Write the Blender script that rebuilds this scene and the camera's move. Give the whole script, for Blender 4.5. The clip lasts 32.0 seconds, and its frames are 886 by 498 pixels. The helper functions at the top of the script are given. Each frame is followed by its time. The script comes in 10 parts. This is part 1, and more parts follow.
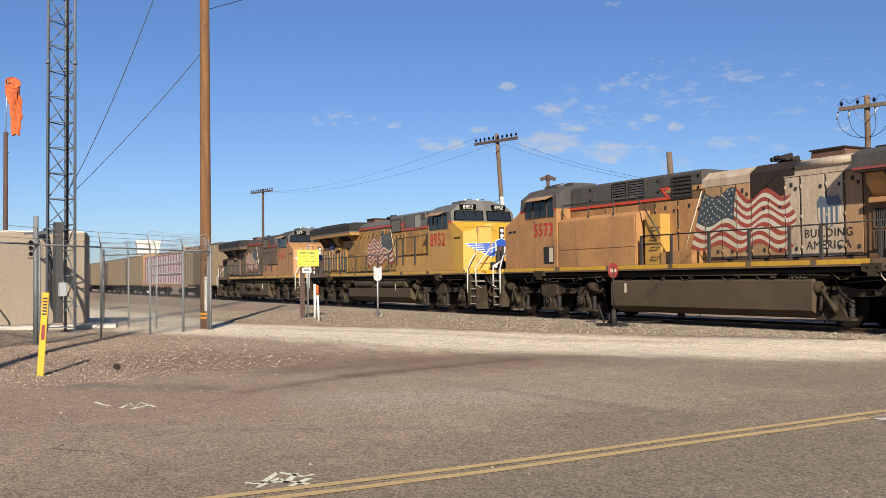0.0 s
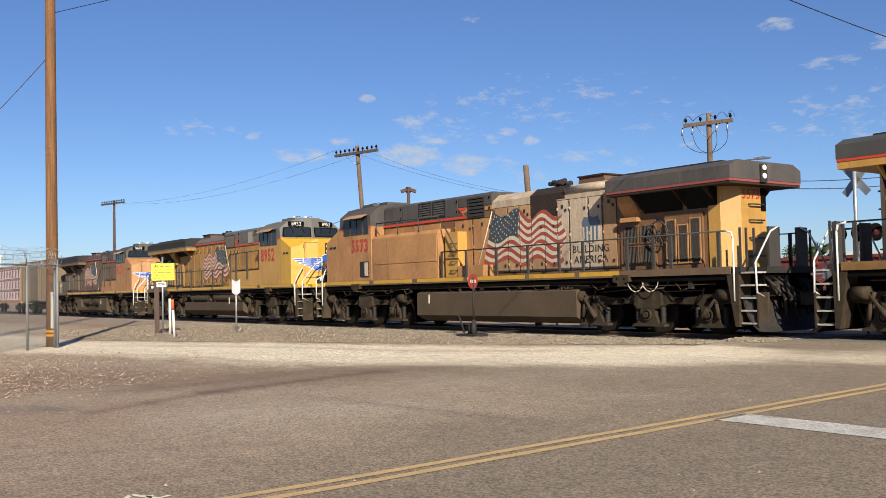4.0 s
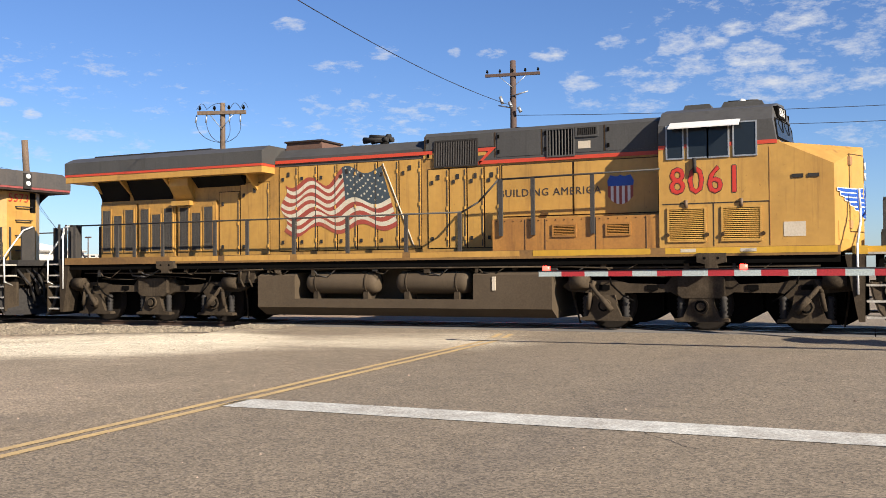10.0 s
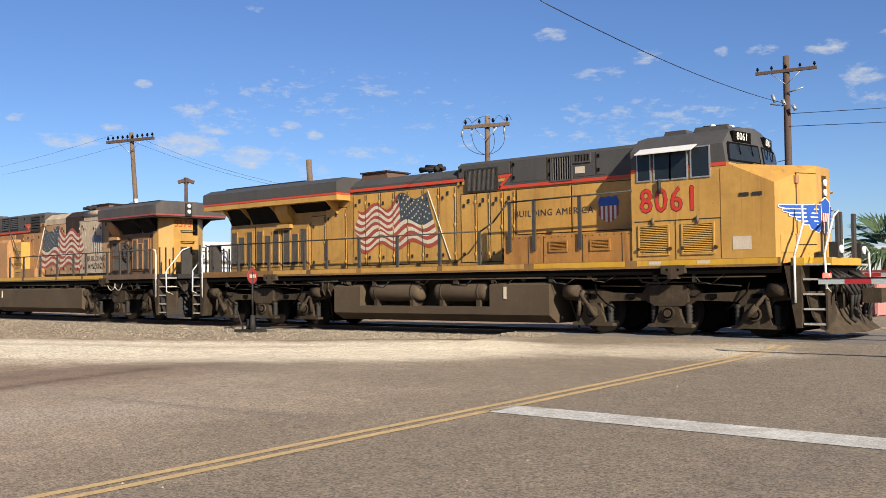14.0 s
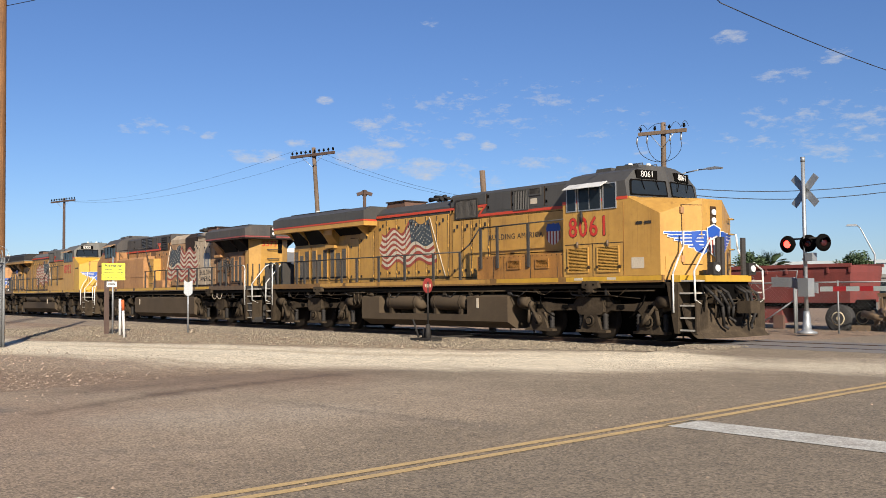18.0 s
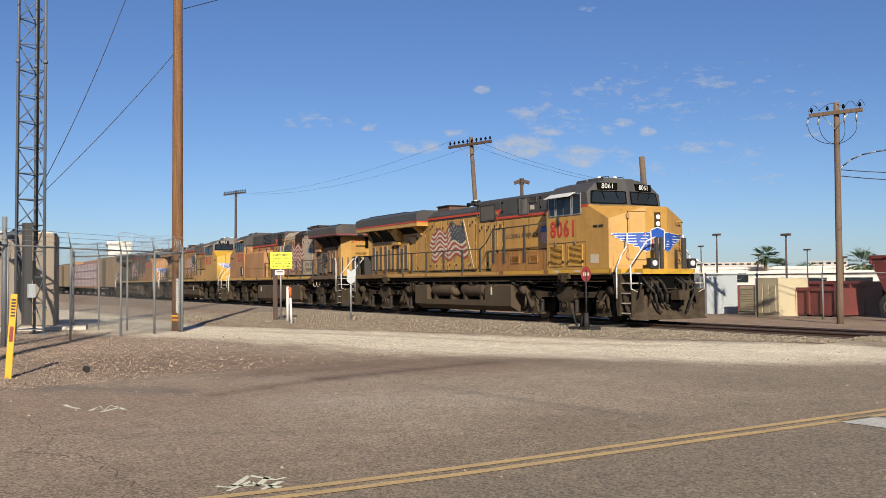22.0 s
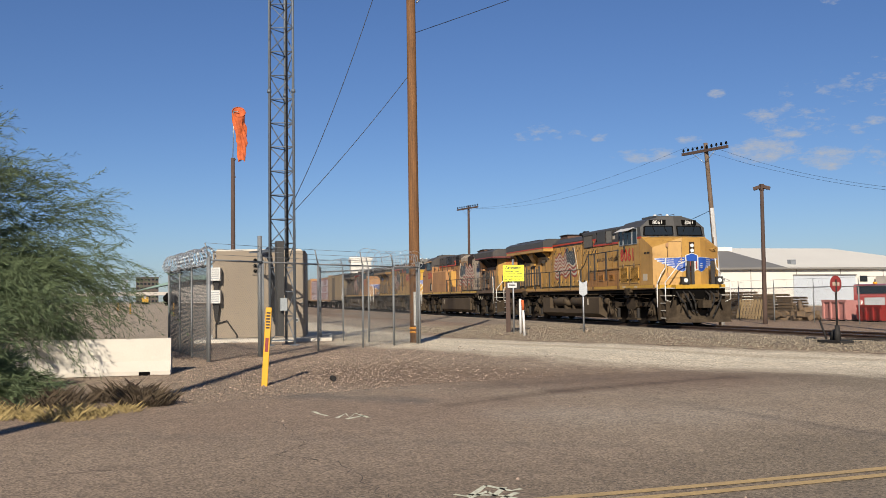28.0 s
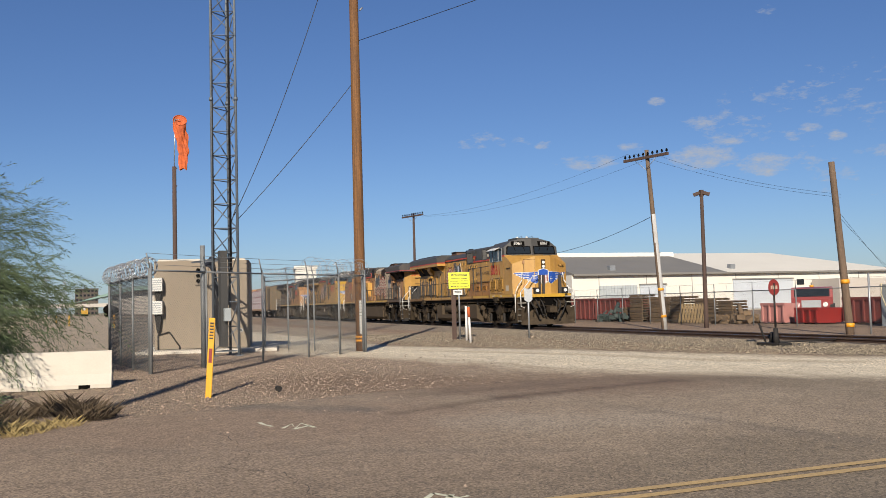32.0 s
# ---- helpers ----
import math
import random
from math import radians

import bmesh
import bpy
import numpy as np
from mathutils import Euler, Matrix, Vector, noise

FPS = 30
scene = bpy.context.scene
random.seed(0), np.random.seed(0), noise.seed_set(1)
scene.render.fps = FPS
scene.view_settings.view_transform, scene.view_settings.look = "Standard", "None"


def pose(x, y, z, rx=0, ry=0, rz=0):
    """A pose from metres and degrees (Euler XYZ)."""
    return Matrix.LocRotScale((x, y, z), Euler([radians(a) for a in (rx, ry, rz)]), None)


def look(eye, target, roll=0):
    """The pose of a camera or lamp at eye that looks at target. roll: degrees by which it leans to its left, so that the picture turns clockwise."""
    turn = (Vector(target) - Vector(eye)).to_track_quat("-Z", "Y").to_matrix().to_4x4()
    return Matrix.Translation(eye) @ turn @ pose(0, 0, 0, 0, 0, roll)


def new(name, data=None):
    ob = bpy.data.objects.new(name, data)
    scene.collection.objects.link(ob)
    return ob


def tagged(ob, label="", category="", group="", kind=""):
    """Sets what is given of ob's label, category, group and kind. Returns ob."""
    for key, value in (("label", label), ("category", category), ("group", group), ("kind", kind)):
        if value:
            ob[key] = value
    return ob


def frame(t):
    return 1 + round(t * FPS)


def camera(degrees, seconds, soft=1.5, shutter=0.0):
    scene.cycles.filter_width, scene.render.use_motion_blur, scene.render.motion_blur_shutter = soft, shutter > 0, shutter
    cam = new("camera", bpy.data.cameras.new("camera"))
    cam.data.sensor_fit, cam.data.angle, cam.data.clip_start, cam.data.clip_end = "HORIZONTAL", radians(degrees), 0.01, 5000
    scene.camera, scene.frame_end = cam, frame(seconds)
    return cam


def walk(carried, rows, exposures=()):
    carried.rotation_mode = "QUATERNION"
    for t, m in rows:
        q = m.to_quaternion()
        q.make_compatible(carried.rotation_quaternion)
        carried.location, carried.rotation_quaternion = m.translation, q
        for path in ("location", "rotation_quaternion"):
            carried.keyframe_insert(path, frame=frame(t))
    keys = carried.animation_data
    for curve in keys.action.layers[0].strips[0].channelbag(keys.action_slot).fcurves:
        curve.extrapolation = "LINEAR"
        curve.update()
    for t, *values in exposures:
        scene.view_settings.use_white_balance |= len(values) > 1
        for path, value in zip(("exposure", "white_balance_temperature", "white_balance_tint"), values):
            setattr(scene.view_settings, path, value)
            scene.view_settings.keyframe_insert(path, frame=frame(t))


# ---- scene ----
cam = camera(49.5, 32.0, 0.8)
EXPOSE = [(t, s + 0.53, 6500, 10) for t, s in ((0, 0.3), (2.5, 0.3), (6, 0.48), (7.5, 0.62), (9, 0.68), (11, 0.68), (13, 0.55), (19, 0.3), (23, 0.09), (26, -0.03), (32, -0.04))]
PATH = [
    (0, pose(0, 0, 1.6, 91.86, 0.61, 61.06)),
    (0.5, pose(0, 0, 1.6, 92.08, 0.42, 60.22)),
    (1, pose(0, 0, 1.6, 92.41, 0.47, 59.28)),
    (1.5, pose(0, 0, 1.6, 92.77, 0.50, 58.12)),
    (2, pose(0, 0, 1.6, 93.05, 0.55, 56.59)),
    (2.5, pose(0, 0, 1.6, 93.07, 0.59, 55.00)),
    (4.5, pose(0, 0, 1.6, 92.20, 1.41, 51.54)),
    (5, pose(0, 0, 1.6, 92.21, 1.25, 49.10)),
    (5.5, pose(0, 0, 1.6, 92.12, 0.91, 45.51)),
    (6, pose(0, 0, 1.6, 91.72, 0.63, 41.72)),
    (6.5, pose(0, 0, 1.6, 91.25, 0.52, 38.35)),
    (7, pose(0, 0, 1.6, 90.88, 0.67, 36.05)),
    (7.5, pose(0, 0, 1.6, 90.71, 0.90, 34.66)),
    (8, pose(0, 0, 1.6, 90.73, 1.05, 33.28)),
    (8.5, pose(0, 0, 1.6, 90.82, 0.96, 31.34)),
    (9, pose(0, 0, 1.6, 91.01, 0.89, 28.63)),
    (9.5, pose(0, 0, 1.6, 91.21, 0.62, 25.86)),
    (10, pose(0, 0, 1.6, 91.26, 0.51, 24.17)),
    (10.5, pose(0, 0, 1.6, 91.19, 0.57, 23.93)),
    (11, pose(0, 0, 1.6, 91.02, 0.68, 24.97)),
    (11.5, pose(0, 0, 1.6, 90.90, 0.84, 26.89)),
    (12, pose(0, 0, 1.6, 90.89, 0.90, 29.13)),
    (12.5, pose(0, 0, 1.6, 91.03, 0.84, 31.69)),
    (13, pose(0, 0, 1.6, 91.38, 0.77, 34.63)),
    (13.5, pose(0, 0, 1.6, 91.76, 0.70, 37.49)),
    (14, pose(0, 0, 1.6, 91.94, 0.76, 39.81)),
    (14.5, pose(0, 0, 1.6, 91.81, 0.81, 41.09)),
    (16.5, pose(0, 0, 1.6, 91.57, 1.12, 44.88)),
    (17, pose(0, 0, 1.6, 91.95, 0.95, 47.02)),
    (17.5, pose(0, 0, 1.6, 92.30, 0.74, 48.89)),
    (18, pose(0, 0, 1.6, 92.64, 0.50, 50.11)),
    (18.5, pose(0, 0, 1.6, 92.90, 0.51, 50.74)),
    (19, pose(0, 0, 1.6, 93.06, 0.64, 51.01)),
    (19.5, pose(0, 0, 1.6, 93.05, 0.65, 51.31)),
    (20, pose(0, 0, 1.6, 92.88, 0.60, 52.18)),
    (20.5, pose(0, 0, 1.6, 92.58, 0.54, 53.67)),
    (21, pose(0, 0, 1.6, 92.24, 0.47, 55.58)),
    (21.5, pose(0, 0, 1.6, 92.02, 0.44, 57.59)),
    (22, pose(0, 0, 1.6, 92.02, 0.37, 59.48)),
    (22.5, pose(0, 0, 1.6, 92.23, 0.32, 61.15)),
    (23, pose(0, 0, 1.6, 92.61, 0.19, 62.82)),
    (23.5, pose(0, 0, 1.6, 92.98, 0.09, 64.43)),
    (24, pose(0, 0, 1.6, 93.26, 0.14, 65.91)),
    (24.5, pose(0, 0, 1.6, 93.31, 0.23, 67.28)),
    (25, pose(0, 0, 1.6, 93.19, 0.48, 68.50)),
    (25.5, pose(0, 0, 1.6, 92.98, 0.73, 69.48)),
    (26, pose(0, 0, 1.6, 92.81, 0.83, 70.30)),
    (26.5, pose(0, 0, 1.6, 92.71, 0.80, 71.23)),
    (28.5, pose(0, 0, 1.6, 92.93, 0.83, 73.47)),
    (29, pose(0, 0, 1.6, 92.89, 1.10, 73.31)),
    (29.5, pose(0, 0, 1.6, 92.83, 1.31, 73.17)),
    (30, pose(0, 0, 1.6, 92.85, 1.42, 73.13)),
    (30.5, pose(0, 0, 1.6, 92.97, 1.44, 73.09)),
    (31, pose(0, 0, 1.6, 93.16, 1.42, 72.80)),
    (31.5, pose(0, 0, 1.6, 93.27, 1.46, 71.96)),
    (32, pose(0, 0, 1.6, 93.28, 1.48, 70.02)),
]
walk(cam, PATH, EXPOSE)

# ---- world, sun ----
SUN_TO = Vector((0.802, -0.369, 0.469)).normalized()
world = bpy.data.worlds.new("sky")
scene.world = world
world.use_nodes = True
wn, wl = world.node_tree.nodes, world.node_tree.links
wn.clear()
w_out = wn.new("ShaderNodeOutputWorld")
w_bg = wn.new("ShaderNodeBackground")
w_sky = wn.new("ShaderNodeTexSky")
w_sky.sky_type = "NISHITA"
w_sky.sun_disc = False
w_sky.sun_elevation = math.asin(SUN_TO.z)
w_sky.sun_rotation = math.atan2(SUN_TO.x, SUN_TO.y)
w_sky.air_density, w_sky.dust_density, w_sky.ozone_density = 1.0, 0.3, 4.0
w_bg.inputs["Strength"].default_value = 0.0465
wl.new(w_bg.outputs[0], w_out.inputs[0])


def cloud_layer():
    """Scattered thin fair-weather clouds: blobs of broken noise at a few places of the sky."""
    tc = wn.new("ShaderNodeTexCoord")
    mp = wn.new("ShaderNodeMapping")
    mp.inputs["Scale"].default_value = (1, 1, 2.6)
    wl.new(tc.outputs["Generated"], mp.inputs[0])
    nz = wn.new("ShaderNodeTexNoise")
    nz.inputs["Scale"].default_value, nz.inputs["Detail"].default_value, nz.inputs["Roughness"].default_value = 38, 8, 0.68
    wl.new(mp.outputs[0], nz.inputs["Vector"])
    total = None
    # bearing to the left of +y in degrees, elevation, half width, half height, weight
    for az, el, ha, he, k in CLOUDS:
        d = Vector((-math.sin(radians(az)) * math.cos(radians(el)), math.cos(radians(az)) * math.cos(radians(el)), math.sin(radians(el))))
        side = Vector((-d.y, d.x, 0)).normalized()
        top = d.cross(side)
        if top.z < 0:
            top = -top
        dots = []
        for axis, half in ((side, ha), (top, he)):
            dp = wn.new("ShaderNodeVectorMath")
            dp.operation = "DOT_PRODUCT"
            dp.inputs[1].default_value = axis
            wl.new(tc.outputs["Generated"], dp.inputs[0])
            sc = wn.new("ShaderNodeMath")
            sc.operation = "MULTIPLY"
            sc.inputs[1].default_value = 1 / math.sin(radians(half))
            wl.new(dp.outputs["Value"], sc.inputs[0])
            if axis is top:
                of = sc
            sq = wn.new("ShaderNodeMath")
            sq.operation = "POWER"
            sq.inputs[1].default_value = 2
            wl.new(sc.outputs[0], sq.inputs[0])
            dots.append(sq)
        # forward half only
        fw = wn.new("ShaderNodeVectorMath")
        fw.operation = "DOT_PRODUCT"
        fw.inputs[1].default_value = d
        wl.new(tc.outputs["Generated"], fw.inputs[0])
        gt = wn.new("ShaderNodeMath")
        gt.operation = "GREATER_THAN"
        gt.inputs[1].default_value = 0.5
        wl.new(fw.outputs["Value"], gt.inputs[0])
        ad = wn.new("ShaderNodeMath")
        wl.new(dots[0].outputs[0], ad.inputs[0])
        wl.new(dots[1].outputs[0], ad.inputs[1])
        mr = wn.new("ShaderNodeMapRange")
        mr.interpolation_type = "SMOOTHSTEP"
        mr.inputs[1].default_value, mr.inputs[2].default_value, mr.inputs[3].default_value, mr.inputs[4].default_value = 0, 1.6, k, 0
        wl.new(ad.outputs[0], mr.inputs[0])
        mu = wn.new("ShaderNodeMath")
        mu.operation = "MULTIPLY"
        wl.new(mr.outputs[0], mu.inputs[0])
        wl.new(gt.outputs[0], mu.inputs[1])
        if total is None:
            total = mu
        else:
            mx = wn.new("ShaderNodeMath")
            mx.operation = "MAXIMUM"
            wl.new(total.outputs[0], mx.inputs[0])
            wl.new(mu.outputs[0], mx.inputs[1])
            total = mx
    # coverage: blob weight shifts the noise threshold
    su = wn.new("ShaderNodeMath")
    su.operation = "ADD"
    wl.new(nz.outputs["Fac"], su.inputs[0])
    wl.new(total.outputs[0], su.inputs[1])
    cv = wn.new("ShaderNodeMapRange")
    cv.inputs[1].default_value, cv.inputs[2].default_value = 0.84, 1.12
    wl.new(su.outputs[0], cv.inputs[0])
    mix = wn.new("ShaderNodeMix")
    mix.data_type = "RGBA"
    mix.inputs["B"].default_value = (7.0, 7.2, 7.6, 1)
    fc = wn.new("ShaderNodeMath")
    fc.operation = "MULTIPLY"
    fc.inputs[1].default_value = 0.85
    wl.new(cv.outputs[0], fc.inputs[0])
    wl.new(fc.outputs[0], mix.inputs["Factor"])
    blue = wn.new("ShaderNodeMix")
    blue.data_type, blue.blend_type = "RGBA", "MULTIPLY"
    blue.inputs["Factor"].default_value = 1.0
    blue.inputs["B"].default_value = (0.80, 0.93, 1.22, 1)
    wl.new(w_sky.outputs[0], blue.inputs["A"])
    # a paler band of haze all round the horizon
    sz = wn.new("ShaderNodeSeparateXYZ")
    wl.new(tc.outputs["Generated"], sz.inputs[0])
    hz = wn.new("ShaderNodeMapRange")
    hz.interpolation_type = "SMOOTHSTEP"
    hz.inputs[1].default_value, hz.inputs[2].default_value, hz.inputs[3].default_value, hz.inputs[4].default_value = 0.0, 0.22, 1.12, 1.0
    wl.new(sz.outputs[2], hz.inputs[0])
    lift = wn.new("ShaderNodeVectorMath")
    lift.operation = "SCALE"
    wl.new(blue.outputs["Result"], lift.inputs[0])
    wl.new(hz.outputs[0], lift.inputs["Scale"])
    wl.new(lift.outputs[0], mix.inputs["A"])
    wl.new(mix.outputs["Result"], w_bg.inputs["Color"])


CLOUDS = [
    (66.8, 9.5, 3.36, 0.51, 0.4), (67.3, 9.9, 1.12, 0.51, 0.4), (63.7, 9.2, 0.78, 0.37, 0.4), (61.1, 8.1, 2.81, 0.58, 0.44), (58.6, 8.9, 1.01, 0.37, 0.42), (53.7, 9.7, 2.7, 1.31, 0.4),
    (53.2, 8.8, 1.58, 0.37, 0.42), (54.4, 8.0, 2.58, 0.94, 0.56), (51.3, 7.4, 2.25, 0.8, 0.49), (57.0, 11.4, 0.73, 0.37, 0.44), (48.7, 9.3, 1.01, 0.37, 0.44), (49.5, 8.9, 0.78, 0.44, 0.46),
    (48.5, 10.2, 0.68, 0.37, 0.4), (47.3, 8.7, 0.68, 0.37, 0.44), (44.0, 7.7, 2.13, 0.65, 0.44), (41.9, 7.0, 3.36, 0.94, 0.34), (48.9, 7.4, 3.36, 0.87, 0.34), (50.7, 16.0, 0.9, 0.44, 0.4),
    (33.0, 14.3, 1.58, 0.58, 0.44), (27.8, 12.8, 1.68, 0.58, 0.44), (30.6, 12.0, 2.25, 0.58, 0.4), (38.4, 8.2, 0.78, 0.44, 0.4), (27.8, 7.7, 1.8, 0.65, 0.44), (44.8, 6.0, 9.54, 1.16, 0.28),
    (23.4, 12.8, 0.55, 0.44, 0.44), (21.1, 12.7, 1.12, 0.51, 0.4), (17.7, 12.6, 1.46, 0.58, 0.48), (13.9, 13.1, 1.23, 0.58, 0.44), (10.5, 12.8, 1.46, 0.94, 0.5), (8.2, 12.7, 1.12, 0.65, 0.44),
    (6.9, 13.4, 1.35, 0.65, 0.44), (6.1, 12.0, 2.35, 1.09, 0.5), (3.8, 13.7, 2.25, 0.94, 0.5), (9.3, 11.5, 2.25, 1.09, 0.48), (11.9, 10.9, 3.36, 1.6, 0.42), (15.9, 10.9, 1.68, 0.94, 0.44),
    (4.9, 10.5, 4.49, 1.73, 0.46), (0.8, 12.1, 2.25, 0.87, 0.44), (13.3, 9.8, 5.05, 1.16, 0.36), (0.8, 10.1, 2.81, 1.02, 0.42), (5.8, 7.9, 1.68, 0.44, 0.36), (0.9, 7.1, 3.93, 1.16, 0.34),
    (7.7, 6.7, 3.93, 1.6, 0.31), (43.9, 7.6, 3.36, 0.8, 0.36), (46.8, 6.6, 3.36, 0.87, 0.34), (-14, 13, 9, 4, 0.46), (-34, 14, 12, 6, 0.46), (-60, 18, 20, 8, 0.4),
    (46, 10.5, 14, 3, 0.31), (28, 9, 10, 3, 0.33), (3, 14, 13, 5, 0.35),
]
cloud_layer()

sun_data = bpy.data.lights.new("sun", "SUN")
sun_data.energy, sun_data.angle, sun_data.color = 5.0, radians(0.53), (1.0, 0.90, 0.76)
sun = new("sun", sun_data)
sun.matrix_world = look(SUN_TO * 60, (0, 0, 0))

# ---- materials ----


def mat(name, col, col2=None, rough=0.6, metal=0.0, scale=1.5, amount=0.5, fine=40.0, bump=0.15, stretch=(1, 1, 1), fine_amount=0.25, spec=0.5, dist=0.01):
    """Two scales of variation over a base colour, with a fine relief."""
    m = bpy.data.materials.new(name)
    m.use_nodes = True
    nd, lk = m.node_tree.nodes, m.node_tree.links
    b = nd["Principled BSDF"]
    b.inputs["Roughness"].default_value, b.inputs["Metallic"].default_value = rough, metal
    b.inputs["Specular IOR Level"].default_value = spec
    col2 = col2 or tuple(c * 0.6 for c in col)
    tc = nd.new("ShaderNodeTexCoord")
    mp = nd.new("ShaderNodeMapping")
    mp.inputs["Scale"].default_value = stretch
    lk.new(tc.outputs["Object"], mp.inputs[0])
    n1 = nd.new("ShaderNodeTexNoise")
    n1.inputs["Scale"].default_value, n1.inputs["Detail"].default_value, n1.inputs["Roughness"].default_value = scale, 6, 0.65
    lk.new(mp.outputs[0], n1.inputs["Vector"])
    r1 = nd.new("ShaderNodeMapRange")
    r1.inputs[1].default_value, r1.inputs[2].default_value = 0.35, 0.75
    r1.inputs[4].default_value = amount
    lk.new(n1.outputs["Fac"], r1.inputs[0])
    mx = nd.new("ShaderNodeMix")
    mx.data_type = "RGBA"
    mx.inputs["A"].default_value, mx.inputs["B"].default_value = (*col, 1), (*col2, 1)
    lk.new(r1.outputs[0], mx.inputs["Factor"])
    n2 = nd.new("ShaderNodeTexNoise")
    n2.inputs["Scale"].default_value, n2.inputs["Detail"].default_value = fine, 4
    lk.new(tc.outputs["Object"], n2.inputs["Vector"])
    r2 = nd.new("ShaderNodeMapRange")
    r2.inputs[1].default_value, r2.inputs[2].default_value = 0.3, 0.7
    r2.inputs[3].default_value, r2.inputs[4].default_value = 1 - fine_amount, 1 + fine_amount
    lk.new(n2.outputs["Fac"], r2.inputs[0])
    mu = nd.new("ShaderNodeVectorMath")
    mu.operation = "SCALE"
    lk.new(mx.outputs["Result"], mu.inputs[0])
    lk.new(r2.outputs[0], mu.inputs["Scale"])
    lk.new(mu.outputs[0], b.inputs["Base Color"])
    bp = nd.new("ShaderNodeBump")
    bp.inputs["Strength"].default_value, bp.inputs["Distance"].default_value = bump, dist
    lk.new(n2.outputs["Fac"], bp.inputs["Height"])
    lk.new(bp.outputs[0], b.inputs["Normal"])
    return m


def glow(name, col, strength):
    m = mat(name, col, rough=0.3)
    b = m.node_tree.nodes["Principled BSDF"]
    b.inputs["Emission Color"].default_value, b.inputs["Emission Strength"].default_value = (*col, 1), strength
    return m


def spread(m, colour, x_in, x_out, y0, y1, soft, strength, seed=0.0):
    """Mixes another ground colour into a material over a patch of the ground with a broken edge."""
    nd, lk = m.node_tree.nodes, m.node_tree.links
    b = nd["Principled BSDF"]
    src = b.inputs["Base Color"].links[0].from_socket
    tc = nd.new("ShaderNodeTexCoord")
    nz = nd.new("ShaderNodeTexNoise")
    nz.inputs["Scale"].default_value, nz.inputs["Detail"].default_value, nz.inputs["Roughness"].default_value = 0.35, 8, 0.7
    mp = nd.new("ShaderNodeMapping")
    mp.inputs["Location"].default_value = (seed, seed * 2, 0)
    mp.inputs["Scale"].default_value = (0.17, 1.3, 1)
    lk.new(tc.outputs["Object"], mp.inputs[0])
    lk.new(mp.outputs[0], nz.inputs["Vector"])
    sp = nd.new("ShaderNodeSeparateXYZ")
    lk.new(tc.outputs["Object"], sp.inputs[0])
    total = None
    for out, lo, hi in ((0, x_out, x_in), (1, y0, y0 + soft), (1, y1, y1 - soft)):
        mr = nd.new("ShaderNodeMapRange")
        mr.inputs[1].default_value, mr.inputs[2].default_value = lo, hi
        lk.new(sp.outputs[out], mr.inputs[0])
        if total is None:
            total = mr.outputs[0]
        else:
            mi = nd.new("ShaderNodeMath")
            mi.operation = "MINIMUM"
            lk.new(total, mi.inputs[0])
            lk.new(mr.outputs[0], mi.inputs[1])
            total = mi.outputs[0]
    ad = nd.new("ShaderNodeMath")
    lk.new(total, ad.inputs[0])
    lk.new(nz.outputs["Fac"], ad.inputs[1])
    st = nd.new("ShaderNodeMapRange")
    st.interpolation_type = "SMOOTHSTEP"
    st.inputs[1].default_value, st.inputs[2].default_value, st.inputs[4].default_value = 0.72, 1.25, strength
    lk.new(ad.outputs[0], st.inputs[0])
    mx = nd.new("ShaderNodeMix")
    mx.data_type = "RGBA"
    mx.inputs["B"].default_value = (*colour, 1)
    lk.new(st.outputs[0], mx.inputs["Factor"])
    lk.new(src, mx.inputs["A"])
    # keep the grain
    n2 = nd.new("ShaderNodeTexNoise")
    n2.inputs["Scale"].default_value, n2.inputs["Detail"].default_value = 45, 5
    lk.new(tc.outputs["Object"], n2.inputs["Vector"])
    r2 = nd.new("ShaderNodeMapRange")
    r2.inputs[1].default_value, r2.inputs[2].default_value, r2.inputs[3].default_value, r2.inputs[4].default_value = 0.3, 0.7, 0.95, 1.05
    lk.new(n2.outputs["Fac"], r2.inputs[0])
    sc = nd.new("ShaderNodeVectorMath")
    sc.operation = "SCALE"
    lk.new(mx.outputs["Result"], sc.inputs[0])
    lk.new(r2.outputs[0], sc.inputs["Scale"])
    lk.new(sc.outputs[0], b.inputs["Base Color"])
    return m


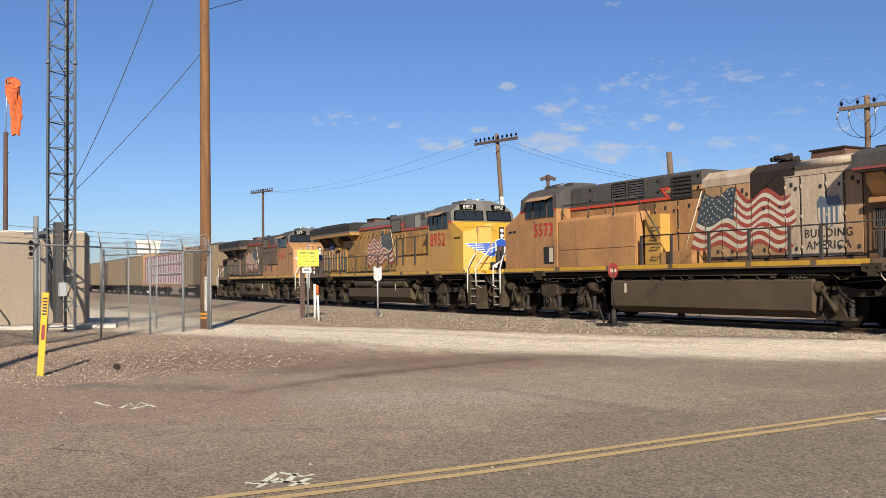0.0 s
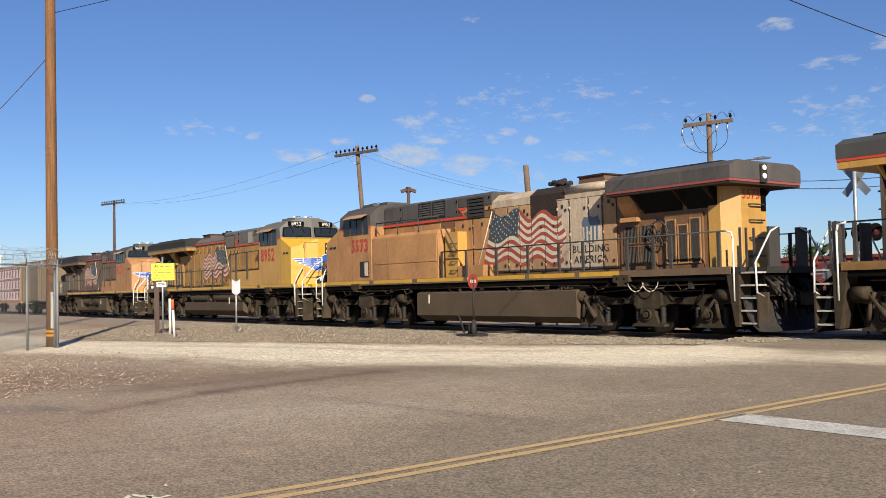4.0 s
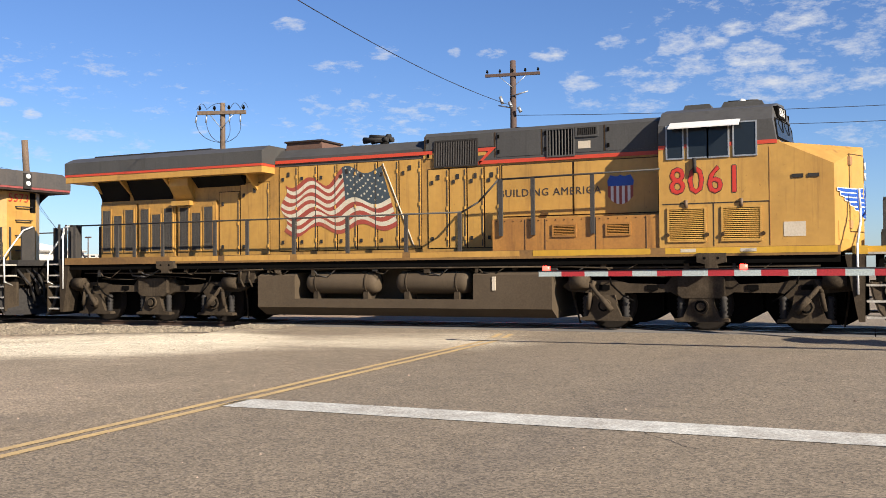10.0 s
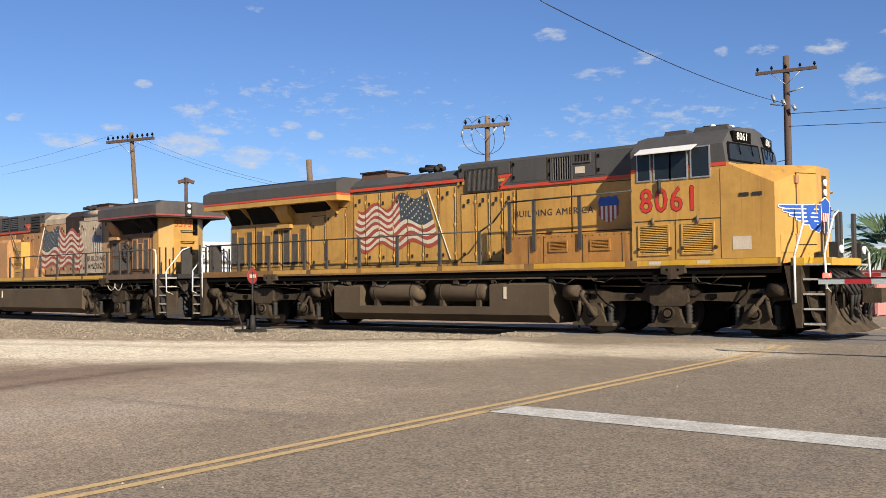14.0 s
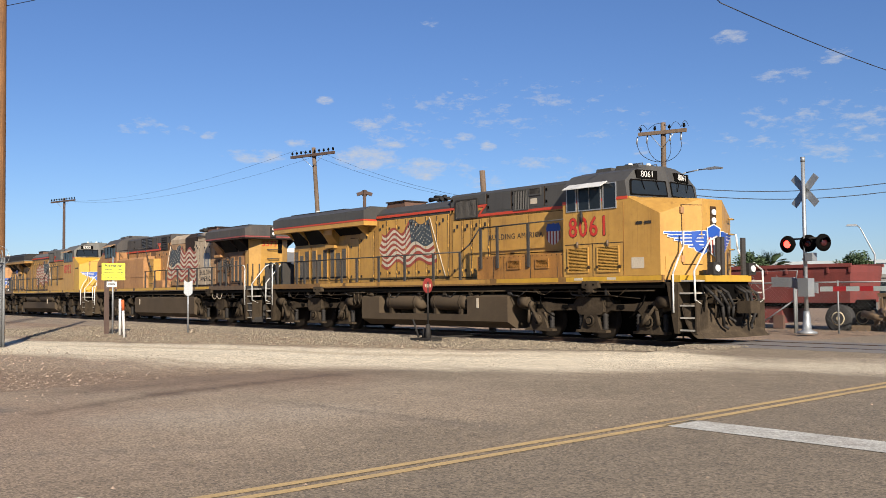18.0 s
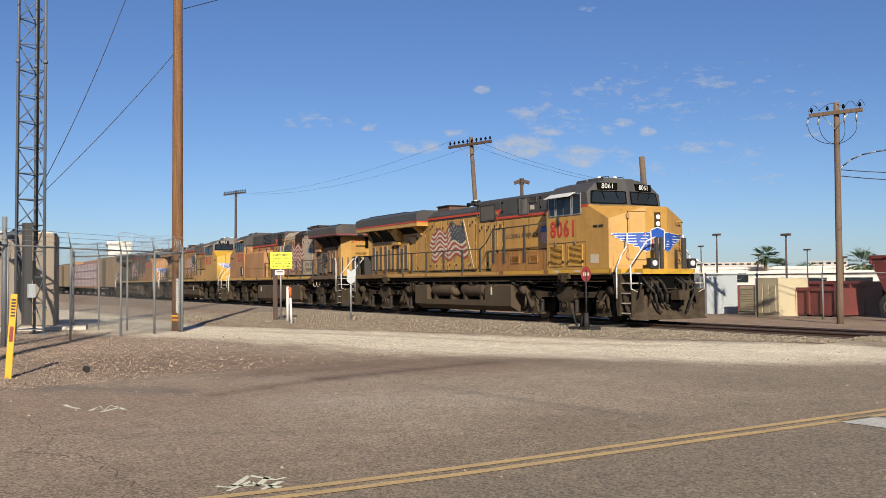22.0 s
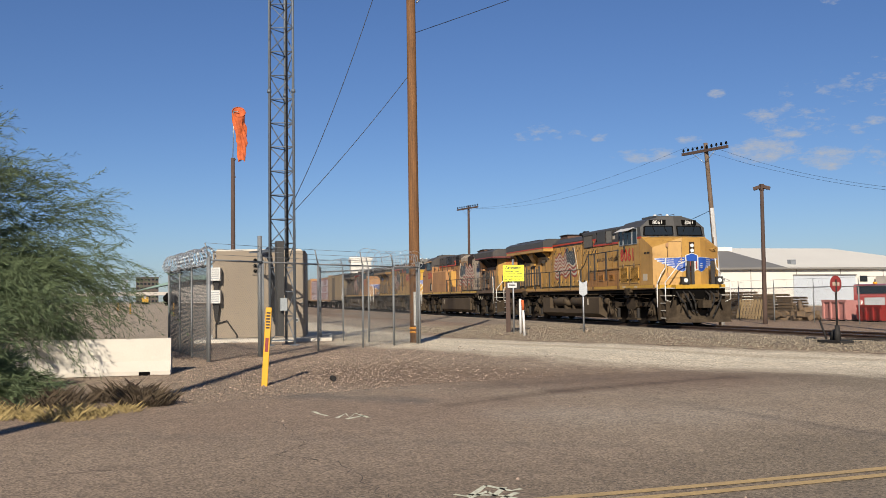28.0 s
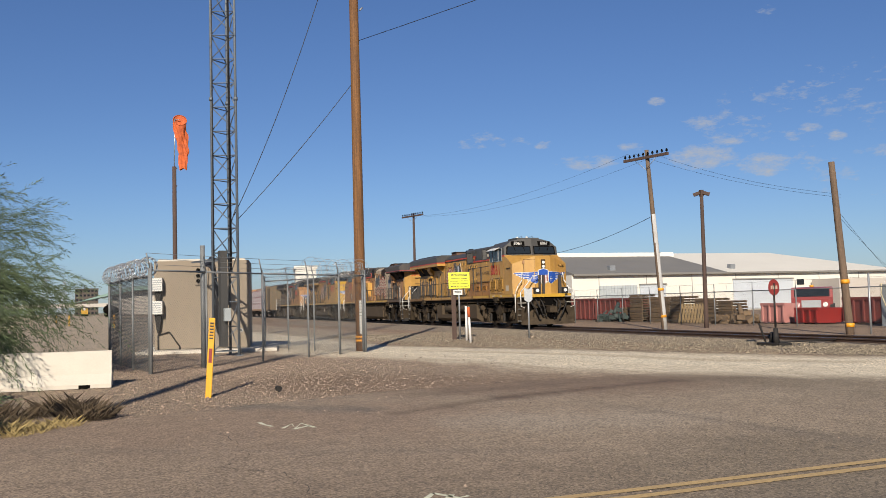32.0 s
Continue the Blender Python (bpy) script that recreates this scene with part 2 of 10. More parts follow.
def aggregate(m, size, lo, hi, mottle):
    """Single stones in a surface: each cell of its own lightness, over soft larger mottling."""
    nd, lk = m.node_tree.nodes, m.node_tree.links
    b = nd["Principled BSDF"]
    src = b.inputs["Base Color"].links[0].from_socket
    tc = nd.new("ShaderNodeTexCoord")
    vo = nd.new("ShaderNodeTexVoronoi")
    vo.inputs["Scale"].default_value = 1 / size
    lk.new(tc.outputs["Object"], vo.inputs["Vector"])
    sp = nd.new("ShaderNodeSeparateColor")
    lk.new(vo.outputs["Color"], sp.inputs[0])
    fac = None
    nz = nd.new("ShaderNodeTexNoise")
    nz.inputs["Scale"].default_value, nz.inputs["Detail"].default_value, nz.inputs["Roughness"].default_value = 2.2, 7, 0.7
    lk.new(tc.outputs["Object"], nz.inputs["Vector"])
    for out, f0, f1, a, c in ((sp.outputs[0], 0, 1, lo, hi), (nz.outputs["Fac"], 0.3, 0.7, 1 - mottle, 1 + mottle)):
        mr = nd.new("ShaderNodeMapRange")
        mr.inputs[1].default_value, mr.inputs[2].default_value, mr.inputs[3].default_value, mr.inputs[4].default_value = f0, f1, a, c
        lk.new(out, mr.inputs[0])
        if fac is None:
            fac = mr.outputs[0]
        else:
            mu = nd.new("ShaderNodeMath")
            mu.operation = "MULTIPLY"
            lk.new(fac, mu.inputs[0])
            lk.new(mr.outputs[0], mu.inputs[1])
            fac = mu.outputs[0]
    sc = nd.new("ShaderNodeVectorMath")
    sc.operation = "SCALE"
    lk.new(src, sc.inputs[0])
    lk.new(fac, sc.inputs["Scale"])
    lk.new(sc.outputs[0], b.inputs["Base Color"])


def patch(m, colour, strength, a, b, half, soft, wob=0.6, seed=0.0, scale=0.9):
    """Mixes a colour into a ground material along the line from a to b, with a ragged edge."""
    nd, lk = m.node_tree.nodes, m.node_tree.links
    bs = nd["Principled BSDF"]
    src = bs.inputs["Base Color"].links[0].from_socket
    tc = nd.new("ShaderNodeTexCoord")
    fl = nd.new("ShaderNodeVectorMath")
    fl.operation = "MULTIPLY"
    fl.inputs[1].default_value = (1, 1, 0)
    lk.new(tc.outputs["Object"], fl.inputs[0])
    av, dv = Vector((*a, 0)), Vector((b[0] - a[0], b[1] - a[1], 0))
    L = max(dv.length, 0.01)
    dv = dv / L
    rel = nd.new("ShaderNodeVectorMath")
    rel.operation = "SUBTRACT"
    rel.inputs[1].default_value = av
    lk.new(fl.outputs[0], rel.inputs[0])
    dp = nd.new("ShaderNodeVectorMath")
    dp.operation = "DOT_PRODUCT"
    dp.inputs[1].default_value = dv
    lk.new(rel.outputs[0], dp.inputs[0])
    cl = nd.new("ShaderNodeClamp")
    cl.inputs["Max"].default_value = L
    lk.new(dp.outputs["Value"], cl.inputs["Value"])
    on = nd.new("ShaderNodeVectorMath")
    on.operation = "SCALE"
    on.inputs[0].default_value = dv
    lk.new(cl.outputs[0], on.inputs["Scale"])
    df = nd.new("ShaderNodeVectorMath")
    df.operation = "DISTANCE"
    lk.new(rel.outputs[0], df.inputs[0])
    lk.new(on.outputs[0], df.inputs[1])
    mp = nd.new("ShaderNodeMapping")
    mp.inputs["Location"].default_value = (seed, -seed * 1.7, 0)
    mp.inputs["Rotation"].default_value = (0, 0, -math.atan2(dv.y, dv.x))
    mp.inputs["Scale"].default_value = (0.35, 1.6, 1)
    lk.new(tc.outputs["Object"], mp.inputs[0])
    nz = nd.new("ShaderNodeTexNoise")
    nz.inputs["Scale"].default_value, nz.inputs["Detail"].default_value, nz.inputs["Roughness"].default_value = scale, 9, 0.68
    lk.new(mp.outputs[0], nz.inputs["Vector"])
    wb = nd.new("ShaderNodeMath")
    wb.operation = "MULTIPLY_ADD"
    wb.inputs[1].default_value, wb.inputs[2].default_value = 4 * wob, -2 * wob
    lk.new(nz.outputs["Fac"], wb.inputs[0])
    ad = nd.new("ShaderNodeMath")
    lk.new(df.outputs["Value"], ad.inputs[0])
    lk.new(wb.outputs[0], ad.inputs[1])
    mr = nd.new("ShaderNodeMapRange")
    mr.interpolation_type = "SMOOTHSTEP"
    mr.inputs[1].default_value, mr.inputs[2].default_value = half - soft, half + soft
    mr.inputs[3].default_value, mr.inputs[4].default_value = strength, 0
    lk.new(ad.outputs[0], mr.inputs[0])
    mx = nd.new("ShaderNodeMix")
    mx.data_type = "RGBA"
    mx.inputs["B"].default_value = (*colour, 1)
    lk.new(mr.outputs[0], mx.inputs["Factor"])
    lk.new(src, mx.inputs["A"])
    lk.new(mx.outputs["Result"], bs.inputs["Base Color"])


def weather(m, stain, runs, chips, vary):
    """Thin dark runs and small chips of another colour, and a slight difference from panel to panel."""
    nd, lk = m.node_tree.nodes, m.node_tree.links
    b = nd["Principled BSDF"]
    src = b.inputs["Base Color"].links[0].from_socket
    tc = nd.new("ShaderNodeTexCoord")
    for stretch, scale, lo, hi, k in (((7, 7, 0.45), 0.9, 0.56, 0.74, runs), ((1, 1, 1), 0.55, 0.5, 0.75, runs * 0.7), ((1, 1, 0.8), 11, 0.64, 0.7, chips)):
        mp = nd.new("ShaderNodeMapping")
        mp.inputs["Scale"].default_value = stretch
        lk.new(tc.outputs["Object"], mp.inputs[0])
        nz = nd.new("ShaderNodeTexNoise")
        nz.inputs["Scale"].default_value, nz.inputs["Detail"].default_value, nz.inputs["Roughness"].default_value = scale, 7, 0.65
        lk.new(mp.outputs[0], nz.inputs["Vector"])
        mr = nd.new("ShaderNodeMapRange")
        mr.inputs[1].default_value, mr.inputs[2].default_value, mr.inputs[4].default_value = lo, hi, k
        lk.new(nz.outputs["Fac"], mr.inputs[0])
        mx = nd.new("ShaderNodeMix")
        mx.data_type = "RGBA"
        mx.inputs["B"].default_value = (*stain, 1)
        lk.new(mr.outputs[0], mx.inputs["Factor"])
        lk.new(src, mx.inputs["A"])
        src = mx.outputs["Result"]
    oi = nd.new("ShaderNodeObjectInfo")
    mr = nd.new("ShaderNodeMapRange")
    mr.inputs[3].default_value, mr.inputs[4].default_value = 1 - vary, 1 + vary * 0.7
    lk.new(oi.outputs["Random"], mr.inputs[0])
    sc = nd.new("ShaderNodeVectorMath")
    sc.operation = "SCALE"
    lk.new(src, sc.inputs[0])
    lk.new(mr.outputs[0], sc.inputs["Scale"])
    lk.new(sc.outputs[0], b.inputs["Base Color"])


STREAK = (3.0, 3.0, 0.5)
M_SEAM = mat("grimy_seam", (0.05, 0.03, 0.016), (0.025, 0.016, 0.01), 0.85, 0, 2, 0.6, spec=0.1)
M_GREYL = mat("dusty_light_grey", (0.115, 0.112, 0.10), (0.075, 0.072, 0.066), 0.6, 0, 0.9, 0.6, 25, 0.05, STREAK, 0.1, spec=0.3)
M_YEL_GRIME = mat("grimy_yellow", (0.35, 0.19, 0.041), (0.165, 0.088, 0.025), 0.55, 0, 1.1, 0.85, 12, 0.03, (2.0, 2.0, 0.5), 0.1)
M_RUSTY = mat("rusted_orange", (0.16, 0.08, 0.032), (0.075, 0.04, 0.02), 0.65, 0, 1.0, 0.85, 14, 0.05, STREAK, 0.12)
M_SILL = mat("browned_sill", (0.20, 0.105, 0.028), (0.075, 0.042, 0.018), 0.6, 0, 0.9, 0.9, 18, 0.05, (0.7, 1, 3), 0.15)
M_YEL = mat("armour_yellow", (0.415, 0.235, 0.053), (0.28, 0.14, 0.03), 0.45, 0, 0.9, 0.6, 9, 0.02, (1.6, 1.6, 0.5), 0.06)
M_YEL_OLD = mat("faded_yellow", (0.36, 0.185, 0.068), (0.19, 0.092, 0.038), 0.6, 0, 0.7, 0.8, 9, 0.03, (1.6, 1.6, 0.6), 0.1)
M_YEL_NEW = mat("bright_yellow", (0.45, 0.262, 0.024), (0.32, 0.17, 0.022), 0.42, 0, 1.0, 0.45, 9, 0.02, (1.6, 1.6, 0.5), 0.06)
M_ORANGE = mat("heat_browned_yellow", (0.31, 0.145, 0.03), (0.17, 0.072, 0.02), 0.5, 0, 1.0, 0.7, 25, 0.05, STREAK, 0.1)
M_TAN = mat("bleached_cream", (0.34, 0.205, 0.10), (0.20, 0.115, 0.06), 0.7, 0, 0.9, 0.7, 18, 0.06, STREAK, 0.12)
M_BLEACH = mat("bleached_white", (0.42, 0.35, 0.26), (0.25, 0.17, 0.10), 0.75, 0, 1.4, 0.8, 18, 0.06, STREAK, 0.14)
M_STAINB = mat("oil_stained_brown", (0.122, 0.078, 0.042), (0.055, 0.036, 0.023), 0.65, 0, 0.9, 0.8, 18, 0.06, STREAK, 0.14)
M_SOOT = mat("burnt_black", (0.022, 0.016, 0.014), (0.045, 0.028, 0.02), 0.85, 0, 1.6, 0.7, 20, 0.08, spec=0.2)
M_GREY = mat("locomotive_grey", (0.062, 0.060, 0.056), (0.04, 0.038, 0.036), 0.5, 0, 0.9, 0.6, 25, 0.05, STREAK, 0.1, spec=0.3)
M_GREY_OLD = mat("weathered_grey", (0.05, 0.047, 0.046), (0.085, 0.075, 0.066), 0.65, 0, 0.8, 0.6, 18, 0.06, STREAK, 0.12, spec=0.3)
M_DARK = mat("sooty_dark_grey", (0.021, 0.0195, 0.0185), (0.036, 0.031, 0.026), 0.7, 0, 1.2, 0.6, 20, 0.08, spec=0.2)
M_RUNG = mat("truck_brown_dust", (0.055, 0.041, 0.027), (0.013, 0.010, 0.0075), 0.9, 0, 2.0, 0.85, 30, 0.12, fine_amount=0.25, spec=0.1)
M_TANK = mat("tank_brown_dust", (0.078, 0.057, 0.036), (0.044, 0.032, 0.021), 0.8, 0, 0.8, 0.7, 30, 0.06, fine_amount=0.12, spec=0.18)
# black paint, so dark that shade under the locomotives is in the colour
M_BLACK = mat("black_and_shade", (0.003, 0.0027, 0.0024), (0.006, 0.005, 0.004), 0.85, 0, 1.5, 0.5, 30, 0.1, spec=0.05)
M_RED = mat("stripe_red", (0.435, 0.045, 0.0188), (0.3, 0.0375, 0.0188), 0.5, 0, 2, 0.5, 30, 0.02, fine_amount=0.08)
M_REDT = mat("number_red", (0.413, 0.0263, 0.015), (0.315, 0.03, 0.0188), 0.5, 0, 2, 0.4, 30, 0.02, fine_amount=0.08)
M_WHITE = mat("white_paint", (0.562, 0.555, 0.525), (0.413, 0.398, 0.36), 0.5, 0, 2, 0.5, 30, 0.02, fine_amount=0.08)
M_CREAMT = mat("faded_white_decal", (0.45, 0.39, 0.3), (0.338, 0.27, 0.188), 0.6, 0, 2, 0.6, 30, 0.02, fine_amount=0.1)
M_FLAGW = mat("flag_white_decal", (0.47, 0.44, 0.35), (0.38, 0.31, 0.20), 0.55, 0, 2.2, 0.7, 30, 0.02, STREAK, 0.1)
M_FLAGR = mat("flag_red_decal", (0.26, 0.042, 0.028), (0.19, 0.058, 0.032), 0.55, 0, 2.2, 0.7, 30, 0.02, STREAK, 0.1)
M_FLAGB = mat("flag_blue_decal", (0.038, 0.052, 0.062), (0.026, 0.034, 0.038), 0.55, 0, 2.5, 0.6, 30, 0.02, fine_amount=0.08)
M_BLUE = mat("emblem_blue", (0.015, 0.0675, 0.315), (0.015, 0.045, 0.21), 0.45, 0, 2.5, 0.4, 30, 0.02, fine_amount=0.08)
M_BLUEF = mat("faded_emblem_blue", (0.075, 0.105, 0.15), (0.06, 0.075, 0.0975), 0.6, 0, 2.5, 0.5, 30, 0.02, fine_amount=0.1)
M_LETTER = mat("lettering_dark", (0.0263, 0.0225, 0.0225), None, 0.6, 0, 2, 0.3)
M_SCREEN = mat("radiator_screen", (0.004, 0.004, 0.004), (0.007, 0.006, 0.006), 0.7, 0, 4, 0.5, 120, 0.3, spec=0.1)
M_TREAD = mat("worn_pale_tread", (0.36, 0.335, 0.29), (0.16, 0.14, 0.115), 0.75, 0, 5, 0.8, 60, 0.2)
M_GALV = mat("galvanised_steel", (0.315, 0.33, 0.338), (0.225, 0.232, 0.24), 0.5, 0.6, 3, 0.5, 40, 0.05)
M_TOWER = mat("tower_galvanised", (0.12, 0.14, 0.165), (0.08, 0.095, 0.11), 0.6, 0.2, 3, 0.5, 40, 0.05)
M_HRAIL = mat("handrail_dark", (0.035, 0.033, 0.031), (0.06, 0.05, 0.042), 0.6, 0, 4, 0.5, spec=0.25)
M_GLASS = mat("cab_glass", (0.012, 0.016, 0.02), (0.018, 0.024, 0.03), 0.08, 0, 1, 0.3, 10, 0.0, fine_amount=0.02, spec=0.3)
M_LAMP = glow("headlamp_glass", (0.6, 0.6, 0.57), 0.12)
M_SIGLIT = glow("signal_lamp_lit", (1.0, 0.03, 0.02), 6.0)
M_SIGOFF = mat("signal_lens_dark", (0.0375, 0.0075, 0.009), None, 0.15)
M_BALLAST = mat("ballast", (0.245, 0.198, 0.145), (0.145, 0.115, 0.083), 0.95, 0, 0.6, 0.7, 9, 0.9, fine_amount=0.45, dist=0.05)
M_ASPHALT = mat("worn_asphalt", (0.192, 0.150, 0.101), (0.138, 0.106, 0.070), 0.92, 0, 0.25, 0.7, 70, 0.5, fine_amount=0.35, dist=0.008)
M_DIRT = mat("dry_dirt", (0.235, 0.163, 0.106), (0.15, 0.10, 0.064), 0.97, 0, 0.35, 0.8, 30, 0.8, fine_amount=0.45, dist=0.03)
M_PALEGRAV = mat("pale_crushed_gravel", (0.40, 0.335, 0.24), (0.28, 0.23, 0.16), 0.95, 0, 0.5, 0.8, 20, 0.6, fine_amount=0.25, dist=0.03)
weather(M_GREYL, (0.05, 0.045, 0.04), 0.4, 0.3, 0.06)
weather(M_YEL_GRIME, (0.06, 0.033, 0.015), 0.7, 0.5, 0.10)
weather(M_RUSTY, (0.045, 0.026, 0.015), 0.6, 0.5, 0.10)
weather(M_YEL, (0.115, 0.058, 0.02), 0.5, 0.5, 0.06)
weather(M_YEL_NEW, (0.14, 0.075, 0.02), 0.35, 0.4, 0.04)
weather(M_YEL_OLD, (0.075, 0.036, 0.018), 0.65, 0.55, 0.10)
weather(M_ORANGE, (0.07, 0.03, 0.012), 0.6, 0.5, 0.08)
weather(M_TAN, (0.11, 0.055, 0.028), 0.6, 0.5, 0.12)
weather(M_BLEACH, (0.15, 0.08, 0.04), 0.6, 0.5, 0.10)
weather(M_GREY, (0.03, 0.027, 0.024), 0.5, 0.3, 0.08)
weather(M_GREY_OLD, (0.14, 0.11, 0.085), 0.45, 0.3, 0.10)
weather(M_RUNG, (0.10, 0.075, 0.05), 0.5, 0.3, 0.25)
weather(M_TANK, (0.085, 0.066, 0.046), 0.45, 0.25, 0.08)
weather(M_FLAGW, (0.27, 0.17, 0.075), 0.45, 0.4, 0.05)
weather(M_FLAGR, (0.25, 0.12, 0.05), 0.4, 0.4, 0.05)
PALE, BROWN = (0.56, 0.485, 0.355), (0.155, 0.10, 0.062)
for _m in (M_ASPHALT, M_DIRT):
    spread(_m, (0.265, 0.205, 0.142), -11.0, -6.5, -14.0, 12.0, 4.0, 0.75, 5.0)
    spread(_m, (0.32, 0.26, 0.185), -44.0, -32.0, -90.0, 17.0, 6.0, 0.85, 21.0)
    patch(_m, (0.142, 0.114, 0.080), 0.55, (0.9, -30), (0.9, 17), 7.5, 0.8, 0.5, 2.0)
    patch(_m, (0.21, 0.17, 0.125), 0.8, (-95, 18.6), (-16.5, 18.6), 1.9, 0.5, 0.5, 31.0)
    patch(_m, (0.205, 0.138, 0.092), 0.6, (-15.0, -6.0), (-13.4, 3.6), 2.2, 1.6, 1.0, 33.0)
    patch(_m, (0.20, 0.14, 0.096), 0.4, (-9.5, -4.0), (-9.5, 2.0), 2.6, 1.8, 1.0, 34.0)
    # brown dirt beside the asphalt, then the dusty pale drive that slants from the compound to the crossing
    patch(_m, BROWN, 0.75, (-19.5, 4.6), (-15.6, 9.0), 2.0, 1.2, 0.9, 7.0)
    patch(_m, PALE, 0.9, (-60, 7.6), (-31, 8.0), 2.0, 0.8, 0.5, 3.0)
    patch(_m, PALE, 0.95, (-31, 8.0), (-13.6, 15.4), 2.7, 0.7, 0.6, 4.0)
    patch(_m, PALE, 0.6, (-13.6, 15.4), (-7.5, 17.4), 1.1, 0.9, 0.7, 6.0)
    patch(_m, (0.60, 0.53, 0.40), 0.6, (-30, 8.4), (-12.5, 16.2), 0.45, 0.35, 0.25, 8.0)
    patch(_m, (0.36, 0.29, 0.20), 0.55, (-29, 9.9), (-16.5, 15.6), 0.3, 0.25, 0.25, 12.0)
    patch(_m, (0.33, 0.265, 0.18), 0.5, (-27, 7.2), (-16.0, 11.6), 0.25, 0.4, 0.5, 41.0)
    patch(_m, (0.40, 0.33, 0.235), 0.6, (-20.5, 9.2), (-15.0, 12.4), 0.5, 0.6, 0.8, 42.0, 1.6)
    patch(_m, (0.27, 0.215, 0.15), 0.45, (-12.5, 9.5), (-11.0, 14.5), 0.8, 1.2, 1.0, 43.0)
    # dark oily smears and a grey stony strip along the edge of the asphalt
    patch(_m, (0.095, 0.062, 0.04), 0.75, (-13.6, 4.2), (-14.6, 6.4), 0.16, 0.3, 0.3, 13.0)
    patch(_m, (0.085, 0.052, 0.032), 0.9, (-14.6, 6.4), (-15.3, 10.0), 0.2, 0.35, 0.35, 14.0)
    patch(_m, (0.11, 0.075, 0.05), 0.6, (-16.0, 5.6), (-16.3, 8.4), 0.3, 0.5, 0.5, 15.0)
    patch(_m, (0.12, 0.085, 0.058), 0.5, (-17.6, 7.6), (-14.6, 11.4), 0.2, 0.4, 0.4, 16.0)
    patch(_m, (0.085, 0.075, 0.066), 0.55, (-16.2, 2.2), (-14.4, 3.8), 0.35, 0.4, 0.35, 17.0)
    patch(_m, (0.30, 0.25, 0.19), 0.55, (-12.0, 5.2), (-11.0, 6.6), 0.7, 0.9, 0.7, 18.0)
    patch(_m, (0.12, 0.098, 0.075), 0.4, (-13.2, 7.1), (-8.0, 7.5), 0.1, 0.3, 0.25, 19.0)
    patch(_m, (0.12, 0.098, 0.075), 0.35, (-12.6, -1.2), (-9.4, 4.4), 0.1, 0.35, 0.3, 20.0)
    patch(_m, (0.11, 0.09, 0.07), 0.4, (-3.0, 4.0), (-2.2, 16.0), 0.35, 0.5, 0.4, 22.0)
aggregate(M_ASPHALT, 0.02, 0.5, 1.5, 0.14)
aggregate(M_DIRT, 0.035, 0.55, 1.45, 0.18)
aggregate(M_PALEGRAV, 0.03, 0.6, 1.4, 0.14)
aggregate(M_BALLAST, 0.06, 0.5, 1.5, 0.12)
M_PAINTW = mat("road_paint_white", (0.47, 0.465, 0.42), (0.23, 0.2, 0.165), 0.8, 0, 3, 0.85, 40, 0.3, fine_amount=0.25)
aggregate(M_PAINTW, 0.02, 0.78, 1.2, 0.12)
M_PAINTY = mat("road_paint_yellow", (0.435, 0.3, 0.128), (0.3, 0.214, 0.112), 0.85, 0, 2.5, 0.85, 40, 0.3, fine_amount=0.22)
M_SPRAY = mat("survey_spray_paint", (0.60, 0.60, 0.45), (0.36, 0.33, 0.25), 0.85, 0, 6, 0.5, 40, 0.1, fine_amount=0.2)
M_WOOD = mat("pole_wood", (0.185, 0.085, 0.028), (0.045, 0.022, 0.010), 0.85, 0, 3, 0.95, 30, 0.4, (7, 7, 0.25), 0.3)
M_WOODG = mat("grey_pole_wood", (0.135, 0.092, 0.06), (0.062, 0.042, 0.03), 0.9, 0, 3, 0.8, 30, 0.4, (4, 4, 0.35), 0.25)
M_WASH = mat("old_whitewash", (0.42, 0.42, 0.41), (0.24, 0.22, 0.20), 0.9, 0, 3, 0.7, 30, 0.2, (4, 4, 0.4), 0.15)
M_WOODD = mat("dark_pole_wood", (0.075, 0.045, 0.0338), (0.0375, 0.0263, 0.0225), 0.9, 0, 3, 0.8, 30, 0.4, (4, 4, 0.35), 0.25)
M_PALLET = mat("pallet_wood", (0.13, 0.085, 0.046), (0.07, 0.047, 0.028), 0.9, 0, 2, 0.8, 30, 0.3)
weather(M_PALLET, (0.035, 0.024, 0.016), 0.5, 0.4, 0.4)
M_BEIGE = mat("beige_stucco", (0.225, 0.185, 0.138), (0.19, 0.155, 0.115), 0.9, 0, 0.5, 0.5, 60, 0.3, fine_amount=0.07)
M_CONC = mat("pale_concrete", (0.495, 0.458, 0.39), (0.375, 0.338, 0.285), 0.9, 0, 1.2, 0.5, 50, 0.2, fine_amount=0.08)
M_WIRE = mat("black_cable", (0.0112, 0.0112, 0.0135), None, 0.6)
M_MARKER = mat("marker_yellow", (0.6, 0.315, 0.015), (0.45, 0.225, 0.015), 0.45, 0, 3, 0.3, 40, 0.02, fine_amount=0.05)
M_ORANGEB = mat("band_orange", (0.637, 0.27, 0.015), None, 0.5, 0, 3, 0.2)
M_SIGNY = mat("sign_yellow", (0.78, 0.80, 0.02), (0.7, 0.66, 0.02), 0.4, 0, 3, 0.2, 40, 0.01, fine_amount=0.03)
M_SOCK = mat("windsock_orange", (0.52, 0.105, 0.022), (0.24, 0.05, 0.018), 0.8, 0, 5, 0.9, 20, 0.1)
M_SIGRED = mat("disc_red", (0.20, 0.022, 0.019), (0.165, 0.0225, 0.0225), 0.6, 0, 3, 0.4)
M_DUMP = mat("dumpster_red", (0.16, 0.032, 0.026), (0.085, 0.024, 0.02), 0.7, 0, 0.8, 0.8, 20, 0.08, (2, 2, 0.6), 0.15)
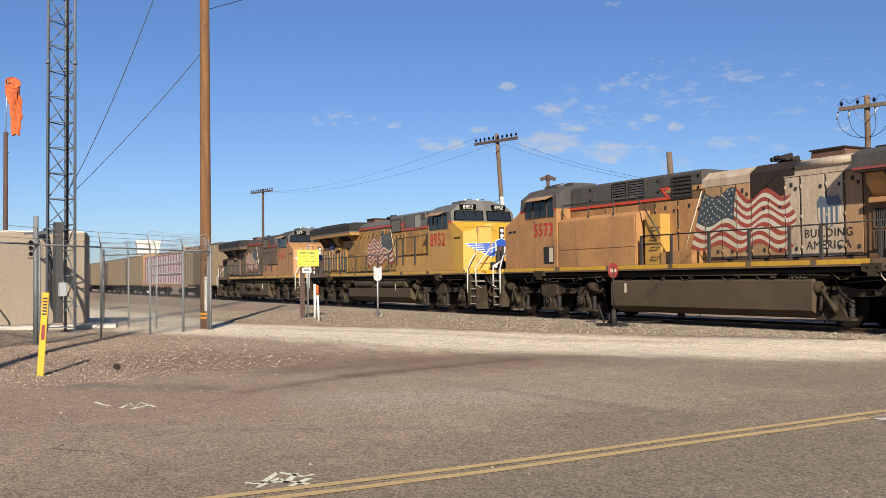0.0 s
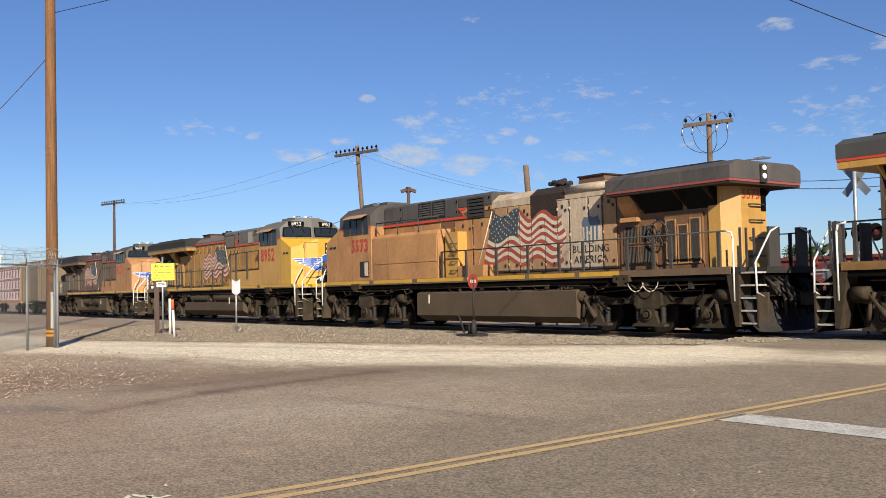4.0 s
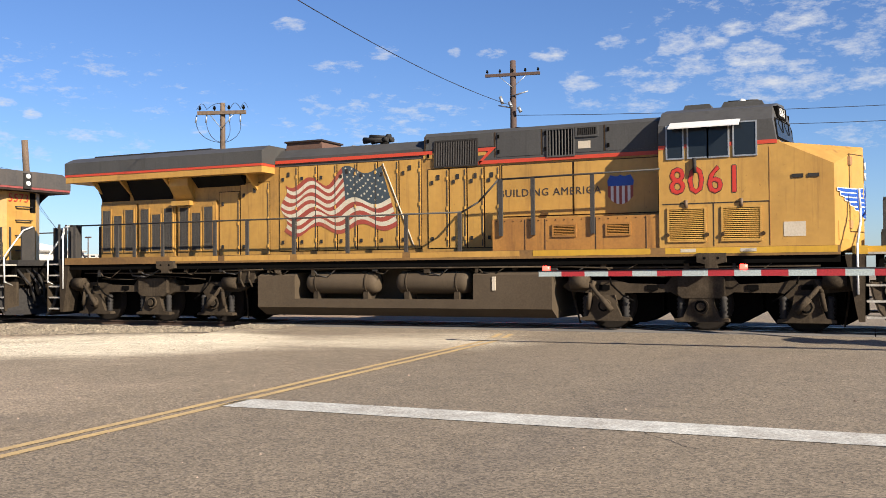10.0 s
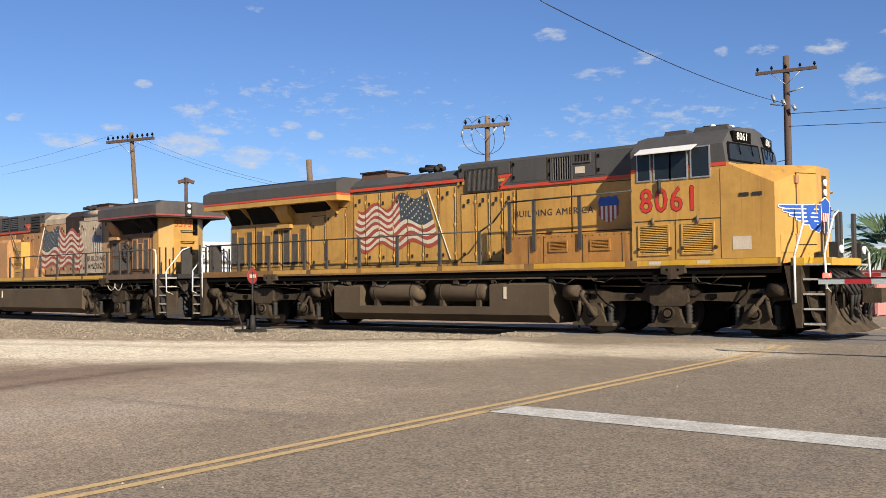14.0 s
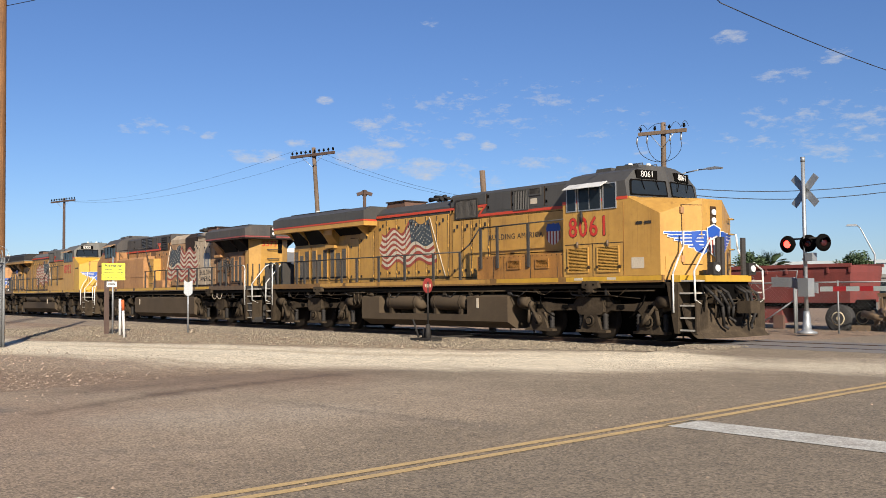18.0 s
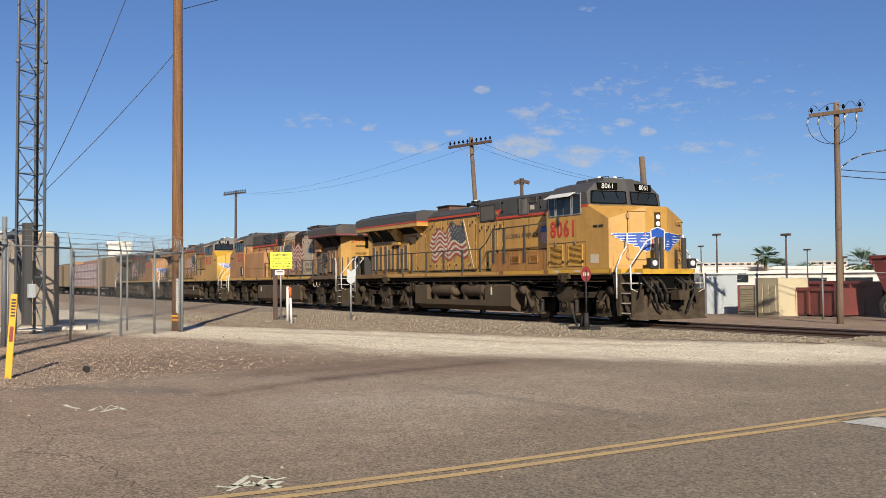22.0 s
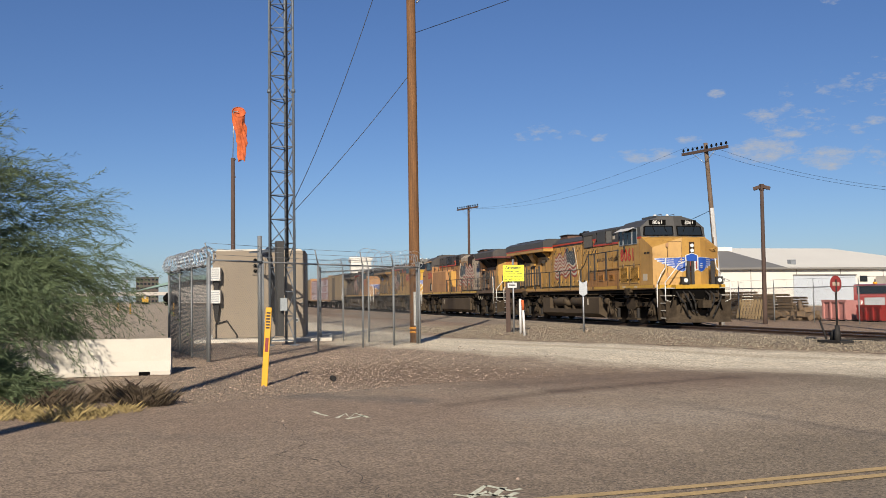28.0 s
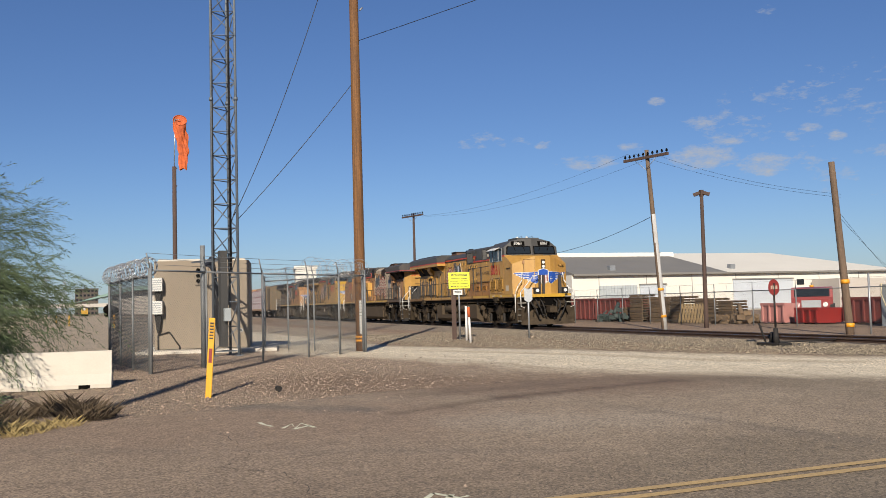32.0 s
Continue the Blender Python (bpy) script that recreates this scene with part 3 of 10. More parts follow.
M_PINK = mat("faded_pink_paint", (0.413, 0.188, 0.165), (0.315, 0.12, 0.105), 0.7, 0, 1.0, 0.7, 20, 0.06)
M_TRUCKR = mat("truck_red", (0.22, 0.018, 0.016), (0.14, 0.016, 0.014), 0.4, 0, 2, 0.6, 30, 0.02, fine_amount=0.1)
M_SHEDB = mat("pale_blue_grey_paint", (0.338, 0.367, 0.375), (0.277, 0.3, 0.307), 0.6, 0, 0.8, 0.5, 30, 0.03, fine_amount=0.06)
M_BUFF = mat("buff_paint", (0.465, 0.398, 0.255), (0.375, 0.315, 0.203), 0.6, 0, 0.8, 0.5, 30, 0.03, fine_amount=0.06)
M_WALLW = mat("warehouse_white", (0.60, 0.575, 0.51), (0.52, 0.495, 0.44), 0.7, 0, 0.2, 0.5, 8, 0.05, fine_amount=0.04)
M_ROOFG = mat("warehouse_roof_grey", (0.173, 0.165, 0.15), (0.128, 0.124, 0.116), 0.7, 0, 0.2, 0.5, 8, 0.05, fine_amount=0.05)
M_TYRE = mat("tyre_rubber", (0.0188, 0.018, 0.0173), (0.0375, 0.0338, 0.03), 0.9, 0, 3, 0.5)
M_CANOPY = mat("green_canopy", (0.165, 0.255, 0.225), (0.135, 0.21, 0.188), 0.6, 0, 0.5, 0.4)
M_BRICKB = mat("far_brown_building", (0.07, 0.055, 0.045), (0.05, 0.04, 0.035), 0.8, 0, 0.2, 0.5)
M_FARPALE = mat("far_pale_building", (0.413, 0.375, 0.33), (0.338, 0.307, 0.27), 0.8, 0, 0.1, 0.5)
M_FARBLUE = mat("far_glass_building", (0.12, 0.15, 0.195), (0.09, 0.112, 0.15), 0.4, 0, 0.1, 0.5)
M_LEAF = mat("palo_verde_leaf", (0.098, 0.128, 0.064), (0.06, 0.084, 0.04), 0.8, 0, 1.5, 0.8, 20, 0.0, fine_amount=0.3, spec=0.2)
M_POST = mat("dull_galvanised_post", (0.17, 0.178, 0.18), (0.11, 0.115, 0.118), 0.6, 0.2, 3, 0.5, 40, 0.05)
M_MESHW = mat("dull_woven_wire", (0.085, 0.09, 0.092), (0.06, 0.062, 0.063), 0.6, 0.2, 3, 0.4)
M_LEAFD = mat("tree_leaf_dark", (0.0375, 0.0675, 0.0225), (0.0225, 0.0413, 0.015), 0.8, 0, 1.0, 0.8, 10, 0.0, fine_amount=0.3)
M_BARK = mat("green_bark", (0.0825, 0.0863, 0.045), (0.0525, 0.0525, 0.03), 0.9, 0, 3, 0.6)
M_DRY = mat("dry_grass", (0.3, 0.225, 0.09), (0.195, 0.143, 0.0562), 0.9, 0, 3, 0.7)
M_BUSH = mat("dry_shrub", (0.07, 0.048, 0.026), (0.035, 0.025, 0.015), 0.95, 0, 3, 0.7)
M_TIE = mat("timber_tie", (0.0562, 0.0413, 0.0315), (0.0338, 0.0263, 0.0225), 0.95, 0, 2, 0.6, 30, 0.3)
M_RAILS = mat("rail_side_rust", (0.0675, 0.0375, 0.024), (0.0413, 0.0263, 0.0188), 0.8, 0.2, 2, 0.6)
M_SHINE = mat("rail_head", (0.315, 0.3, 0.285), (0.225, 0.21, 0.195), 0.25, 0.9, 2, 0.4)
M_LUMB = mat("lumber_wrap_white", (0.58, 0.56, 0.55), (0.42, 0.40, 0.39), 0.6, 0, 3, 0.5)
M_LUMR = mat("lumber_wrap_red", (0.24, 0.05, 0.045), (0.16, 0.045, 0.04), 0.6, 0, 3, 0.5)

# ---- mesh helpers ----


def bm_new():
    return bmesh.new()


def box(bm, x0, x1, y0, y1, z0, z1, m=None):
    vs = [bm.verts.new((x, y, z)) for x in (x0, x1) for y in (y0, y1) for z in (z0, z1)]
    if m is not None:
        for v in vs:
            v.co = m @ v.co
    for f in ((0, 1, 3, 2), (4, 6, 7, 5), (0, 4, 5, 1), (2, 3, 7, 6), (0, 2, 6, 4), (1, 5, 7, 3)):
        bm.faces.new([vs[i] for i in f])
    return vs


def prism(bm, poly, axis, a, b):
    """A polygon given in the two other axes (in order), pushed from a to b along axis x, y or z."""
    def p3(q, c):
        return {"x": (c, q[0], q[1]), "y": (q[0], c, q[1]), "z": (q[0], q[1], c)}[axis]
    lo = [bm.verts.new(p3(q, a)) for q in poly]
    hi = [bm.verts.new(p3(q, b)) for q in poly]
    n = len(poly)
    bm.faces.new(lo)
    bm.faces.new(hi[::-1])
    for i in range(n):
        bm.faces.new((lo[i], hi[i], hi[(i + 1) % n], lo[(i + 1) % n]))


def rod(bm, p0, p1, r, n=8, r1=None):
    p0, p1 = Vector(p0), Vector(p1)
    d = (p1 - p0).normalized()
    s = d.cross(Vector((0, 0, 1)) if abs(d.z) < 0.95 else Vector((1, 0, 0))).normalized()
    t = d.cross(s)
    r1 = r if r1 is None else r1
    lo, hi = [], []
    for i in range(n):
        c, q = math.cos(2 * math.pi * i / n), math.sin(2 * math.pi * i / n)
        lo.append(bm.verts.new(p0 + (s * c + t * q) * r))
        hi.append(bm.verts.new(p1 + (s * c + t * q) * r1))
    bm.faces.new(lo[::-1])
    bm.faces.new(hi)
    for i in range(n):
        f = bm.faces.new((lo[i], lo[(i + 1) % n], hi[(i + 1) % n], hi[i]))
        f.smooth = True


def pipe(bm, pts, r, n=6):
    for a, b in zip(pts, pts[1:]):
        rod(bm, a, b, r, n)


def lathe(bm, prof, n=20, m=None):
    """Profile of (radius, height) turned about z, then moved by m."""
    rings = []
    for r, z in prof:
        ring = []
        for i in range(n):
            co = Vector((r * math.cos(2 * math.pi * i / n), r * math.sin(2 * math.pi * i / n), z))
            ring.append(bm.verts.new(m @ co if m is not None else co))
        rings.append(ring)
    for a, b in zip(rings, rings[1:]):
        for i in range(n):
            f = bm.faces.new((a[i], a[(i + 1) % n], b[(i + 1) % n], b[i]))
            f.smooth = True
    bm.faces.new(rings[0][::-1])
    bm.faces.new(rings[-1])


def mesh_of(name, bm, material, bevel=0.0):
    if bevel:
        bmesh.ops.bevel(bm, geom=[e for e in bm.edges if e.calc_face_angle(0) > 0.6], offset=bevel, segments=1, affect="EDGES")
    bmesh.ops.recalc_face_normals(bm, faces=bm.faces)
    me = bpy.data.meshes.new(name)
    bm.to_mesh(me)
    bm.free()
    if material:
        me.materials.append(material)
    return me


def part(name, bm, material, parent, label="", bevel=0.0):
    ob = new(name, mesh_of(name, bm, material, bevel))
    ob.parent = parent
    if label:
        tagged(ob, label)
    return ob


def thing(name, label, category, group="", kind="", at=None, rz=0):
    ob = new(name)
    ob.empty_display_size = 0.2
    tagged(ob, label, category, group, kind)
    if at is not None:
        ob.matrix_world = pose(*at, 0, 0, rz)
    return ob


def solid(name, bm, material, label, category, group="", kind="", at=None, rz=0, bevel=0.0):
    ob = new(name, mesh_of(name, bm, material, bevel))
    tagged(ob, label, category, group, kind)
    if at is not None:
        ob.matrix_world = pose(*at, 0, 0, rz)
    return ob


def text_mesh(body, size, depth=0.004, spacing=1.0):
    cu = bpy.data.curves.new("lettering", "FONT")
    cu.body, cu.size, cu.extrude, cu.align_x, cu.align_y, cu.space_character = body, size, depth, "CENTER", "CENTER", spacing
    cu.resolution_u = 2
    ob = bpy.data.objects.new("lettering", cu)
    scene.collection.objects.link(ob)
    bpy.context.view_layer.update()
    me = bpy.data.meshes.new_from_object(ob.evaluated_get(bpy.context.evaluated_depsgraph_get()))
    bpy.data.objects.remove(ob)
    bpy.data.curves.remove(cu)
    return me


def lettering(body, size, material, parent, at, normal, name="lettering", spacing=1.0, wide=1.0, bold=0.0):
    """Letters that face along normal (horizontal), upright."""
    me = text_mesh(body, size, 0.003, spacing)
    nv = Vector(normal).normalized()
    right = Vector((0, 0, 1)).cross(nv).normalized()
    up = nv.cross(right)
    m = Matrix((right * wide, up, nv)).transposed().to_4x4()
    me.transform(m)
    me.transform(Matrix.Translation(at))
    me.materials.clear()
    me.materials.append(material)
    ob = new(name, me)
    ob.parent = parent
    return ob


def smooth(q):
    q = min(max(q, 0), 1)
    return q * q * (3 - 2 * q)


def ramp_z(y):
    return 0.2 * min(max((y - 4) / 15.2, 0), 1)


def ground_z(x, y):
    """Bare ground: a low rise towards the compound and the rails."""
    g = 0.2 * (1 - (1 - smooth((y - 13) / 6)) * (1 - 0.75 * smooth((-x - 16) / 8)))
    k = smooth((-x - 14) / 8)
    return ramp_z(y) * (1 - k) + g * k


# ---- ground, road, track ----
def build_ground():
    bm = bm_new()
    xs = [-3000, -900, -300, -120, -90, -70, -60] + [-50 + i for i in range(0, 81)] + [40, 60, 90, 150, 400, 1200, 3000]
    ys = [-3000, -800, -200, -60, -30, -15] + [-10 + i for i in range(0, 51)] + [50, 65, 90, 140, 300, 900, 3000]
    grid = [[bm.verts.new((x, y, ground_z(x, y) - 0.01 + 0.015 * noise.noise(Vector((x * 0.5, y * 0.5, 0))))) for y in ys] for x in xs]
    for i in range(len(xs) - 1):
        for j in range(len(ys) - 1):
            bm.faces.new((grid[i][j], grid[i + 1][j], grid[i + 1][j + 1], grid[i][j + 1]))
    solid("ground", bm, M_DIRT, "dry brown desert dirt with gravel", "ground", kind="structure")


build_ground()


TRACK_Y, RAIL_Z = 20.95, 0.33


def track_y(x):
    q = max(0, (-x - 18) / 22)
    bend = q ** 3 - q ** 4 / 2 if q < 1 else 0.5 + (q - 1)
    return TRACK_Y + BEND * 22 * bend


def track_turn(x):
    return -math.degrees(math.atan(BEND * smooth((-x - 18) / 22)))


BEND = 0.04


def strip(bm, xs, y_off0, y_off1, z0, z1, taper=0.0):
    """A long bar that follows the track, from offsets across and heights."""
    prev = None
    for x in xs:
        a = radians(track_turn(x))
        nx, ny = -math.sin(a), math.cos(a)
        y = track_y(x)
        ring = [bm.verts.new((x + nx * o, y + ny * o, z)) for o, z in ((y_off0 - taper, z0), (y_off1 + taper, z0), (y_off1, z1), (y_off0, z1))]
        if prev:
            for i in range(4):
                bm.faces.new((prev[i], ring[i], ring[(i + 1) % 4], prev[(i + 1) % 4]))
        else:
            bm.faces.new(ring)
        prev = ring
    bm.faces.new(prev[::-1])


def build_track():
    xs = [-420, -300, -200, -150, -120, -100, -80, -60, -50] + [-44 + 2 * i for i in range(23)] + [10, 30, 60, 120, 260]
    bm = bm_new()
    strip(bm, [x for x in xs if x <= -14], -1.55, 1.55, 0.05, 0.215, 0.75)
    solid("ballast_bed", bm, M_BALLAST, "brown and grey crushed stone ballast under the rails", "ballast", kind="structure")
    bm = bm_new()
    strip(bm, [2, 10, 30, 60, 120, 260], -1.55, 1.55, 0.05, 0.215, 0.75)
    solid("ballast_bed", bm, M_BALLAST, "crushed stone ballast beyond the crossing", "ballast", kind="structure")
    track = thing("railway_track", "single railway track with rusty rails on timber ties", "railway track", kind="structure")
    for o in (-0.755, 0.755):
        bm = bm_new()
        strip(bm, xs, o - 0.07, o + 0.07, RAIL_Z - 0.17, RAIL_Z - 0.15)
        strip(bm, xs, o - 0.012, o + 0.012, RAIL_Z - 0.15, RAIL_Z - 0.035)
        strip(bm, xs, o - 0.036, o + 0.036, RAIL_Z - 0.035, RAIL_Z - 0.004)
        rail = part("rail", bm, M_RAILS, track, "rust-brown steel rail")
        bm = bm_new()
        strip(bm, xs, o - 0.033, o + 0.033, RAIL_Z - 0.003, RAIL_Z)
        part("rail_head", bm, M_SHINE, rail, "polished running surface")
    bm = bm_new()
    box(bm, -0.115, 0.115, -1.3, 1.3, 0.09, 0.225)
    tie = mesh_of("tie", bm, M_TIE)
    x = -14.4
    while x > -110:
        ob = new("tie", tie)
        ob.parent = track
        ob.matrix_world = pose(x, track_y(x), 0, 0, 0, track_turn(x) + random.uniform(-1, 1))
        x -= 0.55
    # crossing panels between and beside the rails
    crossing = thing("crossing_panels", "grey concrete panels of a level crossing", "crossing surface", kind="structure")
    for x0 in range(-14, 2, 2):
        for y0, y1 in ((-1.75, -0.80), (-0.66, 0.66), (0.80, 1.75)):
            bm = bm_new()
            box(bm, x0 + 0.01, x0 + 1.99, TRACK_Y + y0, TRACK_Y + y1, 0.1, RAIL_Z - 0.012)
            part("panel", bm, M_CROSS, crossing, bevel=0.012)


M_CROSS = mat("crossing_concrete", (0.15, 0.135, 0.12), (0.0975, 0.0863, 0.075), 0.9, 0, 0.8, 0.6, 40, 0.3)
build_track()


def road_z(y):
    """Height of the road's crown: it climbs gently to the rails."""
    return ground_z(0, y) + 0.10 * smooth((y - 17.6) / 1.6) * (1 if y < TRACK_Y else 1 - smooth((y - 22.9) / 8))


def build_road():
    road = thing("road", "worn brown-grey asphalt road with patches and cracks", "road", kind="structure")
    for ya, yb, name in ((-60, TRACK_Y - 1.76, "near_pavement"), (TRACK_Y + 1.76, 240, "far_pavement")):
        bm = bm_new()
        ys = [ya + (yb - ya) * i / 90 for i in range(91)]
        rows = []
        for y in ys:
            left = -14.2
            if y < 10:
                left = -14.2 - 3.0 * smooth((y + 3) / 9)
            if y < -2:
                left = -14.2 - 0.0
            left += 0.5 * noise.noise(Vector((0, y * 0.4, 5)))
            if y > 10 and y < 20:
                left = -17.2 + 3.2 * smooth((y - 10) / 7) + 0.4 * noise.noise(Vector((0, y * 0.4, 5)))
            if y > TRACK_Y:
                left = -14.0
            xs = [left + (9.0 - left) * i / 24 for i in range(25)]
            rows.append([bm.verts.new((x, y, (road_z(y) if x > -14 else ground_z(x, y)) + 0.014)) for x in xs])
        for a, b in zip(rows, rows[1:]):
            for i in range(24):
                bm.faces.new((a[i], a[i + 1], b[i + 1], b[i]))
        part(name, bm, M_ASPHALT, road)

    def paint(name, x0, x1, y0, y1, m, label):
        bm = bm_new()
        n = max(2, int(max(abs(x1 - x0), abs(y1 - y0)) / 0.6))
        rows = []
        alongx = abs(x1 - x0) > abs(y1 - y0)
        for i in range(n + 1):
            k = i / n
            if alongx:
                x = x0 + (x1 - x0) * k
                w = 0.025 * noise.noise(Vector((x * 3, y0, 2)))
                pts = ((x, y0 + w), (x, y1 + w * 0.7))
            else:
                y = y0 + (y1 - y0) * k
                w = 0.02 * noise.noise(Vector((x0, y * 3, 2)))
                pts = ((x0 + w, y), (x1 + w, y))
            rows.append([bm.verts.new((px, py, road_z(py) + 0.020)) for px, py in pts])
        for a, b in zip(rows, rows[1:]):
            bm.faces.new((a[0], a[1], b[1], b[0]))
        part(name, bm, m, road, label)
    paint("stop_line", -6.85, 5.0, 8.93, 9.52, M_PAINTW, "worn white stop line")
    paint("edge_line", -6.3, 6.0, 17.75, 18.0, M_PAINTW, "worn white line before the rails")
    for x in (-7.06, -6.82):
        paint("centre_line", x - 0.06, x + 0.06, -40, 18.6, M_PAINTY, "faded double yellow centre line")
        paint("centre_line", x - 0.055, x + 0.055, 23.2, 200, M_PAINTY, "faded double yellow centre line")


build_road()

# ---- train ----


def truck(parent, xc, wheels=3, gap=1.97, name="truck"):
    """A three-axle locomotive truck: slim stepped side frames over pedestals, axle boxes, coil springs and wheels."""
    L = gap * (wheels - 1) / 2
    bm = bm_new()
    for s in (-1, 1):
        top = [(-L - 0.92, 0.9), (-L - 0.78, 1.04), (-L + 0.22, 1.03), (-L + 0.5, 0.96), (-0.72, 0.94), (-0.55, 1.14), (0.55, 1.14), (0.72, 0.94), (L - 0.5, 0.96), (L - 0.22, 1.03), (L + 0.78, 1.04), (L + 0.92, 0.9)]
        low = [(L + 0.78, 0.8), (L + 0.36, 0.76), (L + 0.3, 0.62), (L - 0.3, 0.62), (L - 0.42, 0.76), (0.62, 0.78), (0.42, 0.66), (-0.42, 0.66), (-0.62, 0.78), (-L + 0.42, 0.76), (-L + 0.3, 0.62), (-L - 0.3, 0.62), (-L - 0.36, 0.76), (-L - 0.78, 0.8)]
        prism(bm, [(xc + a, z) for a, z in top + low], "y", s * 1.06, s * 1.2)
    box(bm, xc - 0.5, xc + 0.5, -1.1, 1.1, 0.75, 1.06)
    body = part(name, bm, M_RUNG, parent, "dusty brown cast truck frame", 0.025)
    for s in (-1, 1):
        bm = bm_new()
        prism(bm, [(xc - 0.46, 0.74), (xc - 0.36, 0.66), (xc + 0.36, 0.66), (xc + 0.46, 0.74), (xc + 0.46, 1.06), (xc + 0.38, 1.12), (xc - 0.38, 1.12), (xc - 0.46, 1.06)], "y", s * 1.2, s * 1.31)
        part("bolster_cap", bm, M_RUNG, body, "", 0.02)
        # solid black pads and discs paint the shade of slots and holes
        for a in (-L - 0.02, -L * 0.5, L * 0.5, L + 0.02):
            bm = bm_new()
            box(bm, xc + a - 0.11, xc + a + 0.11, *sorted((s * 1.2, s * 1.23)), 0.83, 0.93)
            part("slot_shade", bm, M_BLACK, body)
        for a in (-0.98, 0.98):
            bm = bm_new()
            rod(bm, (xc + a, s * 1.19, 0.86), (xc + a, s * 1.22, 0.86), 0.07, 10)
            part("frame_hole", bm, M_BLACK, body)
    for k in range(wheels):
        x = xc + (k - (wheels - 1) / 2) * gap
        # near-black cases also give the dark between wheels and ground
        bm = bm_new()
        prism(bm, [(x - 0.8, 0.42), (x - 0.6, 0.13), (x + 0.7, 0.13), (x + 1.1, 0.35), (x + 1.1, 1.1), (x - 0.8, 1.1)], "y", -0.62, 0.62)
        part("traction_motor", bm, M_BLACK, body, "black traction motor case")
        for s in (-1, 1):
            bm = bm_new()
            prism(bm, [(x - 0.54, 0.19), (x + 0.54, 0.19), (x + 0.53, 0.25), (x + 0.36, 0.28), (x + 0.26, 0.5), (x + 0.22, 0.72), (x - 0.22, 0.72), (x - 0.26, 0.5), (x - 0.36, 0.28), (x - 0.53, 0.25)], "y", s * 1.1, s * 1.3)
            box_ = part("axle_box", bm, M_RUNG, body, "", 0.018)
            bm = bm_new()
            rod(bm, (x, s * 1.3, 0.5), (x, s * 1.36, 0.5), 0.15, 16)
            part("bearing_ring", bm, M_RUNG, box_)
            bm = bm_new()
            rod(bm, (x, s * 1.36, 0.5), (x, s * 1.365, 0.5), 0.12, 16)
            cap = part("bearing_recess", bm, M_BLACK, box_)
            bm = bm_new()
            rod(bm, (x, s * 1.365, 0.5), (x, s * 1.40, 0.5), 0.08, 12)
            part("bearing_cap", bm, M_RUNG, box_)
            for e in (-0.42, 0.42):
                bm = bm_new()
                lathe(bm, [(0.05, 0.25)] + [(0.09 if q % 2 else 0.055, 0.26 + q * 0.042) for q in range(10)] + [(0.05, 0.70)], 12, Matrix.Translation((x + e, s * 1.17, 0)))
                part("spring", bm, M_DARK, body)
        bm = bm_new()
        for s in (-1, 1):
            lathe(bm, [(0.50, -0.065), (0.535, -0.06), (0.53, 0.05), (0.56, 0.055), (0.56, 0.08), (0.4, 0.075), (0.12, 0.1)], 22, Matrix.Translation((x, s * 0.76, 0.53)) @ Matrix.Rotation(radians(90 * s), 4, "X"))
        rod(bm, (x, -0.8, 0.53), (x, 0.8, 0.53), 0.1, 8)
        part("wheelset", bm, M_WHEEL, body, "dark worn steel wheels on an axle")
    for s in (-1, 1):
        for e in (-1, 1):
            bm = bm_new()
            rod(bm, (xc + e * (L + 0.3), s * 1.3, 1.0), (xc + e * (L + 0.72), s * 1.3, 1.0), 0.15, 14)
            rod(bm, (xc + e * (L + 0.22), s * 1.3, 0.97), (xc + e * (L + 0.3), s * 1.3, 0.97), 0.06, 8)
            part("brake_cylinder", bm, M_RUNG, body)
            bm = bm_new()
            pipe(bm, [(xc + e * (L + 0.2), s * 1.33, 1.02), (xc + e * (L + 0.28), s * 1.36, 0.78), (xc + e * (L + 0.34), s * 1.36, 0.42)], 0.05)
            part("brake_lever", bm, M_RUNG, body)
            bm = bm_new()
            rod(bm, (xc + e * (L + 0.30), s * 1.36, 0.95), (xc + e * (L - 0.18), s * 1.40, 0.40), 0.045, 8)
            rod(bm, (xc + e * (L + 0.06), s * 1.38, 0.67), (xc + e * (L - 0.18), s * 1.40, 0.40), 0.065, 8)
            part("damper", bm, M_RUNG, body)
            bm = bm_new()
            pipe(bm, [(xc + e * (L - 0.1), s * 1.3, 1.2), (xc + e * (L - 0.16), s * 1.36, 0.95), (xc + e * (L - 0.4), s * 1.36, 0.72), (xc + e * (L - 0.62), s * 1.3, 0.6)], 0.02, 6)
            part("sander_hose", bm, M_BLACK, body)
            bm = bm_new()
            box(bm, *sorted((xc + e * (L + 0.56), xc + e * (L + 0.68))), *sorted((s * 0.7, s * 0.86)), 0.3, 0.85)
            part("brake_shoe", bm, M_BLACK, body)
            bm = bm_new()
            pipe(bm, [(xc + e * (L + 0.8), s * 1.2, 1.15), (xc + e * (L + 0.74), s * 0.95, 0.6), (xc + e * (L + 0.66), s * 0.8, 0.1)], 0.022)
            part("sand_pipe", bm, M_RUNG, body)
        bm = bm_new()
        pipe(bm, [(xc - L + 0.2, s * 1.24, 1.12), (xc - 0.6, s * 1.26, 1.1), (xc - 0.4, s * 1.28, 1.2), (xc + 0.5, s * 1.28, 1.18), (xc + L - 0.3, s * 1.26, 1.1)], 0.018)
        part("truck_pipe", bm, M_RUNG, body)
        bm = bm_new()
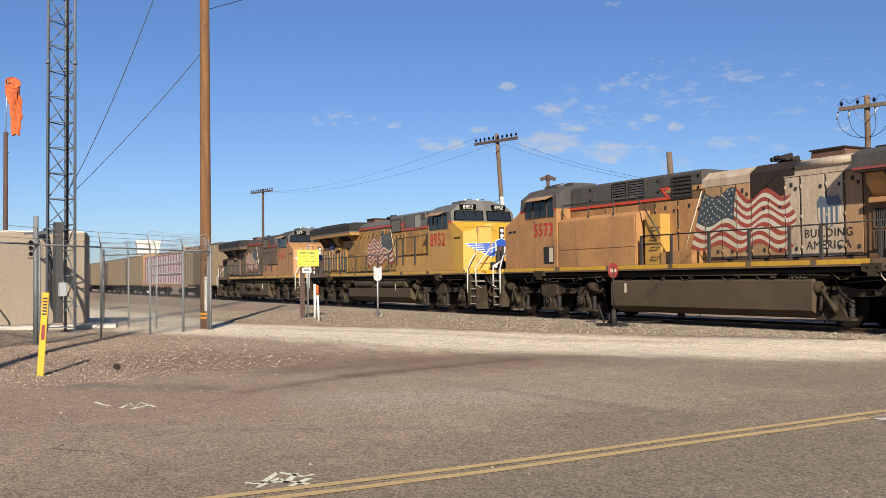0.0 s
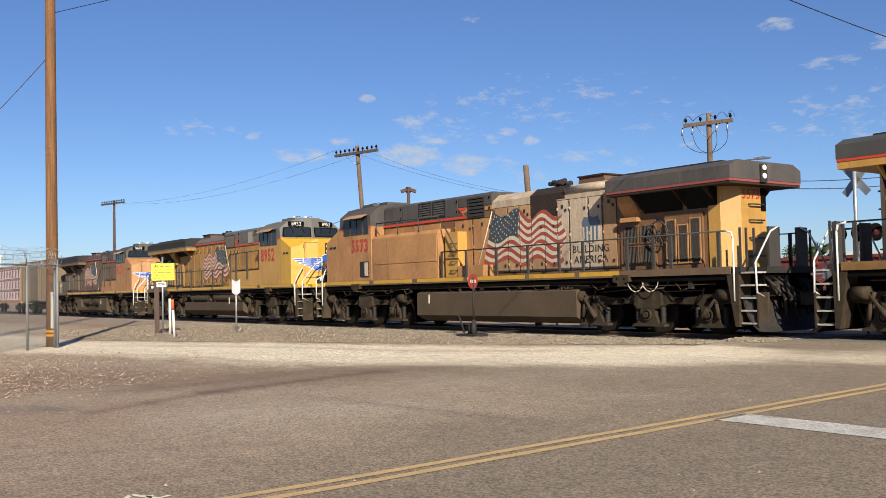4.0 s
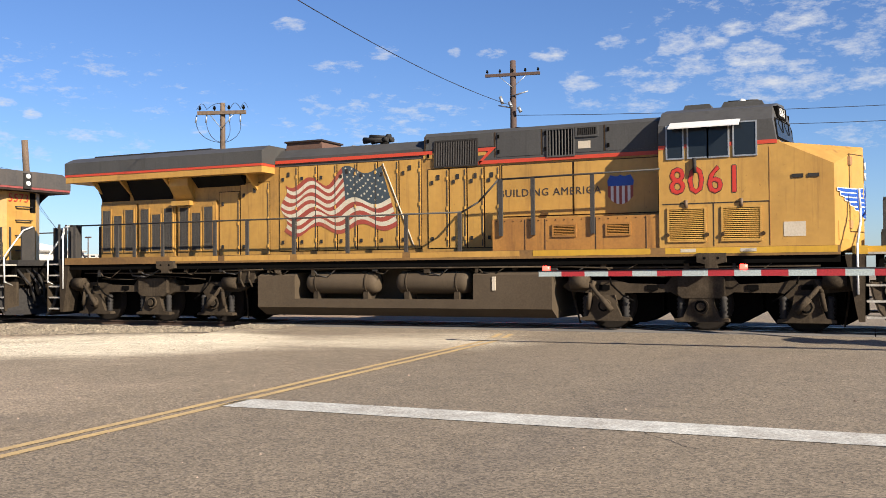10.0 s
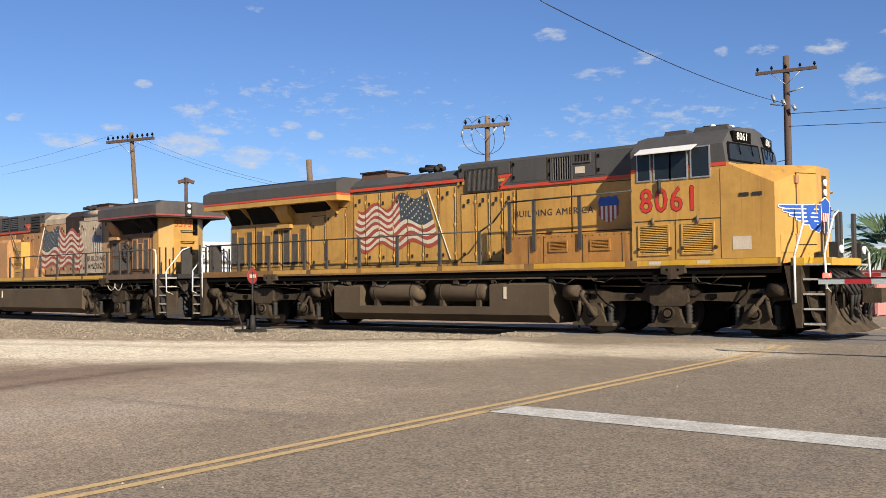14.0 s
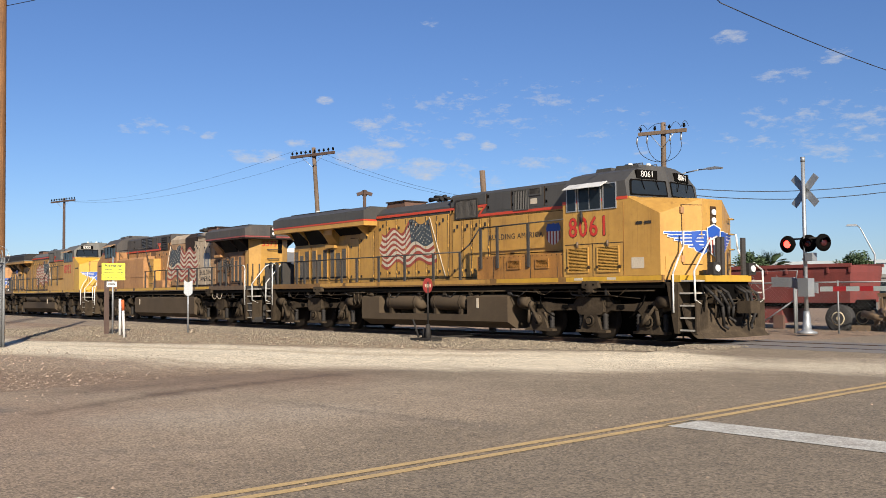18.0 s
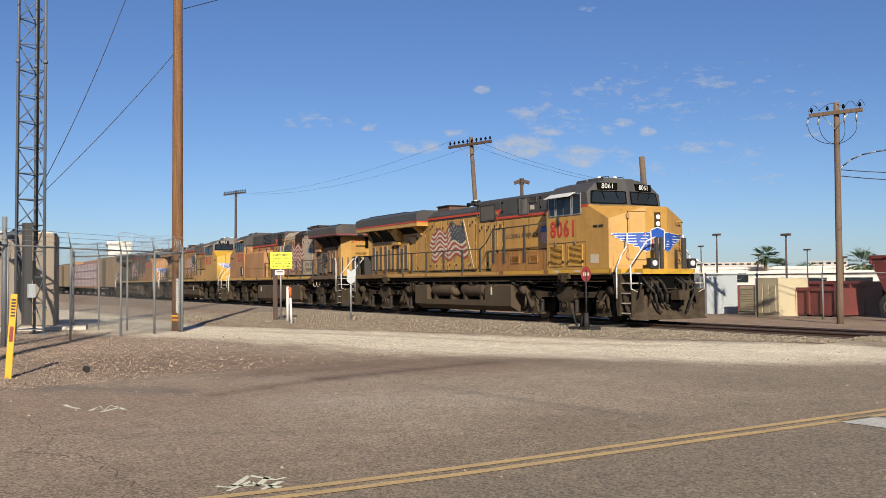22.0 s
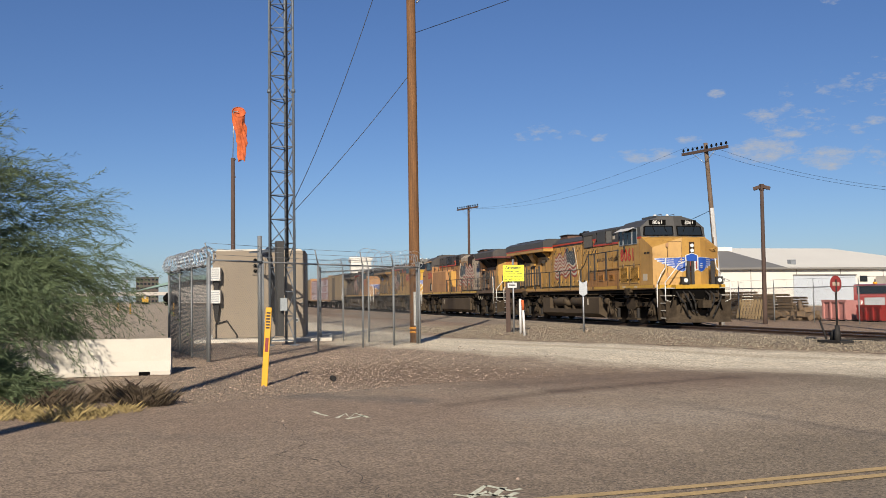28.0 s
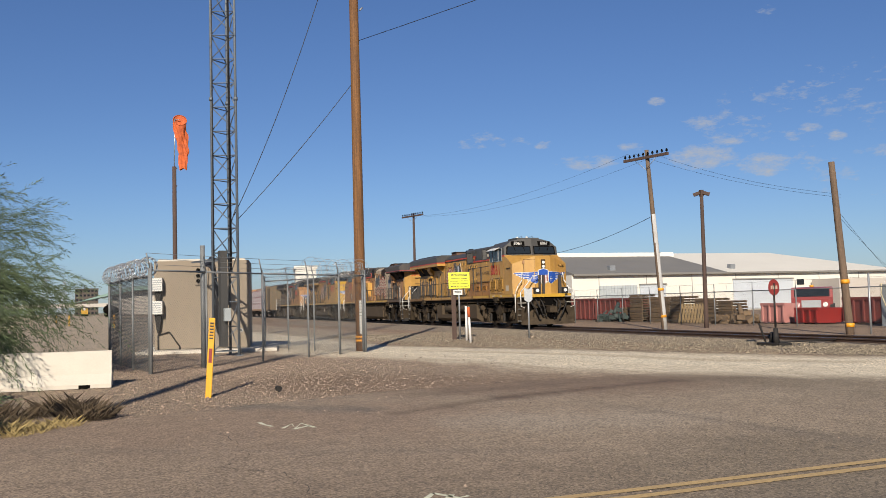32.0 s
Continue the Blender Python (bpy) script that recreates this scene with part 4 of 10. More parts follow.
        pipe(bm, [(xc - 0.8, s * 1.3, 1.42), (xc - 0.62, s * 1.34, 1.2), (xc - 0.2, s * 1.34, 1.16), (xc + 0.2, s * 1.32, 1.3), (xc + 0.3, s * 1.3, 1.42)], 0.024)
        part("motor_cable", bm, M_HRAIL, body)


M_WHEEL = mat("wheel_steel", (0.018, 0.014, 0.011), (0.01, 0.008, 0.007), 0.7, 0.2, 2, 0.5, spec=0.2)


def flag(parent, x0, x1, z0, z1, s, y, lift=0.16):
    """Waving striped flag decal on the hood side: stripes, dark canton with stars, sloping staff."""
    holder = new("flag_decal")
    holder.parent = parent
    tagged(holder, "weathered waving red and white striped flag decal with dark blue field", "")
    w, h = x1 - x0, z1 - z0

    def pt(u, v, off):
        # u: 0 at the fly, 1 at the staff; v: 0 bottom, 1 top
        wave = 0.082 * math.sin(math.tau * (u - 0.60) / 0.39 + 0.7 * v) * (1 - 0.35 * u)
        z = z0 + h * ((0.09 + 0.05 * u) * (1 - v) + v * (1 - lift + lift * smooth((u - 0.42) / 0.2) - 0.03 * u) + wave)
        uu = u * (0.86 + 0.14 * (1 - v)) + 0.03 * math.sin(v * 9) * (1 - u)
        return (x0 + w * uu, s * (y + off), z)
    nseg = 32
    for colour, name, odd in ((M_FLAGR, "red_stripe", 0), (M_FLAGW, "white_stripe", 1)):
        for k in range(odd, 13, 2):
            bm = bm_new()
            prev = None
            for i in range(nseg + 1):
                u = i / nseg
                ring = (bm.verts.new(pt(u, 1 - k / 13, 0.004)), bm.verts.new(pt(u, 1 - (k + 1) / 13, 0.004)))
                if prev:
                    bm.faces.new((prev[0], ring[0], ring[1], prev[1]))
                prev = ring
            part(name, bm, colour, holder)
    bm = bm_new()
    prev = None
    for i in range(13):
        u = 0.60 + 0.40 * i / 12
        ring = [bm.verts.new(pt(u, v, 0.006)) for v in (1.0, 0.73, 0.46)]
        if prev:
            for j in range(2):
                bm.faces.new((prev[j], ring[j], ring[j + 1], prev[j + 1]))
        prev = ring
    part("canton", bm, M_FLAGB, holder, "dark blue field")
    bm = bm_new()
    for r in range(7):
        for c in range(6):
            u, v = 0.632 + 0.062 * c + (0.032 if r % 2 else 0), 0.955 - r * 0.07
            if u > 0.98:
                continue
            p = Vector(pt(u, v, 0.008))
            vs = []
            for a in range(10):
                rr = 0.036 if a % 2 == 0 else 0.015
                vs.append(bm.verts.new(p + Vector((rr * math.sin(a * math.pi / 5), 0, rr * math.cos(a * math.pi / 5)))))
            bm.faces.new(vs)
    tagged(part("star_field", bm, M_FLAGW, holder, "small pale stars"), "small pale stars", kind="stuff")
    bm = bm_new()
    rod(bm, (x0 + w * 0.875, s * (y + 0.004), z1 + 0.07), (x0 + w * 1.13, s * (y + 0.004), z0 - 0.25), 0.018, 5)
    part("staff_decal", bm, M_CREAMT, holder, "pale painted flagstaff")


def shield(parent, xc, zc, s, y, k=1.0, faded=False):
    """Emblem on the hood: blue chief over red and white pales, as plain shapes."""
    blue = M_BLUEF if faded else M_BLUE

    def out(q):
        return [(xc + a * k * 0.27, zc + b * k * 0.31) for a, b in q]
    bm = bm_new()
    prism(bm, out([(-1, 0.25), (-1.05, 0.6), (-0.8, 1), (-0.3, 0.9), (0, 1), (0.3, 0.9), (0.8, 1), (1.05, 0.6), (1, 0.25)]), "y", s * y, s * (y + 0.006))
    em = part("emblem", bm, blue, parent, "blue chief of a railway shield emblem")
    for i in range(9):
        a = -1 + i * 2 / 9
        b = a + 2 / 9
        bm = bm_new()
        lo = [-1 + 0.55 * abs(q) ** 2.2 for q in (a, b)]
        prism(bm, out([(a, 0.25), (b, 0.25), (b, lo[1]), (a, lo[0])]), "y", s * y, s * (y + 0.005))
        part("pale", bm, (M_BLUEF if i % 2 else M_CREAMT) if faded else (M_FLAGR if i % 2 == 0 else M_WHITE), em)


def louver(parent, x0, x1, z0, z1, s, y, n, material, vertical=False, frame_m=None, name="louver"):
    fr = bm_new()
    d = 0.035
    for a, b, c, e in ((x0 - d, x1 + d, z0 - d, z0), (x0 - d, x1 + d, z1, z1 + d), (x0 - d, x0, z0, z1), (x1, x1 + d, z0, z1)):
        box(fr, a, b, s * y if s > 0 else s * (y + 0.03), s * (y + 0.03) if s > 0 else s * y, c, e)
    top = part(name, fr, frame_m or material, parent)
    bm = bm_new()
    # near-black sheet: the shade between the slats comes from its colour
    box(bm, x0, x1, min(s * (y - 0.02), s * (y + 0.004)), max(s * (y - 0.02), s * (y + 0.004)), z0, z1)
    part("shade_backing", bm, M_SCREEN, top)
    bm = bm_new()
    for i in range(n):
        k = (i + 0.5) / n
        if vertical:
            xa = x0 + (x1 - x0) * k
            prism(bm, [(xa - 0.012, s * (y + 0.005)), (xa + 0.014, s * (y + 0.005)), (xa + 0.004, s * (y + 0.028)), (xa - 0.006, s * (y + 0.028))], "z", z0, z1)
        else:
            za = z0 + (z1 - z0) * k
            hh = (z1 - z0) / n * 0.36
            prism(bm, [(s * (y + 0.004), za + hh), (s * (y + 0.004), za - hh), (s * (y + 0.03), za - hh)], "x", x0, x1)
    part("slats", bm, material, top)
    return top


def door_panel(parent, x0, x1, z0, z1, s, y, material, latch=True):
    bm = bm_new()
    ya, yb = sorted((s * y, s * (y + 0.022)))
    box(bm, x0, x1, ya, yb, z0, z1)
    d = part("hood_door", bm, material, parent, "", 0.006)
    bm = bm_new()
    ya, yb = sorted((s * (y - 0.01), s * (y + 0.006)))
    for a, b, c, e in ((x0 - 0.022, x0, z0 - 0.02, z1 + 0.02), (x1, x1 + 0.022, z0 - 0.02, z1 + 0.02), (x0, x1, z0 - 0.02, z0), (x0, x1, z1, z1 + 0.02)):
        box(bm, a, b, ya, yb, c, e)
    part("door_seam", bm, M_SEAM, d, "grimy gap round the door")
    if latch:
        bm = bm_new()
        ya, yb = sorted((s * (y + 0.02), s * (y + 0.034)))
        box(bm, x1 - 0.035, x1 - 0.017, ya, yb, z0 + 0.03, z1 - 0.03)
        part("lock_rod", bm, M_HRAIL, d)
        for k in (0.12, 0.5, 0.88):
            bm = bm_new()
            box(bm, x1 - 0.042, x1 - 0.01, *sorted((s * (y + 0.02), s * (y + 0.045))), z0 + k * (z1 - z0) - 0.04, z0 + k * (z1 - z0) + 0.04)
            part("hinge", bm, material, d)
        for zk in (z1 - 0.34, z0 + 0.17):
            bm = bm_new()
            box(bm, x0 + 0.07, x0 + 0.13, *sorted((s * (y + 0.02), s * (y + 0.045))), zk, zk + 0.085)
            part("latch", bm, M_DARK, d, "small black latch")
    if latch == 2:
        bm = bm_new()
        box(bm, (x0 + x1) / 2 - 0.035, (x0 + x1) / 2 + 0.035, *sorted((s * (y + 0.02), s * (y + 0.04))), z1 - 0.24, z1 - 0.13)
        part("handle", bm, M_DARK, d, "small black handle")


def loco(number, label, yel, grey, hood_yel, decal_s, style):
    """A six-axle diesel freight locomotive, front towards +x, z = 0 on the rails."""
    lc = thing("locomotive", label, "locomotive", "locomotives of the train")
    sd = style == "sd"
    front_cab = 6.18
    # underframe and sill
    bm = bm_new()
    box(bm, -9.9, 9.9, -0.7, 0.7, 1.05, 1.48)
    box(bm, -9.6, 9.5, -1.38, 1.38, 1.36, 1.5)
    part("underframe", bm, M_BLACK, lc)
    bm = bm_new()
    box(bm, -9.75, 9.55, -1.5, 1.5, 1.5, 1.56)
    part("walkway", bm, M_DARK, lc)
    for s in (-1, 1):
        bm = bm_new()
        ya, yb = sorted((s * 1.47, s * 1.53))
        box(bm, -9.75, 9.55, ya, yb, 1.5, 1.68)
        part("side_sill", bm, M_SILL if style == "new" else M_STAINB, lc, "browned side sill", 0.008)
        for xa, xb in ((-6.2, -4.7), (-4.5, -2.6), (-2.4, 0.4), (0.6, 3.2), (3.5, 6.0), (6.3, 9.5)):
            bm = bm_new()
            box(bm, xa, xb, *sorted((s * 1.53, s * 1.535)), 1.55, 1.67)
            part("sill_stripe", bm, M_YEL_NEW if xa > 2 or style != "new" else M_YEL, lc, "yellow reflective sill stripe")
        # near-black strip: the walkway's shade below the sill, put into colour
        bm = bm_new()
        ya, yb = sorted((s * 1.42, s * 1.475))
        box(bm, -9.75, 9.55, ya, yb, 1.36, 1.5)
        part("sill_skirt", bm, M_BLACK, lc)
        # pipes under the sill
        bm = bm_new()
        pipe(bm, [(-5, s * 1.4, 1.3), (-3.4, s * 1.44, 1.33), (3.8, s * 1.44, 1.33), (5.2, s * 1.4, 1.29), (9.2, s * 1.4, 1.3)], 0.025)
        pipe(bm, [(-9.2, s * 1.35, 1.27), (-4.2, s * 1.35, 1.25)], 0.02)
        part("air_pipe", bm, M_RUNG, lc)
    # hood
    bm = bm_new()
    hw = 0.90
    worn = style == "worn"
    cow0 = -5.73 if worn else -3.42
    eq0 = -0.19 if worn else 0.68
    prism(bm, [(-9.35, -0.5), (-9.35, 0.5), (-9.05, hw), (front_cab, hw), (front_cab, -hw), (-9.05, -hw)], "z", 1.56, 3.86)
    hood = part("hood", bm, M_RUSTY if worn else M_YEL_GRIME if style == "new" else hood_yel, lc, "long yellow engine hood" if not worn else "long engine hood, stained and bleached")
    # engine hood roof
    bm = bm_new()
    prism(bm, [(-hw, 3.86), (hw, 3.86), (hw, 4.08), (0.62, 4.3), (-0.62, 4.3), (-hw, 4.08)], "x", cow0 - 0.1, eq0 - 0.02)
    part("hood_roof", bm, grey if not worn else M_BLEACH, lc, "", 0.02)
    if worn:
        bm = bm_new()
        prism(bm, [(-hw - 0.012, 3.9), (hw + 0.012, 3.9), (hw + 0.012, 4.09), (0.62, 4.315), (-0.62, 4.315), (-hw - 0.012, 4.09)], "x", -3.55, -2.05)
        part("burnt_panel", bm, M_SOOT, lc, "black heat-burnt roof panel")
        for s in (-1, 1):
            bm = bm_new()
            rod(bm, (-5.7, s * 0.86, 4.12), (-3.6, s * 0.86, 4.12), 0.11, 10)
            part("roof_duct", bm, M_BLEACH, lc, "bleached round duct")
    bm = bm_new()
    prism(bm, [(-0.915, 3.92), (0.915, 3.92), (0.915, 4.34), (0.78, 4.43), (-0.78, 4.43), (-0.915, 4.34)], "x", eq0, 6.1)
    part("equipment_hood", bm, grey, lc, "grey equipment housing behind the cab", 0.015)
    zx = eq0 + 1.34
    for s in (-1, 1):
        bm = bm_new()
        box(bm, zx, 6.12, *sorted((s * hw, s * 0.917)), 3.72, 3.93)
        part("grey_band", bm, grey, lc)
        bm = bm_new()
        box(bm, eq0 - 0.02, zx + 0.2, *sorted((s * hw, s * 0.924)), 3.84, 3.97)
        part("yellow_band", bm, hood_yel, lc)
        # thin red stripe with its zigzag step
        q = 0.936
        if not worn:
            bm = bm_new()
            box(bm, cow0 + 0.02, eq0 + 0.2, *sorted((s * hw, s * q)), 3.93, 4.01)
            part("red_stripe", bm, M_RED, lc, "thin red stripe below the grey")
        bm = bm_new()
        prism(bm, [(zx, 4.01), (zx + 0.44, 4.01), (zx + 0.12, 3.72), (zx + 0.02, 3.64), (zx - 0.04, 3.64), (zx + 0.26, 3.93), (zx, 3.93)], "y", s * 0.91, s * q)
        part("red_zigzag", bm, M_RED, lc, "red zigzag of the stripe")
        bm = bm_new()
        box(bm, zx + 0.02, front_cab, *sorted((s * hw, s * q)), 3.64, 3.72)
        part("red_stripe", bm, M_RED, lc, "thin red stripe below the grey")
        for xa, xb in ((eq0 + 0.04, zx + 0.36), (zx + 0.46, 3.5), (3.55, 4.9), (4.95, 6.05)):
            bm = bm_new()
            box(bm, xa, xb, *sorted((s * 0.915, s * 0.925)), 4.03 if xa < 1.5 else 3.78, 4.33)
            part("roof_panel", bm, grey, lc, "", 0.004)
        if worn:
            louver(lc, 0.2, 0.99, 3.66, 4.25, s, 0.925, 5, M_DARK, False, M_DARK, "grille")
            for xa in (2.3, 3.15):
                louver(lc, xa, xa + 0.66, 3.84, 4.32, s, 0.925, 6, M_GREY, False, M_DARK, "grille")
        else:
            louver(lc, 0.98, 1.99, 3.65, 4.2, s, 0.925, 24, M_HRAIL, True, M_DARK, "grille")
            louver(lc, 3.68, 4.24, 3.74, 4.30, s, 0.925, 8, grey, True, grey, "grille")
            louver(lc, 4.33, 4.76, 4.14, 4.30, s, 0.925, 10, M_DARK, True, grey, "grille")
    # doors along the hood
    for s in (-1, 1):
        if worn:
            xs = [-5.6, -5.05, -4.5, -3.72, -3.2, -2.65, -2.05, -1.5, -0.95, -0.3]
        else:
            xs = [-3.3, -2.75, -2.2, -1.65, -1.1, -0.55, 0.02, 0.6]
        for k, (a, b) in enumerate(zip(xs, xs[1:])):
            dm = hood_yel
            if worn:
                dm = (M_TAN, M_BLEACH, M_BLEACH, M_BLEACH, M_TAN, M_TAN, M_TAN, M_TAN, M_TAN)[k]
            door_panel(lc, a + 0.02, b - 0.02, 1.78, 3.84 if not (worn and -3.3 < a < -2.1) else 3.4, s, hw, dm, 2 if k in (0, 3, 6) else 1)
            if worn and -3.3 < a < -2.1:
                bm = bm_new()
                box(bm, a + 0.01, b - 0.01, *sorted((s * hw, s * (hw + 0.02))), 3.41, 3.9)
                part("burnt_panel", bm, M_SOOT, lc, "black heat-burnt panel")
        for a, b in (((0.78, 1.28), (1.32, 1.72), (1.76, 2.14), (2.18, 2.52)) if not worn else ((-0.2, 0.8), (0.85, 1.8))):
            door_panel(lc, a, b, 1.78, 3.58, s, hw, hood_yel, 2)
        for a, b in ((2.6, 4.2), (4.25, 6.05)):
            door_panel(lc, a, b, 2.45, 3.58, s, hw, hood_yel, False)
        # radiator compartment doors with long louvres
        for a in ((-9.0, -7.7, -6.4) if not worn else (-8.55,)):
            bm = bm_new()
            ya, yb = sorted((s * hw, s * (hw + 0.07)))
            box(bm, a, a + 1.22, ya, yb, 1.62, 3.12)
            bank = part("filter_door", bm, M_YEL_GRIME if style == "new" else hood_yel if not worn else M_RUSTY, lc, "", 0.01)
            for o, zt in ((0.08, 2.95), (0.47, 2.8), (0.86, 2.95)):
                lv = louver(bank, a + o, a + o + 0.27, 1.85, zt, s, hw + 0.07, 11, M_HRAIL, True, M_YEL_GRIME if style == "new" else hood_yel)
        if worn:
            bm = bm_new()
            box(bm, -7.0, -5.75, *sorted((s * hw, s * (hw + 0.04))), 1.7, 3.05)
            gp = part("filter_door", bm, M_RUSTY, lc, "", 0.01)
            for xa in (-6.95, -6.38):
                for za, zb in ((1.88, 2.32), (2.43, 2.87)):
                    louver(gp, xa, xa + 0.45, za, zb, s, hw + 0.04, 9, M_HRAIL, True, M_RUSTY)
        else:
            door_panel(lc, -5.1, -4.5, 1.7, 3.3, s, hw, hood_yel)
            door_panel(lc, -4.45, -3.6, 1.7, 3.5, s, hw, hood_yel, 2)
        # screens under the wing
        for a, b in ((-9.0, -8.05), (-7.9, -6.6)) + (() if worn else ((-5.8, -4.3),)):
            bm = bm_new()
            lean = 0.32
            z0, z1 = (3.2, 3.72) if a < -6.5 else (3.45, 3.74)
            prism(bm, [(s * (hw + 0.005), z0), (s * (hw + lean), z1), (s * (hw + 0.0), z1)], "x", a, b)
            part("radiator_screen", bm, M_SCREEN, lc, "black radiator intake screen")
        bm = bm_new()
        prism(bm, [(s * (hw + 0.005), 3.1), (s * (hw + 0.3), 3.5), (s * (hw + 0.3), 3.74), (s * hw, 3.74)], "x", -6.5, -5.9)
        box(bm, -6.5, -5.9, *sorted((s * hw, s * (hw + 0.22))), 3.0, 3.12)
        part("bracket", bm, hood_yel, lc, "", 0.02)
    # radiator wings
    bm = bm_new()
    cz = -0.1 if worn else 0.0
    prism(bm, [(-1.48, 3.92 + cz), (1.48, 3.92 + cz), (1.48, 4.23 + cz), (1.15, 4.38 + cz), (-1.15, 4.38 + cz), (-1.48, 4.23 + cz)], "x", -9.8, cow0)
    part("radiator_cowl", bm, M_DARK if sd or style == "old" else grey, lc, "dark overhanging radiator cowl", 0.02)
    bm = bm_new()
    prism(bm, [(-1.46, 3.70), (1.46, 3.70), (1.46, 3.86 + cz), (-1.46, 3.86 + cz)], "x", -9.78, cow0 - 0.02)
    for s in (-1, 1):
        for x in (-8.95, -8.0, -6.55) if worn else (-8.95, -8.0, -6.55, -4.0):
            prism(bm, [(s * hw, 3.3), (s * 1.4, 3.7), (s * hw, 3.7)], "x", x, x + 0.06)
    part("cowl_soffit", bm, hood_yel if not worn else M_SOOT, lc, "", 0.01)
    bm = bm_new()
    box(bm, -9.79, cow0 - 0.01, -1.475, 1.475, 3.86 + cz, 3.92 + cz)
    part("cowl_stripe", bm, M_RED if style == "new" else M_LUMR if worn else grey, lc)
    bm = bm_new()
    box(bm, -9.2, min(-5.3, cow0 - 0.3), -1.0, 1.0, 4.38 + cz, 4.44 + cz)
    part("fan_screen", bm, M_DARK, lc)
    # rear end: headlights, number, grab irons
    bm = bm_new()
    box(bm, -9.84, -9.79, 0.02, 0.28, 3.76, 4.22)
    hs = part("headlight_housing", bm, M_DARK, lc, "", 0.02)
    for z in (3.92, 4.13):
        bm = bm_new()
        rod(bm, (-9.83, 0.15, z), (-9.87, 0.15, z), 0.07, 14)
        part("rear_headlight", bm, M_LAMP, hs, "small round headlight")
    if worn:
        bm = bm_new()
        prism(bm, [(-9.4, -0.52), (-9.4, 0.52), (-9.08, 0.93), (-8.72, 0.93), (-8.72, -0.93), (-9.08, -0.93)], "z", 1.56, 3.72)
        for s in (-1, 1):
            wheel = bm_new()
            rim = [(-7.18 + 0.33 * math.cos(a * math.tau / 18), s * (hw + 0.16), 2.62 + 0.33 * math.sin(a * math.tau / 18)) for a in range(19)]
            pipe(wheel, rim, 0.022, 6)
            for a in range(0, 18, 3):
                rod(wheel, (-7.18, s * (hw + 0.13), 2.62), rim[a], 0.014, 5)
            rod(wheel, (-7.18, s * hw, 2.62), (-7.18, s * (hw + 0.18), 2.62), 0.05, 8)
            part("brake_wheel", wheel, M_HRAIL, lc, "dark hand brake wheel")
            for xa in (-6.4, -6.9):
                hose = bm_new()
                pipe(hose, [(xa, s * 1.44, 1.45), (xa - 0.05, s * 1.46, 1.27), (xa - 0.16, s * 1.46, 1.15), (xa - 0.3, s * 1.46, 1.1), (xa - 0.44, s * 1.46, 1.14), (xa - 0.54, s * 1.46, 1.25), (xa - 0.58, s * 1.44, 1.42)], 0.014, 6)
                part("slack_hose", hose, M_CREAMT, lc, "pale slack hose")
        part("end_wall", bm, M_YEL, lc, "pale yellow chamfered rear wall", 0.01)
        lettering(number, 0.34, M_REDT, lc, (-9.42, 0.12, 3.5), (-1, 0, 0), "end_number", 1.1)
        bm = bm_new()
        box(bm, -9.43, -9.4, -0.48, -0.3, 3.1, 3.68)
        part("light_recess", bm, M_BLACK, lc)
    for z in (1.95, 2.4, 2.85, 3.25, 3.75):
        bm = bm_new()
        pipe(bm, [(-9.36, -0.3, z), (-9.5, -0.3, z), (-9.5, 0.22, z), (-9.36, 0.22, z)], 0.02)
        part("grab_iron", bm, M_HRAIL, lc)
    # exhaust, horn
    sx = -4.25 if worn else -2.85
    bm = bm_new()
    prism(bm, [(sx - 0.55, 4.26), (sx + 0.55, 4.26), (sx + 0.5, 4.5), (sx - 0.5, 4.5)], "y", -0.48, 0.48)
    st = part("exhaust_chimney", bm, M_STACK, lc, "rusty exhaust stack", 0.02)
    bm = bm_new()
    box(bm, sx - 0.55, sx + 0.55, -0.53, 0.53, 4.5, 4.54)
    part("rim", bm, M_SOOT, st)
    hx = -2.35 if worn else -0.9
    bm = bm_new()
    rod(bm, (hx, 0, 4.28), (hx, 0, 4.44), 0.035, 6)
    box(bm, hx - 0.1, hx + 0.1, -0.2, 0.2, 4.42, 4.46)
    hn = part("air_horn", bm, M_DARK, lc, "three-trumpet air horn")
    for o, l, z in ((-0.15, 0.42, 4.48), (0.0, 0.32, 4.56), (0.15, 0.36, 4.5)):
        bm = bm_new()
        rod(bm, (hx + 0.15, o, z), (hx - l, o, z), 0.03, 8, 0.085)
        part("trumpet", bm, M_DARK, hn)
        bm = bm_new()
        rod(bm, (hx + 0.13, o, z), (hx + 0.24, o, z), 0.065, 8)
        part("cap", bm, M_DARK, hn)
    # cabinets beside the walkway
    for s in (-1, 1):
        bm = bm_new()
        ya, yb = sorted((s * hw, s * 1.46))
        if style == "worn":
            prism(bm, [(s * hw, 1.56), (s * 1.46, 1.56), (s * 1.46, 3.22), (s * 1.36, 3.34), (s * hw, 3.36)], "x", 2.06, front_cab)
        else:
            box(bm, 2.56, front_cab, ya, yb, 1.56, 2.36)
        cb = part("side_cabinet", bm, M_ORANGE if style == "new" else yel, lc, "heat-browned side cabinet", 0.02)
        if style == "worn":
            for xa, xb, za, zb in ((2.12, 6.1, 2.26, 3.16), (2.12, 6.1, 1.64, 2.2)):
                bm = bm_new()
                box(bm, xa, xb, *sorted((s * 1.46, s * 1.478)), za, zb)
                part("cabinet_panel", bm, yel, cb, "", 0.006)
            bm = bm_new()
            box(bm, 1.15, 1.85, *sorted((s * hw, s * 1.3)), 1.56, 3.2)
            tb = part("tool_locker", bm, M_YEL, lc, "brighter yellow locker", 0.02)
            for z in (1.9, 2.2, 2.5, 2.8):
                bm = bm_new()
